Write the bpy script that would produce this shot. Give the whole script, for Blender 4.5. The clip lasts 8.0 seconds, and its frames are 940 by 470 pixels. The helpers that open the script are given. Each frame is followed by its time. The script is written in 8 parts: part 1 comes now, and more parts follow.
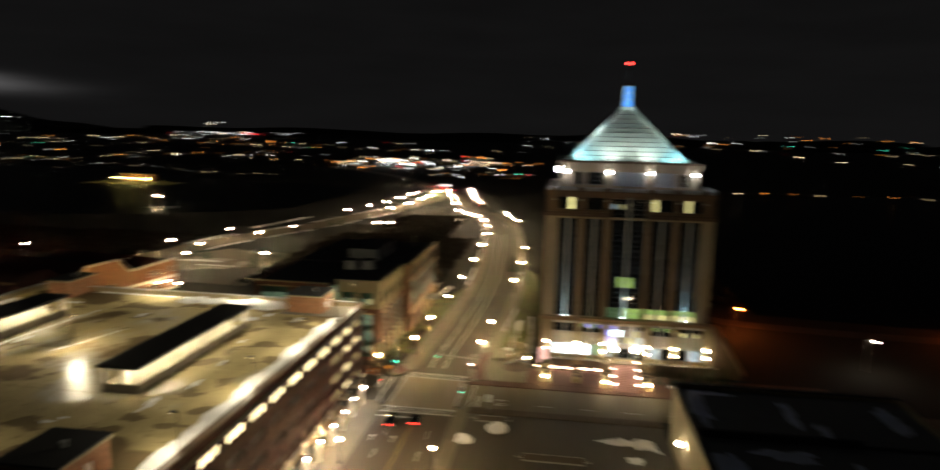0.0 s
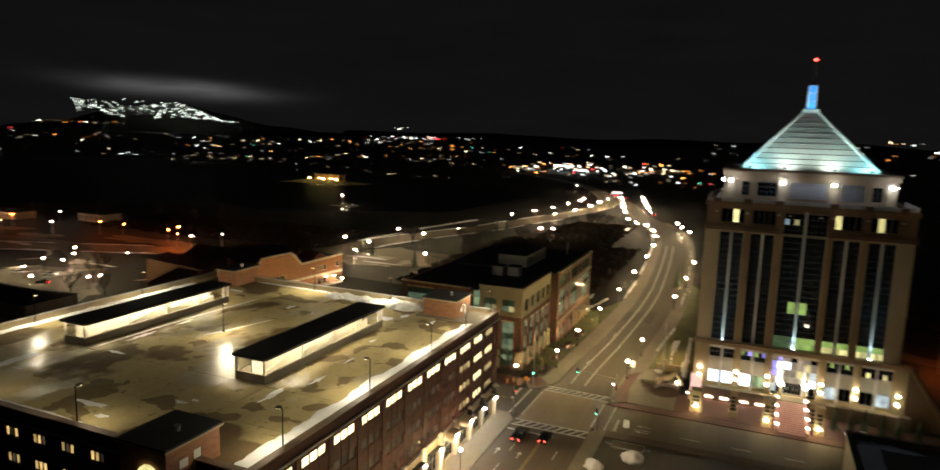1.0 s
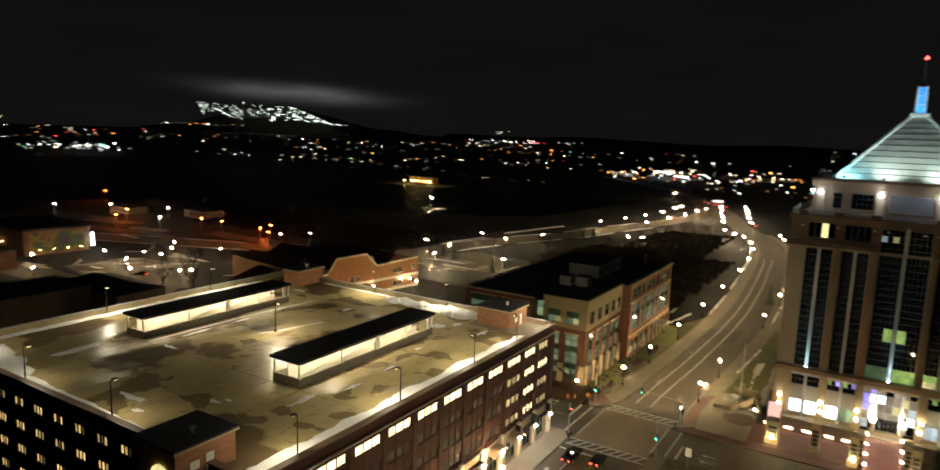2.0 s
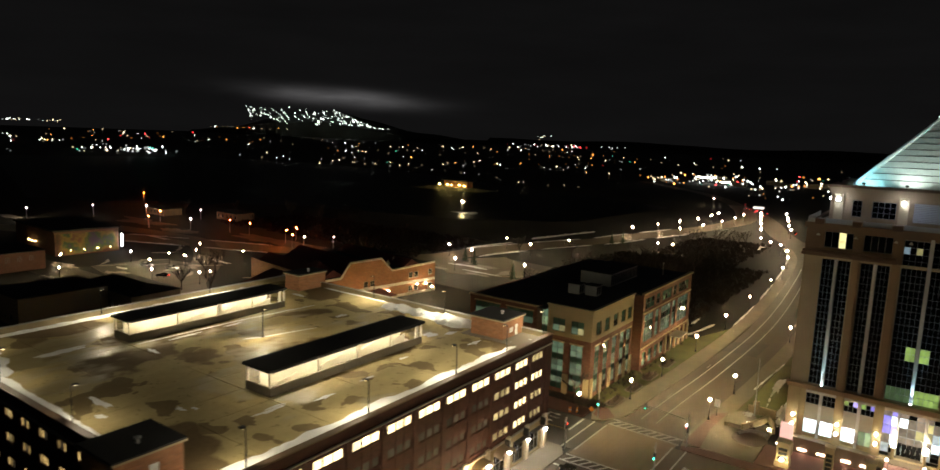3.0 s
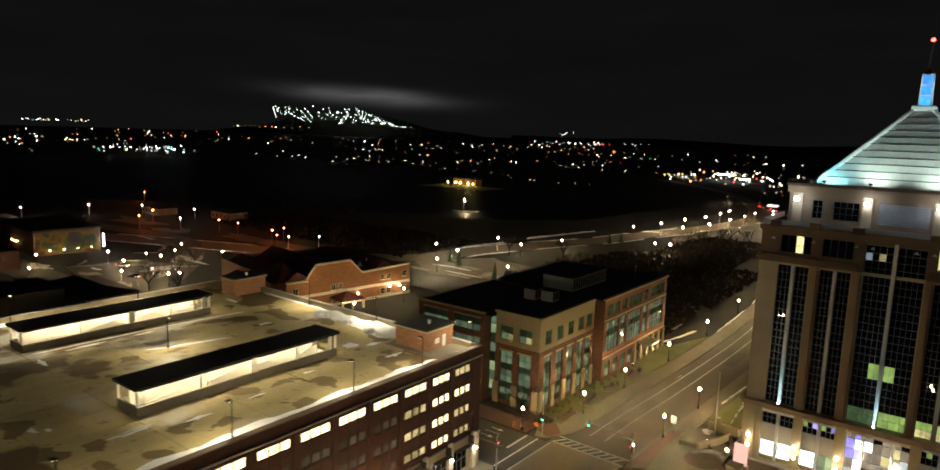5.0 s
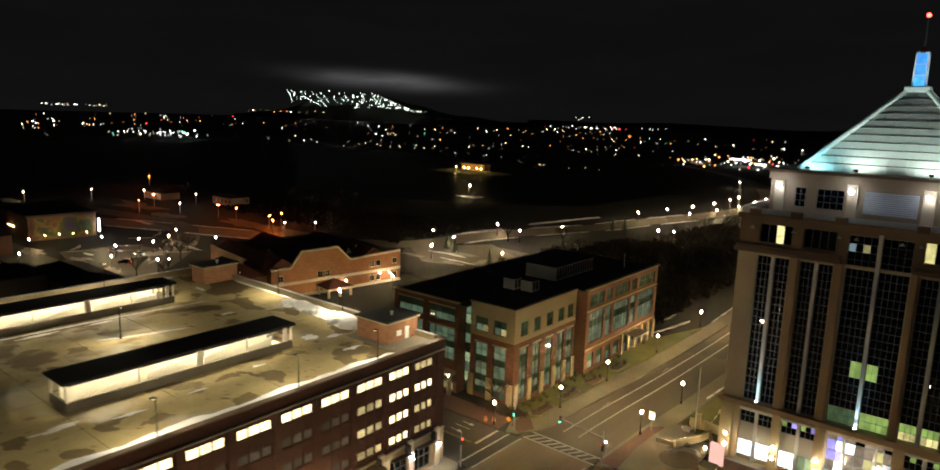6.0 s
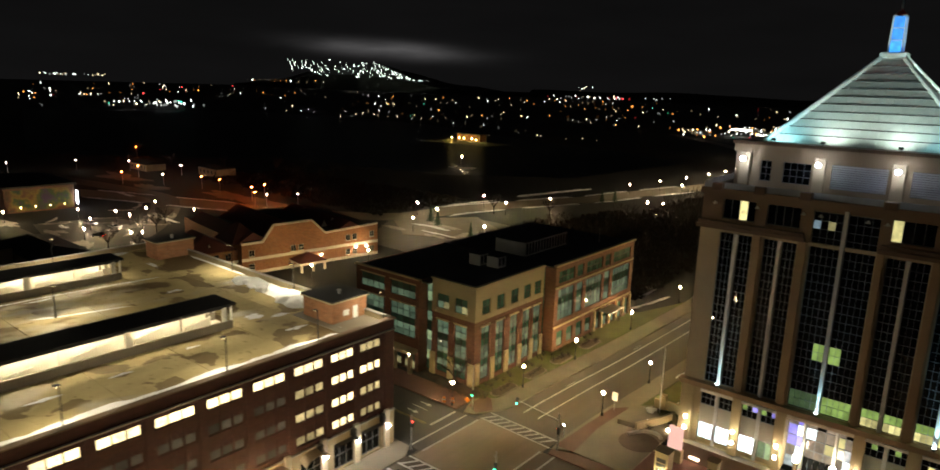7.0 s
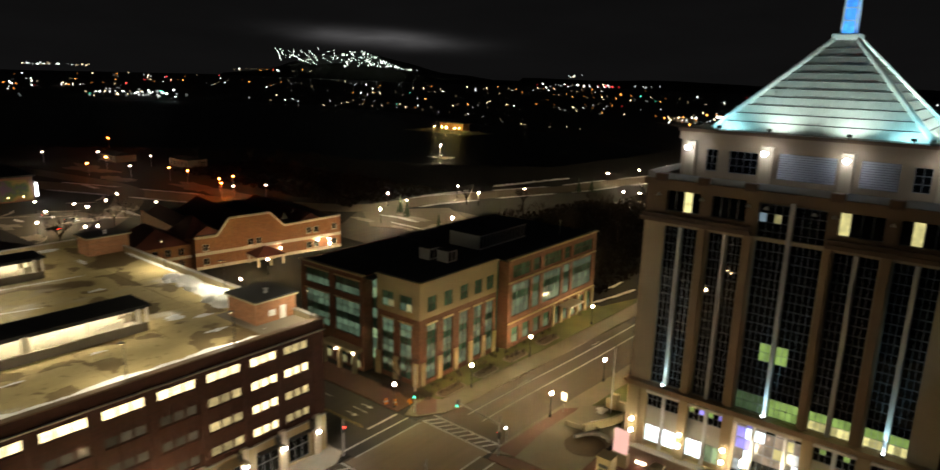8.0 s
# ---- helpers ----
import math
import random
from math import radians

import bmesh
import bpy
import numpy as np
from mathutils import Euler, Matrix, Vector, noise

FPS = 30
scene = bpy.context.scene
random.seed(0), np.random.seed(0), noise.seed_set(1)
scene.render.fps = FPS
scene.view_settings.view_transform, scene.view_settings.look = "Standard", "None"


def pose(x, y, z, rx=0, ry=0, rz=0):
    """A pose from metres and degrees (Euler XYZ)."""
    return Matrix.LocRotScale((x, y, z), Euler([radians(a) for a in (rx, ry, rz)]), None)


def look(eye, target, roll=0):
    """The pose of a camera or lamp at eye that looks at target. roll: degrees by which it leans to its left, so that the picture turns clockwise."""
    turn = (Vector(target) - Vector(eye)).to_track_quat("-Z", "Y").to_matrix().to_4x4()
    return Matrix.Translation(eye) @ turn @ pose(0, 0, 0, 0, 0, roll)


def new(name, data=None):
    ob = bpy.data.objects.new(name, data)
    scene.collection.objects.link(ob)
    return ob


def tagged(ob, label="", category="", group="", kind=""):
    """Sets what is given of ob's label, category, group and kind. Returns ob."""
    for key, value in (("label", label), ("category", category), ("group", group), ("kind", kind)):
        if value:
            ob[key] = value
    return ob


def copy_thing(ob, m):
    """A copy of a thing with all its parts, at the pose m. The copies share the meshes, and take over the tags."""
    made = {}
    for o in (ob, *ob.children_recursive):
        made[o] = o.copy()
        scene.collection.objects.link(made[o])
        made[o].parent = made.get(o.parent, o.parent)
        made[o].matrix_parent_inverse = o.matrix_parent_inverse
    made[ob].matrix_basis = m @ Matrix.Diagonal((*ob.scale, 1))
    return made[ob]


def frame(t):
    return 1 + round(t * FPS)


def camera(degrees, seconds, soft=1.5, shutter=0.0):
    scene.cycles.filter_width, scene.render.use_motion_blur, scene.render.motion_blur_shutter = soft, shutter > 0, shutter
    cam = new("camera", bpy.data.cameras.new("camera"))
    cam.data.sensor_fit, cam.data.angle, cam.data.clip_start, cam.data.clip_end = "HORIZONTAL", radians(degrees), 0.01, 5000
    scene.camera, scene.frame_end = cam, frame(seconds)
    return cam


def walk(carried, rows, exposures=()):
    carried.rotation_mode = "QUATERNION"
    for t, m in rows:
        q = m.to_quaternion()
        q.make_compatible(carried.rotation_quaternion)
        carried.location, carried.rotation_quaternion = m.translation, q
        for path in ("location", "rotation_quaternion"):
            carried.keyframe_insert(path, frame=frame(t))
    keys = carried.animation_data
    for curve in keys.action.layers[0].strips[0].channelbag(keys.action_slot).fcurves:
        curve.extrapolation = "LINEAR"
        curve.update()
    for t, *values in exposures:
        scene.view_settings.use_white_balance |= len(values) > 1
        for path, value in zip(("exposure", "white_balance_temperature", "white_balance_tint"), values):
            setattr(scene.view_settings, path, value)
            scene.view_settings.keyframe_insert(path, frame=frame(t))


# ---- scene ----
cam = camera(69.5, 8.0, 1.5, 1.1)
PATH = [
    (0, (-1.296, -1.461, 56.982), (-1.564, 0.497, 56.673), 1.4),
    (0.5, (1.375, 2.231, 56.724), (0.773, 4.113, 56.415), 1.5),
    (1, (4.128, 6.075, 56.629), (3.362, 7.897, 56.323), 1.7),
    (1.5, (6.969, 9.988, 56.847), (6.067, 11.747, 56.54), 1.9),
    (2, (9.427, 13.767, 56.833), (8.401, 15.456, 56.529), 2.1),
    (3.5, (17.279, 26.327, 57.087), (16.131, 27.938, 56.794), 2.1),
    (4, (19.369, 30.561, 57.157), (18.207, 32.162, 56.866), 2.0),
    (4.5, (21.444, 35.128, 57.122), (20.27, 36.719, 56.826), 1.9),
    (6, (27.2, 49.311, 57.116), (25.974, 50.851, 56.765), 1.8),
    (6.5, (28.808, 53.78, 56.961), (27.584, 55.311, 56.566), 1.9),
    (7, (30.444, 58.6, 57.173), (29.222, 60.122, 56.737), 1.8),
    (7.5, (31.984, 63.402, 56.922), (30.764, 64.918, 56.462), 1.8),
    (8, (33.495, 68.663, 56.901), (32.297, 70.194, 56.435), 1.6),
]
walk(cam, [(t, look(eye, target, roll)) for t, eye, target, roll in PATH], ((0, 0.46), (2, 0.34), (4, 0.30), (8, 0.20)))

# ---- night sky: black, a trace of town glow at the horizon, a lit cloud over the ski hill ----
world = bpy.data.worlds.new("night_sky")
scene.world = world
world.use_nodes = True
wn, wl = world.node_tree.nodes, world.node_tree.links
wn.clear()
w_out = wn.new("ShaderNodeOutputWorld")
w_bg = wn.new("ShaderNodeBackground")
w_tc = wn.new("ShaderNodeTexCoord")
w_sep = wn.new("ShaderNodeSeparateXYZ")
wl.new(w_tc.outputs["Generated"], w_sep.inputs[0])


def wmath(op, a, b=None, c=None):
    n = wn.new("ShaderNodeMath")
    n.operation = op
    for i, v in enumerate((a, b, c)):
        if v is None:
            continue
        if isinstance(v, (int, float)):
            n.inputs[i].default_value = v
        else:
            wl.new(v, n.inputs[i])
    return n.outputs[0]


w_az = wmath("ARCTAN2", w_sep.outputs[0], w_sep.outputs[1])
w_el = wmath("ARCSINE", w_sep.outputs[2])
w_noise = wn.new("ShaderNodeTexNoise")
w_noise.inputs["Scale"].default_value = 5.0
w_noise.inputs["Detail"].default_value = 4.0
w_map = wn.new("ShaderNodeMapping")
w_map.inputs["Scale"].default_value = (1.0, 1.0, 6.0)
wl.new(w_tc.outputs["Generated"], w_map.inputs[0])
wl.new(w_map.outputs[0], w_noise.inputs["Vector"])
# cloud above the hill: wide in azimuth, thin in elevation
CLOUD_AZ, CLOUD_EL = -0.80, 0.043
w_da = wmath("DIVIDE", wmath("SUBTRACT", w_az, CLOUD_AZ), 0.095)
w_de = wmath("DIVIDE", wmath("ADD", wmath("SUBTRACT", w_el, CLOUD_EL), wmath("MULTIPLY", w_da, 0.004)), 0.010)
w_g = wmath("EXPONENT", wmath("MULTIPLY", wmath("ADD", wmath("MULTIPLY", w_da, w_da), wmath("MULTIPLY", w_de, w_de)), -1.0))
w_cloud = wmath("MULTIPLY", w_g, wmath("MULTIPLY_ADD", w_noise.outputs[0], 2.6, -0.75))
w_cloud = wmath("MULTIPLY", wmath("MAXIMUM", w_cloud, 0.0), 0.10)
w_hor = wmath("MULTIPLY", wmath("EXPONENT", wmath("MULTIPLY", wmath("ABSOLUTE", w_el), -5.0)), 0.0010)
w_sum = wmath("ADD", wmath("ADD", w_cloud, w_hor), wmath("MULTIPLY_ADD", w_noise.outputs[0], 0.0022, 0.0024))
w_bg.inputs[0].default_value = (1.0, 0.97, 0.98, 1)
wl.new(w_sum, w_bg.inputs[1])
wl.new(w_bg.outputs[0], w_out.inputs[0])

# ---- materials ----
def tree_of(name):
    m = bpy.data.materials.new(name)
    m.use_nodes = True
    m.node_tree.nodes.clear()
    return m, m.node_tree.nodes, m.node_tree.links


def coords(n, l, scale=(1, 1, 1)):
    geo = n.new("ShaderNodeNewGeometry")
    mp = n.new("ShaderNodeMapping")
    mp.inputs["Scale"].default_value = scale
    l.new(geo.outputs["Position"], mp.inputs[0])
    return mp.outputs[0]


def noise_tex(n, l, vec, scale, detail=4.0, rough=0.55):
    t = n.new("ShaderNodeTexNoise")
    t.inputs["Scale"].default_value = scale
    t.inputs["Detail"].default_value = detail
    t.inputs["Roughness"].default_value = rough
    l.new(vec, t.inputs["Vector"])
    return t.outputs[0]


def ramp(n, l, fac, stops):
    r = n.new("ShaderNodeValToRGB")
    e = r.color_ramp.elements
    while len(e) < len(stops):
        e.new(0.5)
    for el, (p, c) in zip(e, stops):
        el.position = p
        el.color = (*c, 1) if len(c) == 3 else c
    l.new(fac, r.inputs[0])
    return r.outputs[0]


def mix(n, l, fac, a, b, kind="MIX"):
    m = n.new("ShaderNodeMix")
    m.data_type = "RGBA"
    m.blend_type = kind
    for sock, v in ((m.inputs[0], fac), (m.inputs[6], a), (m.inputs[7], b)):
        if isinstance(v, (int, float)):
            sock.default_value = v
        elif isinstance(v, tuple):
            sock.default_value = (*v[:3], 1)
        else:
            l.new(v, sock)
    return m.outputs[2]


def surface(name, color, rough=0.8, fine=3.0, coarse=0.25, var=0.35, metal=0.0, bump=0.15, stretch=(1, 1, 1), per_object=0.0, spec=0.5):
    """A weathered matt surface: fine grain, broad stains, a little relief."""
    m, n, l = tree_of(name)
    out, bsdf = n.new("ShaderNodeOutputMaterial"), n.new("ShaderNodeBsdfPrincipled")
    v = coords(n, l, stretch)
    a, b = noise_tex(n, l, v, fine, 5), noise_tex(n, l, v, coarse, 3)
    dark = tuple(c * (1 - var) for c in color)
    lite = tuple(min(1, c * (1 + var * 0.6)) for c in color)
    base = mix(n, l, a, dark, lite)
    base = mix(n, l, 0.55, base, ramp(n, l, b, [(0.3, dark), (0.7, lite)]))
    if per_object:
        info = n.new("ShaderNodeObjectInfo")
        hsv = n.new("ShaderNodeHueSaturation")
        mr = n.new("ShaderNodeMapRange")
        mr.inputs["To Min"].default_value, mr.inputs["To Max"].default_value = 1 - per_object, 1 + per_object
        l.new(info.outputs["Random"], mr.inputs[0])
        l.new(mr.outputs[0], hsv.inputs["Value"])
        l.new(base, hsv.inputs["Color"])
        base = hsv.outputs[0]
    l.new(base, bsdf.inputs["Base Color"])
    bsdf.inputs["Metallic"].default_value = metal
    bsdf.inputs["Specular IOR Level"].default_value = spec
    r = n.new("ShaderNodeMapRange")
    r.inputs["To Min"].default_value, r.inputs["To Max"].default_value = max(0.03, rough - 0.12), min(1, rough + 0.12)
    l.new(b, r.inputs[0])
    l.new(r.outputs[0], bsdf.inputs["Roughness"])
    if bump:
        bp = n.new("ShaderNodeBump")
        bp.inputs["Strength"].default_value = bump
        bp.inputs["Distance"].default_value = 0.05
        l.new(a, bp.inputs["Height"])
        l.new(bp.outputs[0], bsdf.inputs["Normal"])
    l.new(bsdf.outputs[0], out.inputs[0])
    return m


def glow(name, color, strength, spread=0.0):
    """A light source's own surface; spread: how far the strength differs from object to object."""
    m, n, l = tree_of(name)
    out, em = n.new("ShaderNodeOutputMaterial"), n.new("ShaderNodeEmission")
    em.inputs[0].default_value = (*color, 1)
    em.inputs[1].default_value = strength
    if spread:
        info, mr = n.new("ShaderNodeObjectInfo"), n.new("ShaderNodeMapRange")
        mr.inputs["To Min"].default_value, mr.inputs["To Max"].default_value = strength * (1 - spread), strength * (1 + spread)
        l.new(info.outputs["Random"], mr.inputs[0])
        l.new(mr.outputs[0], em.inputs[1])
    l.new(em.outputs[0], out.inputs[0])
    return m


def lit_pane(name, color, strength, spread=0.3, scale=1.2):
    """Glass that glows itself in place of a lit room behind it: uneven brightness, a glossy coat."""
    m, n, l = tree_of(name)
    out, bsdf = n.new("ShaderNodeOutputMaterial"), n.new("ShaderNodeBsdfPrincipled")
    v = coords(n, l, (1, 1, 1))
    a = noise_tex(n, l, v, scale, 3)
    bsdf.inputs["Base Color"].default_value = (0.04, 0.045, 0.05, 1)
    bsdf.inputs["Roughness"].default_value = 0.08
    c = ramp(n, l, a, [(0.25, tuple(x * 0.45 for x in color)), (0.6, color)])
    l.new(c, bsdf.inputs["Emission Color"])
    info, mr = n.new("ShaderNodeObjectInfo"), n.new("ShaderNodeMapRange")
    mr.inputs["To Min"].default_value, mr.inputs["To Max"].default_value = strength * (1 - spread), strength * (1 + spread)
    l.new(info.outputs["Random"], mr.inputs[0])
    l.new(mr.outputs[0], bsdf.inputs["Emission Strength"])
    l.new(bsdf.outputs[0], out.inputs[0])
    return m


def glass_dark(name, color, rough=0.06, wave=0.02):
    m, n, l = tree_of(name)
    out, bsdf = n.new("ShaderNodeOutputMaterial"), n.new("ShaderNodeBsdfPrincipled")
    v = coords(n, l)
    a = noise_tex(n, l, v, 0.6, 2)
    info = n.new("ShaderNodeObjectInfo")
    c = mix(n, l, info.outputs["Random"], tuple(x * 0.6 for x in color), tuple(x * 1.4 for x in color))
    l.new(c, bsdf.inputs["Base Color"])
    bsdf.inputs["Roughness"].default_value = rough
    bsdf.inputs["IOR"].default_value = 1.45
    bp = n.new("ShaderNodeBump")
    bp.inputs["Strength"].default_value = wave
    bp.inputs["Distance"].default_value = 0.3
    l.new(a, bp.inputs["Height"])
    l.new(bp.outputs[0], bsdf.inputs["Normal"])
    l.new(bsdf.outputs[0], out.inputs[0])
    return m


def brickwork(name, color, mortar, size=0.23, var=0.3, rough=0.85):
    m, n, l = tree_of(name)
    out, bsdf = n.new("ShaderNodeOutputMaterial"), n.new("ShaderNodeBsdfPrincipled")
    geo = n.new("ShaderNodeNewGeometry")
    sep, comb = n.new("ShaderNodeSeparateXYZ"), n.new("ShaderNodeCombineXYZ")
    l.new(geo.outputs["Position"], sep.inputs[0])
    add = n.new("ShaderNodeMath")
    l.new(sep.outputs[0], add.inputs[0])
    l.new(sep.outputs[1], add.inputs[1])
    l.new(add.outputs[0], comb.inputs[0])
    l.new(sep.outputs[2], comb.inputs[1])
    b = n.new("ShaderNodeTexBrick")
    b.inputs["Scale"].default_value = 0.25 / size
    b.inputs["Mortar Size"].default_value = 0.012
    b.inputs["Brick Width"].default_value, b.inputs["Row Height"].default_value = 0.9, 0.3
    b.inputs["Color1"].default_value = (*color, 1)
    b.inputs["Color2"].default_value = (*(c * (1 - var) for c in color), 1)
    b.inputs["Mortar"].default_value = (*mortar, 1)
    l.new(comb.outputs[0], b.inputs["Vector"])
    v = coords(n, l)
    stain = noise_tex(n, l, v, 0.3, 4)
    base = mix(n, l, ramp(n, l, stain, [(0.3, (0, 0, 0)), (0.8, (0.45, 0.45, 0.45))]), b.outputs[0], tuple(c * 0.55 for c in color))
    l.new(base, bsdf.inputs["Base Color"])
    bsdf.inputs["Roughness"].default_value = rough
    bp = n.new("ShaderNodeBump")
    bp.inputs["Strength"].default_value = 0.3
    bp.inputs["Distance"].default_value = 0.01
    l.new(b.outputs[1], bp.inputs["Height"])
    bp.invert = True
    l.new(bp.outputs[0], bsdf.inputs["Normal"])
    l.new(bsdf.outputs[0], out.inputs[0])
    return m


def wet_concrete(name, dry, wet, scale=0.032, amount=0.52, fine=1.6):
    """Roof paving: dry olive-brown slabs, dark damp stains with crisp edges, puddles of meltwater, tyre grime."""
    m, n, l = tree_of(name)
    out, bsdf = n.new("ShaderNodeOutputMaterial"), n.new("ShaderNodeBsdfPrincipled")
    v = coords(n, l)
    big = noise_tex(n, l, v, scale, 5, 0.42)
    mid = noise_tex(n, l, v, scale * 3.4, 4, 0.45)
    small = noise_tex(n, l, v, scale * 9, 5, 0.6)
    grain = noise_tex(n, l, v, fine, 5)
    speck = noise_tex(n, l, v, 1.1, 2, 0.4)
    melt = noise_tex(n, l, coords(n, l, (1.0, 0.55, 1.0)), 0.075, 4, 0.5)
    streak = noise_tex(n, l, coords(n, l, (1.0, 0.10, 1.0)), 0.4, 3)
    damp = ramp(n, l, big, [(amount - 0.006, (0, 0, 0)), (amount + 0.006, (1, 1, 1))])
    damp = mix(n, l, 1.0, damp, ramp(n, l, mid, [(0.562, (0, 0, 0)), (0.574, (0.85, 0.85, 0.85))]), "LIGHTEN")
    rim = ramp(n, l, big, [(amount - 0.03, (0, 0, 0)), (amount - 0.01, (0.55, 0.55, 0.55))])
    pool = ramp(n, l, melt, [(0.57, (0, 0, 0)), (0.62, (1, 1, 1))])
    base = mix(n, l, grain, tuple(c * 0.88 for c in dry), tuple(min(1, c * 1.10) for c in dry))
    base = mix(n, l, ramp(n, l, small, [(0.3, (0.25, 0.25, 0.25)), (0.6, (0, 0, 0))]), base, tuple(c * 0.74 for c in dry))
    base = mix(n, l, ramp(n, l, streak, [(0.40, (0, 0, 0)), (0.75, (0.4, 0.4, 0.4))]), base, tuple(c * 0.62 for c in dry))
    base = mix(n, l, ramp(n, l, speck, [(0.66, (0, 0, 0)), (0.70, (0.6, 0.6, 0.6))]), base, tuple(c * 0.45 for c in dry))
    base = mix(n, l, rim, base, tuple(c * 0.70 for c in dry))
    base = mix(n, l, damp, base, mix(n, l, grain, tuple(c * 0.85 for c in wet), tuple(c * 1.2 for c in wet)))
    base = mix(n, l, pool, base, tuple(c * 0.68 for c in dry))
    l.new(base, bsdf.inputs["Base Color"])
    rr = n.new("ShaderNodeMapRange")
    rr.inputs["To Min"].default_value, rr.inputs["To Max"].default_value = 0.85, 0.34
    l.new(pool, rr.inputs[0])
    l.new(rr.outputs[0], bsdf.inputs["Roughness"])
    sp = n.new("ShaderNodeMapRange")
    sp.inputs["To Min"].default_value, sp.inputs["To Max"].default_value = 0.12, 0.5
    l.new(pool, sp.inputs[0])
    l.new(sp.outputs[0], bsdf.inputs["Specular IOR Level"])
    bp = n.new("ShaderNodeBump")
    bp.inputs["Strength"].default_value = 0.35
    bp.inputs["Distance"].default_value = 0.04
    l.new(grain, bp.inputs["Height"])
    swell = n.new("ShaderNodeBump")
    swell.inputs["Strength"].default_value = 0.7
    swell.inputs["Distance"].default_value = 0.2
    l.new(small, swell.inputs["Height"])
    l.new(bp.outputs[0], swell.inputs["Normal"])
    l.new(swell.outputs[0], bsdf.inputs["Normal"])
    l.new(bsdf.outputs[0], out.inputs[0])
    return m


def worn_road(name, color):
    """Worn road surface in a given tone: wheel tracks along the street, soft damp areas, fine grain."""
    m, n, l = tree_of(name)
    out, bsdf = n.new("ShaderNodeOutputMaterial"), n.new("ShaderNodeBsdfPrincipled")
    v = coords(n, l)
    grain = noise_tex(n, l, v, 3.0, 5)
    damp = noise_tex(n, l, v, 0.06, 5, 0.6)
    tracks = noise_tex(n, l, coords(n, l, (1.0, 0.03, 1.0)), 0.55, 3)
    base = mix(n, l, grain, tuple(c * 0.85 for c in color), tuple(c * 1.12 for c in color))
    base = mix(n, l, ramp(n, l, tracks, [(0.35, (0, 0, 0)), (0.72, (0.55, 0.55, 0.55))]), base, tuple(c * 0.62 for c in color))
    base = mix(n, l, ramp(n, l, damp, [(0.45, (0, 0, 0)), (0.75, (0.6, 0.6, 0.6))]), base, tuple(c * 0.55 for c in color))
    l.new(base, bsdf.inputs["Base Color"])
    rr = n.new("ShaderNodeMapRange")
    rr.inputs["To Min"].default_value, rr.inputs["To Max"].default_value = 0.85, 0.58
    l.new(damp, rr.inputs[0])
    l.new(rr.outputs[0], bsdf.inputs["Roughness"])
    bp = n.new("ShaderNodeBump")
    bp.inputs["Strength"].default_value = 0.1
    bp.inputs["Distance"].default_value = 0.03
    l.new(grain, bp.inputs["Height"])
    l.new(bp.outputs[0], bsdf.inputs["Normal"])
    l.new(bsdf.outputs[0], out.inputs[0])
    return m


def water_mat():
    m, n, l = tree_of("lake_water")
    out, bsdf = n.new("ShaderNodeOutputMaterial"), n.new("ShaderNodeBsdfPrincipled")
    bsdf.inputs["Base Color"].default_value = (0.004, 0.005, 0.006, 1)
    bsdf.inputs["Roughness"].default_value = 0.45
    bsdf.inputs["Specular IOR Level"].default_value = 0.04
    bp = n.new("ShaderNodeBump")
    bp.inputs["Strength"].default_value = 0.25
    bp.inputs["Distance"].default_value = 0.3
    l.new(noise_tex(n, l, coords(n, l), 0.35, 3), bp.inputs["Height"])
    l.new(bp.outputs[0], bsdf.inputs["Normal"])
    l.new(bsdf.outputs[0], out.inputs[0])
    return m


def mural_mat():
    m, n, l = tree_of("mural_paint")
    out, bsdf = n.new("ShaderNodeOutputMaterial"), n.new("ShaderNodeBsdfPrincipled")
    a = noise_tex(n, l, coords(n, l), 0.13, 3)
    c = ramp(n, l, a, [(0.30, (0.02, 0.03, 0.02)), (0.42, (0.10, 0.04, 0.02)), (0.5, (0.16, 0.11, 0.02)), (0.58, (0.03, 0.06, 0.02)), (0.68, (0.04, 0.02, 0.08))])
    l.new(c, bsdf.inputs["Base Color"])
    bsdf.inputs["Roughness"].default_value = 0.7
    l.new(bsdf.outputs[0], out.inputs[0])
    return m


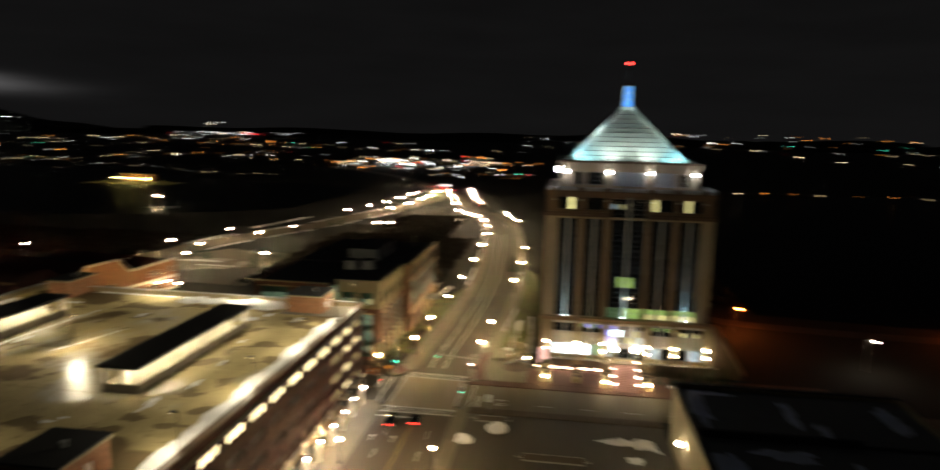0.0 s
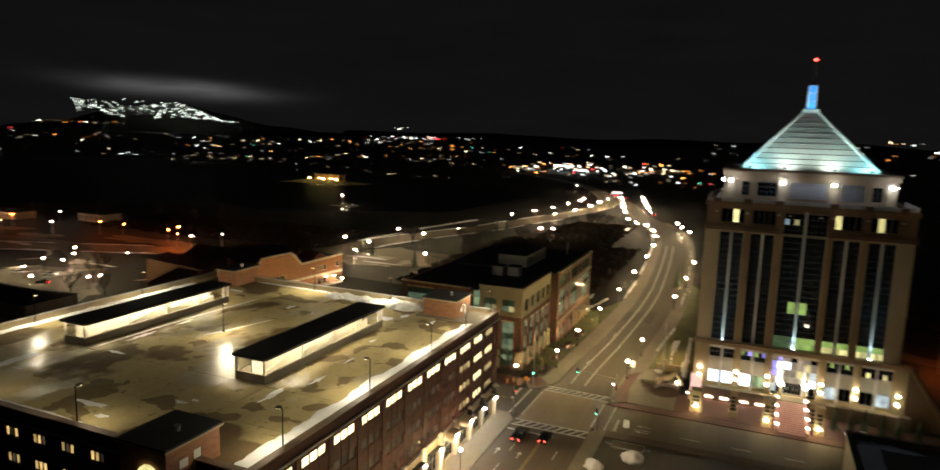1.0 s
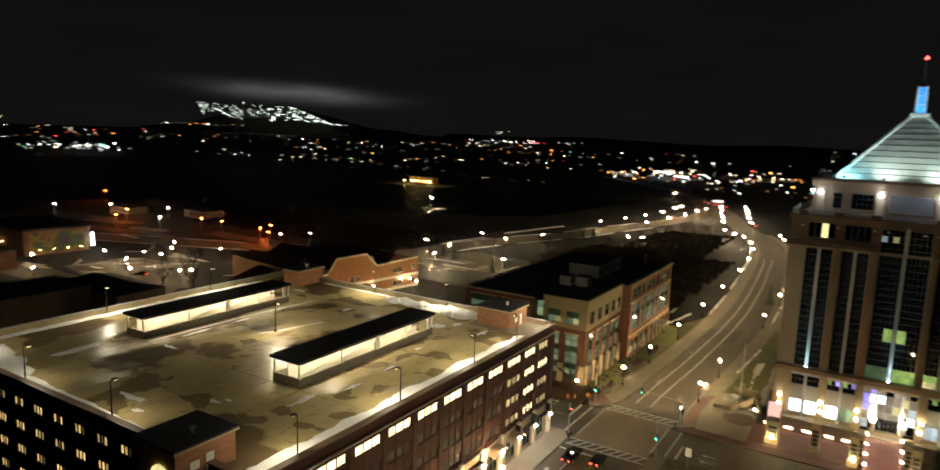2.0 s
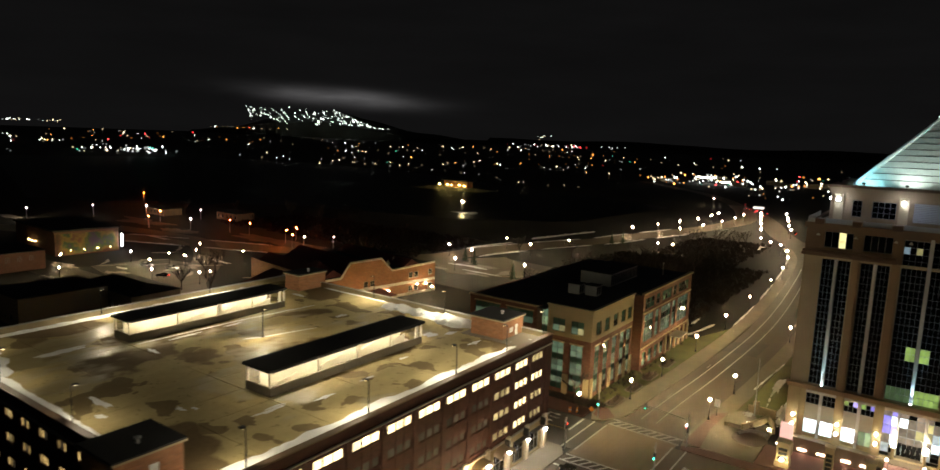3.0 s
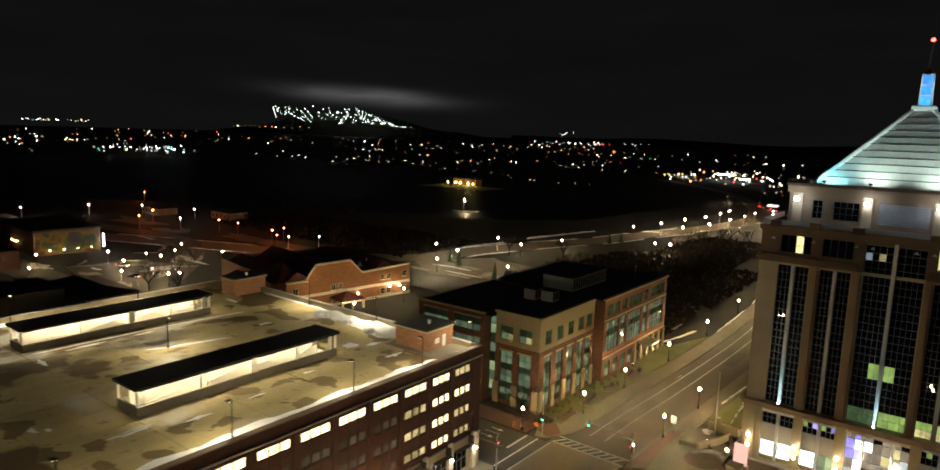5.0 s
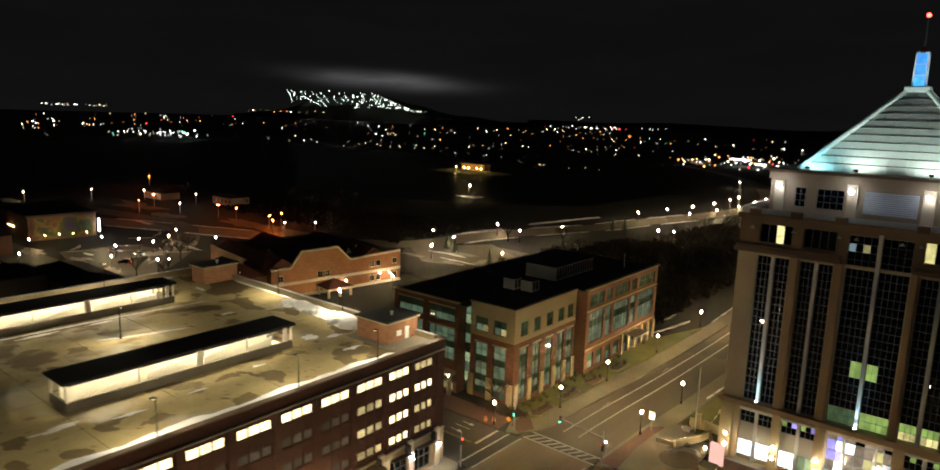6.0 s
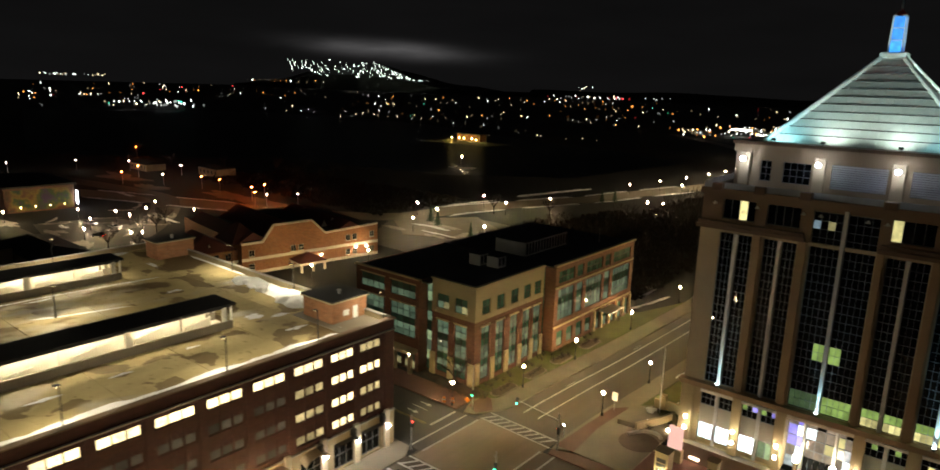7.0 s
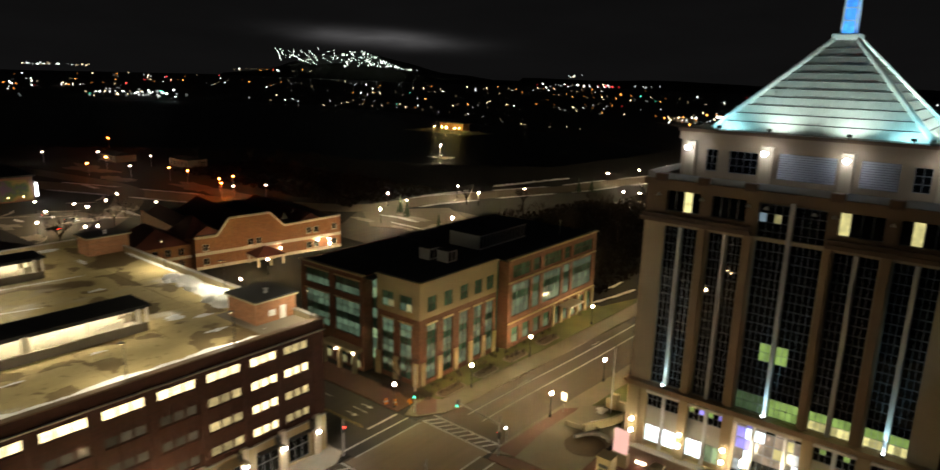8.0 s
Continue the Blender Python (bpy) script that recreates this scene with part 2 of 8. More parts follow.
M = {
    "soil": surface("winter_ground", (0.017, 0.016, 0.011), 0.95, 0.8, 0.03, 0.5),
    "grass": surface("winter_grass", (0.115, 0.12, 0.036), 0.95, 4.0, 0.15, 0.45),
    "asphalt": worn_road("road_asphalt", (0.092, 0.072, 0.047)),
    # pale concrete, its colour lifted further in place of lamplight on the crossing
    "crossing": worn_road("lamp_paled_crossing_concrete", (0.30, 0.24, 0.165)),
    # worn asphalt with warm lamplight put into its lighter brown colour
    "cross_road": worn_road("lamp_browned_worn_asphalt", (0.15, 0.112, 0.068)),
    # parkway tone is raised to stand for even lamplight between its lamps
    "parkway": worn_road("lamp_paled_concrete_road", (0.20, 0.165, 0.105)),
    "lot": worn_road("parking_asphalt", (0.085, 0.072, 0.052)),
    "deck": wet_concrete("deck_concrete", (0.44, 0.355, 0.175), (0.15, 0.105, 0.053), 0.045, 0.545, 1.6),
    "pave": surface("pavement_concrete", (0.195, 0.165, 0.12), 0.85, 2.5, 0.2, 0.3),
    "kerb": surface("kerb_concrete", (0.36, 0.34, 0.31), 0.85, 3.0, 0.3, 0.25),
    "paver": surface("red_pavers", (0.125, 0.058, 0.04), 0.85, 3.0, 0.3, 0.3),
    "paint": surface("road_paint", (0.62, 0.61, 0.57), 0.7, 3.0, 0.8, 0.35),
    "yellow": surface("yellow_road_paint", (0.34, 0.25, 0.07), 0.7, 3.0, 0.8, 0.35),
    "snow": surface("old_snow", (0.82, 0.82, 0.82), 0.8, 1.3, 0.3, 0.18, bump=0.9),
    "brick_dark": brickwork("maroon_brick", (0.066, 0.021, 0.018), (0.048, 0.027, 0.024)),
    "brick": brickwork("red_brown_brick", (0.155, 0.068, 0.042), (0.13, 0.09, 0.065)),
    "brick_orange": brickwork("orange_brick", (0.37, 0.165, 0.075), (0.32, 0.21, 0.13)),
    "stucco": surface("beige_stucco", (0.27, 0.232, 0.148), 0.9, 3.0, 0.15, 0.15),
    "stone": surface("tan_cast_stone", (0.38, 0.31, 0.19), 0.85, 3.0, 0.2, 0.2),
    "granite": surface("brown_granite", (0.29, 0.225, 0.155), 0.6, 4.0, 0.12, 0.2),
    "granite_pale": surface("tan_polished_granite", (0.42, 0.345, 0.245), 0.6, 4.0, 0.12, 0.18),
    "granite_attic": surface("brown_attic_granite", (0.19, 0.125, 0.08), 0.55, 4.0, 0.12, 0.22),
    "granite_pier": surface("rust_granite_pier", (0.30, 0.205, 0.125), 0.55, 4.0, 0.12, 0.2),
    "granite_dark": surface("dark_brown_granite", (0.13, 0.08, 0.05), 0.5, 4.0, 0.12, 0.25),
    "cream": surface("cream_panel", (0.66, 0.62, 0.52), 0.7, 3.0, 0.15, 0.12),
    "white": surface("white_painted_metal", (0.74, 0.74, 0.72), 0.5, 3.0, 0.3, 0.1),
    "roof": surface("black_membrane_roof", (0.022, 0.022, 0.023), 0.9, 1.5, 0.08, 0.5),
    "roof_red": surface("dark_red_shingle", (0.10, 0.03, 0.026), 0.9, 2.0, 0.15, 0.3),
    "roof_grey": surface("grey_roof_gravel", (0.13, 0.13, 0.125), 0.95, 1.5, 0.07, 0.4),
    "cap": surface("metal_coping", (0.42, 0.41, 0.38), 0.45, 2.0, 0.2, 0.15, metal=0.3),
    "metal": surface("dark_painted_metal", (0.03, 0.03, 0.032), 0.45, 4.0, 0.3, 0.2, metal=0.4),
    "steel": surface("galvanised_steel", (0.38, 0.38, 0.38), 0.4, 4.0, 0.3, 0.2, metal=0.7),
    "mullion": surface("grey_aluminium_mullion", (0.22, 0.23, 0.24), 0.4, 4.0, 0.3, 0.15, metal=0.6),
    "column": surface("pale_aluminium_column", (0.62, 0.64, 0.66), 0.45, 4.0, 0.3, 0.1, metal=0.1),
    "copper": surface("pale_metal_roof", (0.58, 0.63, 0.60), 0.5, 2.0, 0.25, 0.16, metal=0.35, stretch=(3, 3, 0.4), per_object=0.08),
    "copper_ridge": surface("pale_ridge_metal", (0.62, 0.68, 0.66), 0.4, 2.0, 0.3, 0.12, metal=0.3),
    "glass": glass_dark("dark_curtain_glass", (0.006, 0.008, 0.011), 0.025, 0.006),
    "teal": glass_dark("teal_office_glass", (0.05, 0.11, 0.09), 0.08),
    "dimpane": lit_pane("teal_office_pane", (0.20, 0.31, 0.19), 0.32, 0.5, 0.5),
    "lit": lit_pane("lit_garage_pane", (1.0, 0.80, 0.42), 2.6, 0.35, 1.3),
    "half": lit_pane("half_lit_garage_pane", (0.75, 0.58, 0.26), 0.75, 0.5, 1.3),
    "faint": lit_pane("faint_garage_pane", (0.5, 0.38, 0.24), 0.085, 0.6, 0.7),
    "green": lit_pane("green_office_pane", (0.48, 0.72, 0.18), 0.5, 0.18, 0.7),
    "cool": lit_pane("cool_lit_pane", (0.75, 0.92, 1.0), 4.0, 0.5, 0.8),
    "warm": lit_pane("warm_lit_pane", (0.95, 0.85, 0.35), 0.9, 0.6, 0.9),
    "violet": lit_pane("violet_lit_pane", (0.35, 0.30, 1.0), 1.2, 0.5, 0.8),
    "blue": lit_pane("blue_lantern_pane", (0.05, 0.32, 1.0), 1.5, 0.25, 1.2),
    "globe": glow("warm_lamp_globe", (1.0, 0.70, 0.33), 1400.0, 0.25),
    "globe_far": glow("far_lamp_globe", (1.0, 0.76, 0.43), 1060.0, 0.25),
    "sodium": glow("sodium_lamp", (1.0, 0.135, 0.012), 480.0, 0.3),
    "flood": glow("white_wall_lamp", (0.90, 0.95, 1.0), 60.0, 0.1),
    "sconce": glow("warm_wall_lamp", (1.0, 0.84, 0.55), 120.0, 0.2),
    "tube": glow("fluorescent_tube", (1.0, 0.87, 0.58), 72.0),
    "red": glow("red_lamp", (1.0, 0.02, 0.015), 30.0),
    "tail": glow("tail_lamp", (1.0, 0.05, 0.03), 9.0),
    "head": glow("head_lamp", (1.0, 0.95, 0.85), 8.0),
    "teal_sig": glow("green_signal", (0.05, 1.0, 0.62), 9.0),
    "led": glow("white_led_sign", (0.9, 0.95, 1.0), 12.0),
    "water": water_mat(),
    "mural": mural_mat(),
    "bark": surface("bare_bark", (0.038, 0.028, 0.022), 0.95, 5.0, 0.5, 0.4),
    "needle": surface("spruce_needles", (0.05, 0.075, 0.04), 0.9, 3.0, 0.5, 0.5),
    "shrub": surface("dormant_shrub", (0.065, 0.045, 0.03), 0.95, 3.0, 0.5, 0.5),
    "rubber": surface("tyre_rubber", (0.02, 0.02, 0.02), 0.85),
    "car_grey": surface("dark_grey_car_paint", (0.05, 0.052, 0.055), 0.2, 5.0, 0.5, 0.1, metal=0.5, bump=0),
    "car_black": surface("black_car_paint", (0.02, 0.02, 0.022), 0.18, 5.0, 0.5, 0.1, metal=0.4, bump=0),
    "car_white": surface("white_car_paint", (0.55, 0.55, 0.55), 0.3, 5.0, 0.5, 0.1, bump=0),
    "sign_white": surface("white_sign_face", (0.7, 0.7, 0.68), 0.6, 3.0, 0.5, 0.1),
    "orange_cloth": surface("orange_sign_face", (0.8, 0.28, 0.03), 0.7, 3.0, 0.5, 0.15),
}
M["lantern_glow"] = glow("entrance_lantern_glow", (1.0, 0.85, 0.55), 60.0)
M["up_lens"] = glow("uplight_lens", (0.75, 1.0, 1.0), 40.0)


def frosted(name, color):
    """Frosted sheet: half of the light passes through and scatters."""
    m, n, l = tree_of(name)
    out, a, b, mx = n.new("ShaderNodeOutputMaterial"), n.new("ShaderNodeBsdfPrincipled"), n.new("ShaderNodeBsdfTranslucent"), n.new("ShaderNodeMixShader")
    c = mix(n, l, noise_tex(n, l, coords(n, l), 0.8, 3), tuple(x * 0.8 for x in color), color)
    l.new(c, a.inputs["Base Color"])
    l.new(c, b.inputs["Color"])
    a.inputs["Roughness"].default_value = 0.35
    mx.inputs[0].default_value = 0.6
    l.new(a.outputs[0], mx.inputs[1])
    l.new(b.outputs[0], mx.inputs[2])
    l.new(mx.outputs[0], out.inputs[0])
    return m


M["balus"] = frosted("frosted_balustrade", (0.50, 0.52, 0.54))
M["louvre_slat"] = surface("pale_blue_louvre", (0.46, 0.48, 0.54), 0.5, 3.0, 0.2, 0.12, metal=0.2)
M["lobby"] = lit_pane("tan_lobby_pane", (0.72, 0.56, 0.40), 0.30, 0.4, 0.9)
M["green_dim"] = lit_pane("faint_green_pane", (0.35, 0.6, 0.25), 0.14, 0.2, 0.7)
M["cool_dim"] = lit_pane("dim_cool_pane", (0.6, 0.85, 1.0), 0.3, 0.5, 2.6)
M["faintcool"] = lit_pane("faint_cool_pane", (0.7, 0.85, 0.9), 0.5, 0.5, 0.8)
M["terr_glow"] = glow("terrace_linear_glow", (1.0, 0.64, 0.46), 12.0)
M["sconce_soft"] = glow("low_warm_lamp", (1.0, 0.82, 0.5), 45.0)
M["deck_lens"] = glow("deck_lamp_lens", (1.0, 0.8, 0.45), 7.0)
M["warmdim"] = lit_pane("dim_warm_pane", (0.55, 0.5, 0.22), 0.35, 0.7, 0.8)
M["lit_teal"] = lit_pane("lit_teal_pane", (0.48, 0.66, 0.34), 0.5, 0.5, 0.8)
M["red_sig"] = glow("red_signal", (1.0, 0.05, 0.03), 9.0)
M["sconce_far"] = glow("school_wall_lamp", (1.0, 0.85, 0.55), 210.0)
M["amber_lamp"] = glow("amber_wall_lamp", (1.0, 0.66, 0.22), 26.0, 0.3)
M["pav_lamp"] = glow("pavilion_lamp", (1.0, 0.78, 0.22), 130.0, 0.3)
M["pink_panel"] = glow("pink_panel_glow", (1.0, 0.55, 0.45), 0.9)
M["f_sign"] = glow("shop_sign_glow", (1.0, 0.97, 0.88), 7.0)
M["f_dimsign"] = glow("filling_station_glow", (1.0, 0.9, 0.85), 1.0)
M["patch"] = worn_road("patched_asphalt", (0.055, 0.046, 0.034))
M["plant"] = surface("grey_plant_casing", (0.42, 0.42, 0.40), 0.7, 3.0, 0.3, 0.2)
M["roof_snow"] = surface("blue_grey_roof_snow", (0.60, 0.66, 0.80), 0.85, 1.6, 0.3, 0.25, bump=0.4)
M["mullion_blue"] = surface("bluish_mullion", (0.24, 0.28, 0.34), 0.5, 4.0, 0.3, 0.15, metal=0.1)
M["sodium_hot"] = glow("riverside_sodium_lamp", (1.0, 0.20, 0.025), 800.0)
M["paver_pink"] = surface("pink_step_stone", (0.46, 0.30, 0.27), 0.8, 3.0, 0.3, 0.2)
M["ped_lamp"] = glow("pedestal_lamp", (1.0, 0.80, 0.38), 120.0)
M["step_glow"] = glow("step_lamp_globe", (1.0, 0.62, 0.46), 22.0)
M["globe_town"] = glow("town_lamp_globe", (1.0, 0.76, 0.42), 800.0, 0.3)
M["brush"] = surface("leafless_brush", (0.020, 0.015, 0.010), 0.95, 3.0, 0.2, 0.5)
M["slush"] = surface("trodden_slush", (0.36, 0.325, 0.275), 0.8, 0.9, 0.12, 0.45, bump=0.5)
M["bed"] = surface("brown_mulch", (0.10, 0.072, 0.045), 0.95, 3.0, 0.4, 0.4)
M["yard"] = surface("lamp_pool_ground", (0.17, 0.14, 0.11), 0.95, 1.2, 0.06, 0.6)
M["pier_lamp"] = glow("white_pier_lamp", (1.0, 0.93, 0.80), 420.0)
M["south_lit"] = lit_pane("amber_garage_pane", (0.95, 0.62, 0.22), 0.7, 0.6, 1.0)
M["spandrel"] = surface("grey_white_spandrel", (0.42, 0.41, 0.37), 0.6, 3.0, 0.2, 0.15)
M["led_walk"] = glow("white_walk_sign", (0.95, 0.98, 1.0), 45.0)
M["globe_yard"] = glow("yard_lamp", (1.0, 0.84, 0.60), 230.0, 0.4)
M["globe_lot"] = glow("lot_lamp", (1.0, 0.86, 0.62), 180.0)

# ---- mesh helpers ----
def bx(bm, x0, x1, y0, y1, z0, z1):
    """One closed box between two corners."""
    v = [bm.verts.new(p) for p in ((x0, y0, z0), (x1, y0, z0), (x1, y1, z0), (x0, y1, z0), (x0, y0, z1), (x1, y0, z1), (x1, y1, z1), (x0, y1, z1))]
    for f in ((0, 3, 2, 1), (4, 5, 6, 7), (0, 1, 5, 4), (1, 2, 6, 5), (2, 3, 7, 6), (3, 0, 4, 7)):
        bm.faces.new([v[i] for i in f])
    return v


def rod(bm, p, q, r0, r1=None, seg=6):
    """A tapered round bar from p to q."""
    r1 = r0 if r1 is None else r1
    p, q = Vector(p), Vector(q)
    rot = (q - p).to_track_quat("Z", "Y")
    rings = []
    for c, r in ((p, r0), (q, r1)):
        rings.append([bm.verts.new(c + rot @ Vector((r * math.cos(2 * math.pi * i / seg), r * math.sin(2 * math.pi * i / seg), 0))) for i in range(seg)])
    for i in range(seg):
        j = (i + 1) % seg
        bm.faces.new((rings[0][i], rings[0][j], rings[1][j], rings[1][i]))
    bm.faces.new(rings[0][::-1])
    bm.faces.new(rings[1])


def lathe(bm, x, y, prof, seg=10):
    """A turned shape about a vertical axis: prof is (radius, z) from the bottom up."""
    rings = [[bm.verts.new((x + r * math.cos(2 * math.pi * i / seg), y + r * math.sin(2 * math.pi * i / seg), z)) for i in range(seg)] for r, z in prof]
    for a, b in zip(rings, rings[1:]):
        for i in range(seg):
            j = (i + 1) % seg
            bm.faces.new((a[i], a[j], b[j], b[i]))
    bm.faces.new(rings[0][::-1])
    bm.faces.new(rings[-1])


def prism(bm, poly, z0, z1):
    """A plan outline raised from z0 to z1."""
    lo, hi = [bm.verts.new((x, y, z0)) for x, y in poly], [bm.verts.new((x, y, z1)) for x, y in poly]
    k = len(poly)
    bm.faces.new(lo[::-1])
    bm.faces.new(hi)
    for i in range(k):
        j = (i + 1) % k
        bm.faces.new((lo[i], lo[j], hi[j], hi[i]))


def wall(bm, axis, a, b, u0, u1, z0, z1, holes=()):
    """A wall between the planes a and b of its axis ("x" or "y"), from u0 to u1 and z0 to z1, with holes (ua, ub, za, zb) through it."""
    us = sorted(c for c in {u0, u1, *(h[0] for h in holes), *(h[1] for h in holes)} if u0 <= c <= u1)
    zs = sorted(c for c in {z0, z1, *(h[2] for h in holes), *(h[3] for h in holes)} if z0 <= c <= z1)
    ni, nj = len(us) - 1, len(zs) - 1
    full = {(i, j): not any(h[0] < (us[i] + us[i + 1]) / 2 < h[1] and h[2] < (zs[j] + zs[j + 1]) / 2 < h[3] for h in holes) for i in range(ni) for j in range(nj)}
    made = {}

    def at(i, j, s):
        if (i, j, s) not in made:
            d = (a, b)[s]
            made[i, j, s] = bm.verts.new((d, us[i], zs[j]) if axis == "x" else (us[i], d, zs[j]))
        return made[i, j, s]

    for (i, j), ok in full.items():
        if not ok:
            continue
        bm.faces.new((at(i, j, 0), at(i + 1, j, 0), at(i + 1, j + 1, 0), at(i, j + 1, 0)))
        bm.faces.new((at(i, j, 1), at(i, j + 1, 1), at(i + 1, j + 1, 1), at(i + 1, j, 1)))
        for di, dj, p, q in ((-1, 0, (0, 0), (0, 1)), (1, 0, (1, 0), (1, 1)), (0, -1, (0, 0), (1, 0)), (0, 1, (0, 1), (1, 1))):
            if not full.get((i + di, j + dj)):
                bm.faces.new((at(i + p[0], j + p[1], 0), at(i + q[0], j + q[1], 0), at(i + q[0], j + q[1], 1), at(i + p[0], j + p[1], 1)))


def thing(name, x, y, z, label, category, group="", rz=0.0, kind=""):
    e = new(name)
    e.empty_display_size = 0.5
    e.matrix_basis = pose(x, y, z, 0, 0, rz)
    return tagged(e, label, category, group, kind)


def part(name, bm, material, parent=None, label="", inworld=True, smooth=False):
    """Links a bmesh as one mesh object under a thing or a part. inworld: its points are given in the world, not from the thing's base."""
    bmesh.ops.recalc_face_normals(bm, faces=bm.faces)
    me = bpy.data.meshes.new(name)
    if parent is not None and inworld:
        m = Matrix.Identity(4)
        o = parent
        while o:
            m = o.matrix_basis @ m
            o = o.parent
        bm.transform(m.inverted())
    bm.to_mesh(me)
    bm.free()
    me.materials.append(M[material] if isinstance(material, str) else material)
    if smooth:
        me.polygons.foreach_set("use_smooth", [True] * len(me.polygons))
    ob = new(name, me)
    ob.parent = parent
    if label:
        ob["label"] = label
    return ob


def solid(name, bm, material, label, category, kind="", group="", smooth=False):
    """A thing that is one mesh, its origin at its base."""
    xs = [v.co for v in bm.verts]
    c = Vector(((min(v.x for v in xs) + max(v.x for v in xs)) / 2, (min(v.y for v in xs) + max(v.y for v in xs)) / 2, min(v.z for v in xs)))
    bm.transform(Matrix.Translation(-c))
    ob = part(name, bm, material, None, "", False, smooth)
    ob.location = c
    return tagged(ob, label, category, group, kind)


def box_thing(name, x0, x1, y0, y1, z0, z1, material, label, category, kind="", group=""):
    bm = bmesh.new()
    bx(bm, x0, x1, y0, y1, z0, z1)
    return solid(name, bm, material, label, category, kind, group)


MESHES = {}


def window(parent, face, u, z, w, h, cols, rows, panes, depth=0.12, bar=0.07, at=0.0, frame_mat="mullion", label=""):
    """A framed window centred at u, with its sill at z, in a wall that looks along face ("-y", "+x" or "-x") in the plane at.
    panes: one material name, or a list of them, column by column from below."""
    key = (w, h, cols, rows, depth, bar, frame_mat)
    cw, rh = (w - bar) / cols, (h - bar) / rows
    if key not in MESHES:
        bm = bmesh.new()
        wall(bm, "y", 0.0, depth, -w / 2, w / 2, 0, h, [(-w / 2 + bar + i * cw, -w / 2 + (i + 1) * cw, bar + j * rh, (j + 1) * rh) for i in range(cols) for j in range(rows)])
        bmesh.ops.recalc_face_normals(bm, faces=bm.faces)
        me = bpy.data.meshes.new("window_frame")
        bm.to_mesh(me)
        bm.free()
        me.materials.append(M[frame_mat])
        MESHES[key] = me
    ob = new("window", MESHES[key])
    ob.parent = parent
    if label:
        ob["label"] = label
    rz = {"-y": 0, "+x": 90, "-x": -90, "+y": 180}[face]
    where = (u, at, z) if face[1] == "y" else (at, u, z)
    m = pose(*where, 0, 0, rz)
    o, chain = parent, Matrix.Identity(4)
    while o:
        chain = o.matrix_basis @ chain
        o = o.parent
    ob.matrix_basis = chain.inverted() @ m
    k = 0
    for i in range(cols):
        for j in range(rows):
            mt = panes if isinstance(panes, str) else panes[k % len(panes)]
            k += 1
            pk = ("pane", round(cw - bar, 3), round(rh - bar, 3), mt)
            if pk not in MESHES:
                bm = bmesh.new()
                bx(bm, -(cw - bar) / 2 - 0.02, (cw - bar) / 2 + 0.02, -0.012, 0.012, -0.02, rh - bar + 0.02)
                me = bpy.data.meshes.new("pane")
                bm.to_mesh(me)
                bm.free()
                me.materials.append(M[mt])
                MESHES[pk] = me
            p = new("pane", MESHES[pk])
            p.parent = ob
            p.matrix_basis = pose(-w / 2 + bar + i * cw + (cw - bar) / 2, depth * 0.6, bar + j * rh, random.uniform(-0.25, 0.25), 0, random.uniform(-0.35, 0.35))
    return ob


def lump_strip(bm, path, widths, heights, z, seed=0, step=1.2, rag=1.0):
    """An uneven bank of snow along a line: rough crest, ragged foot."""
    pts = []
    for (x0, y0), (x1, y1) in zip(path, path[1:]):
        k = max(1, int(math.hypot(x1 - x0, y1 - y0) / step))
        pts += [(x0 + (x1 - x0) * i / k, y0 + (y1 - y0) * i / k) for i in range(k)]
    pts.append(path[-1])
    rows = []
    for i, (x, y) in enumerate(pts):
        a, b = pts[max(0, i - 1)], pts[min(len(pts) - 1, i + 1)]
        d = Vector((b[0] - a[0], b[1] - a[1], 0)).normalized()
        nrm = Vector((-d.y, d.x, 0))
        s = i / max(1, len(pts) - 1)
        wdt = widths[0] + (widths[1] - widths[0]) * s
        hgt = heights[0] + (heights[1] - heights[0]) * s
        wdt *= 1 - 0.25 * rag + rag * (0.55 * noise.noise((x * 0.22, y * 0.22, seed)) + 0.25 * noise.noise((x * 0.9, y * 0.9, seed)))
        hgt *= 0.5 + 1.0 * abs(noise.noise((x * 0.5, y * 0.5, seed + 7)) + 0.3)
        end = min(1.0, min(i, len(pts) - 1 - i) / 2.0 + 0.15)
        row = []
        for o, q in ((-0.5, 0.0), (-0.28, 0.62), (0.0, 1.0), (0.25, 0.7), (0.5, 0.0)):
            p = Vector((x, y, 0)) + nrm * (o * wdt * end)
            row.append(bm.verts.new((p.x, p.y, z - 0.01 + q * hgt * end * (0.8 + 0.4 * noise.noise((p.x, p.y, seed))))))
        rows.append(row)
    for a, b in zip(rows, rows[1:]):
        for i in range(4):
            bm.faces.new((a[i], a[i + 1], b[i + 1], b[i]))


def snow_lump(bm, x, y, z, r, h, seed):
    """A rounded, knobbly heap."""
    res = bmesh.ops.create_icosphere(bm, subdivisions=3, radius=1.0)
    for v in res["verts"]:
        k = 1 + 0.35 * noise.noise(v.co * 1.6 + Vector((seed, 0, 0))) + 0.14 * noise.noise(v.co * 4.5 + Vector((0, seed, 0)))
        v.co = Vector((x + v.co.x * r * k, y + v.co.y * r * 0.9 * k, z - 0.05 + max(-0.05, v.co.z) * h * k))


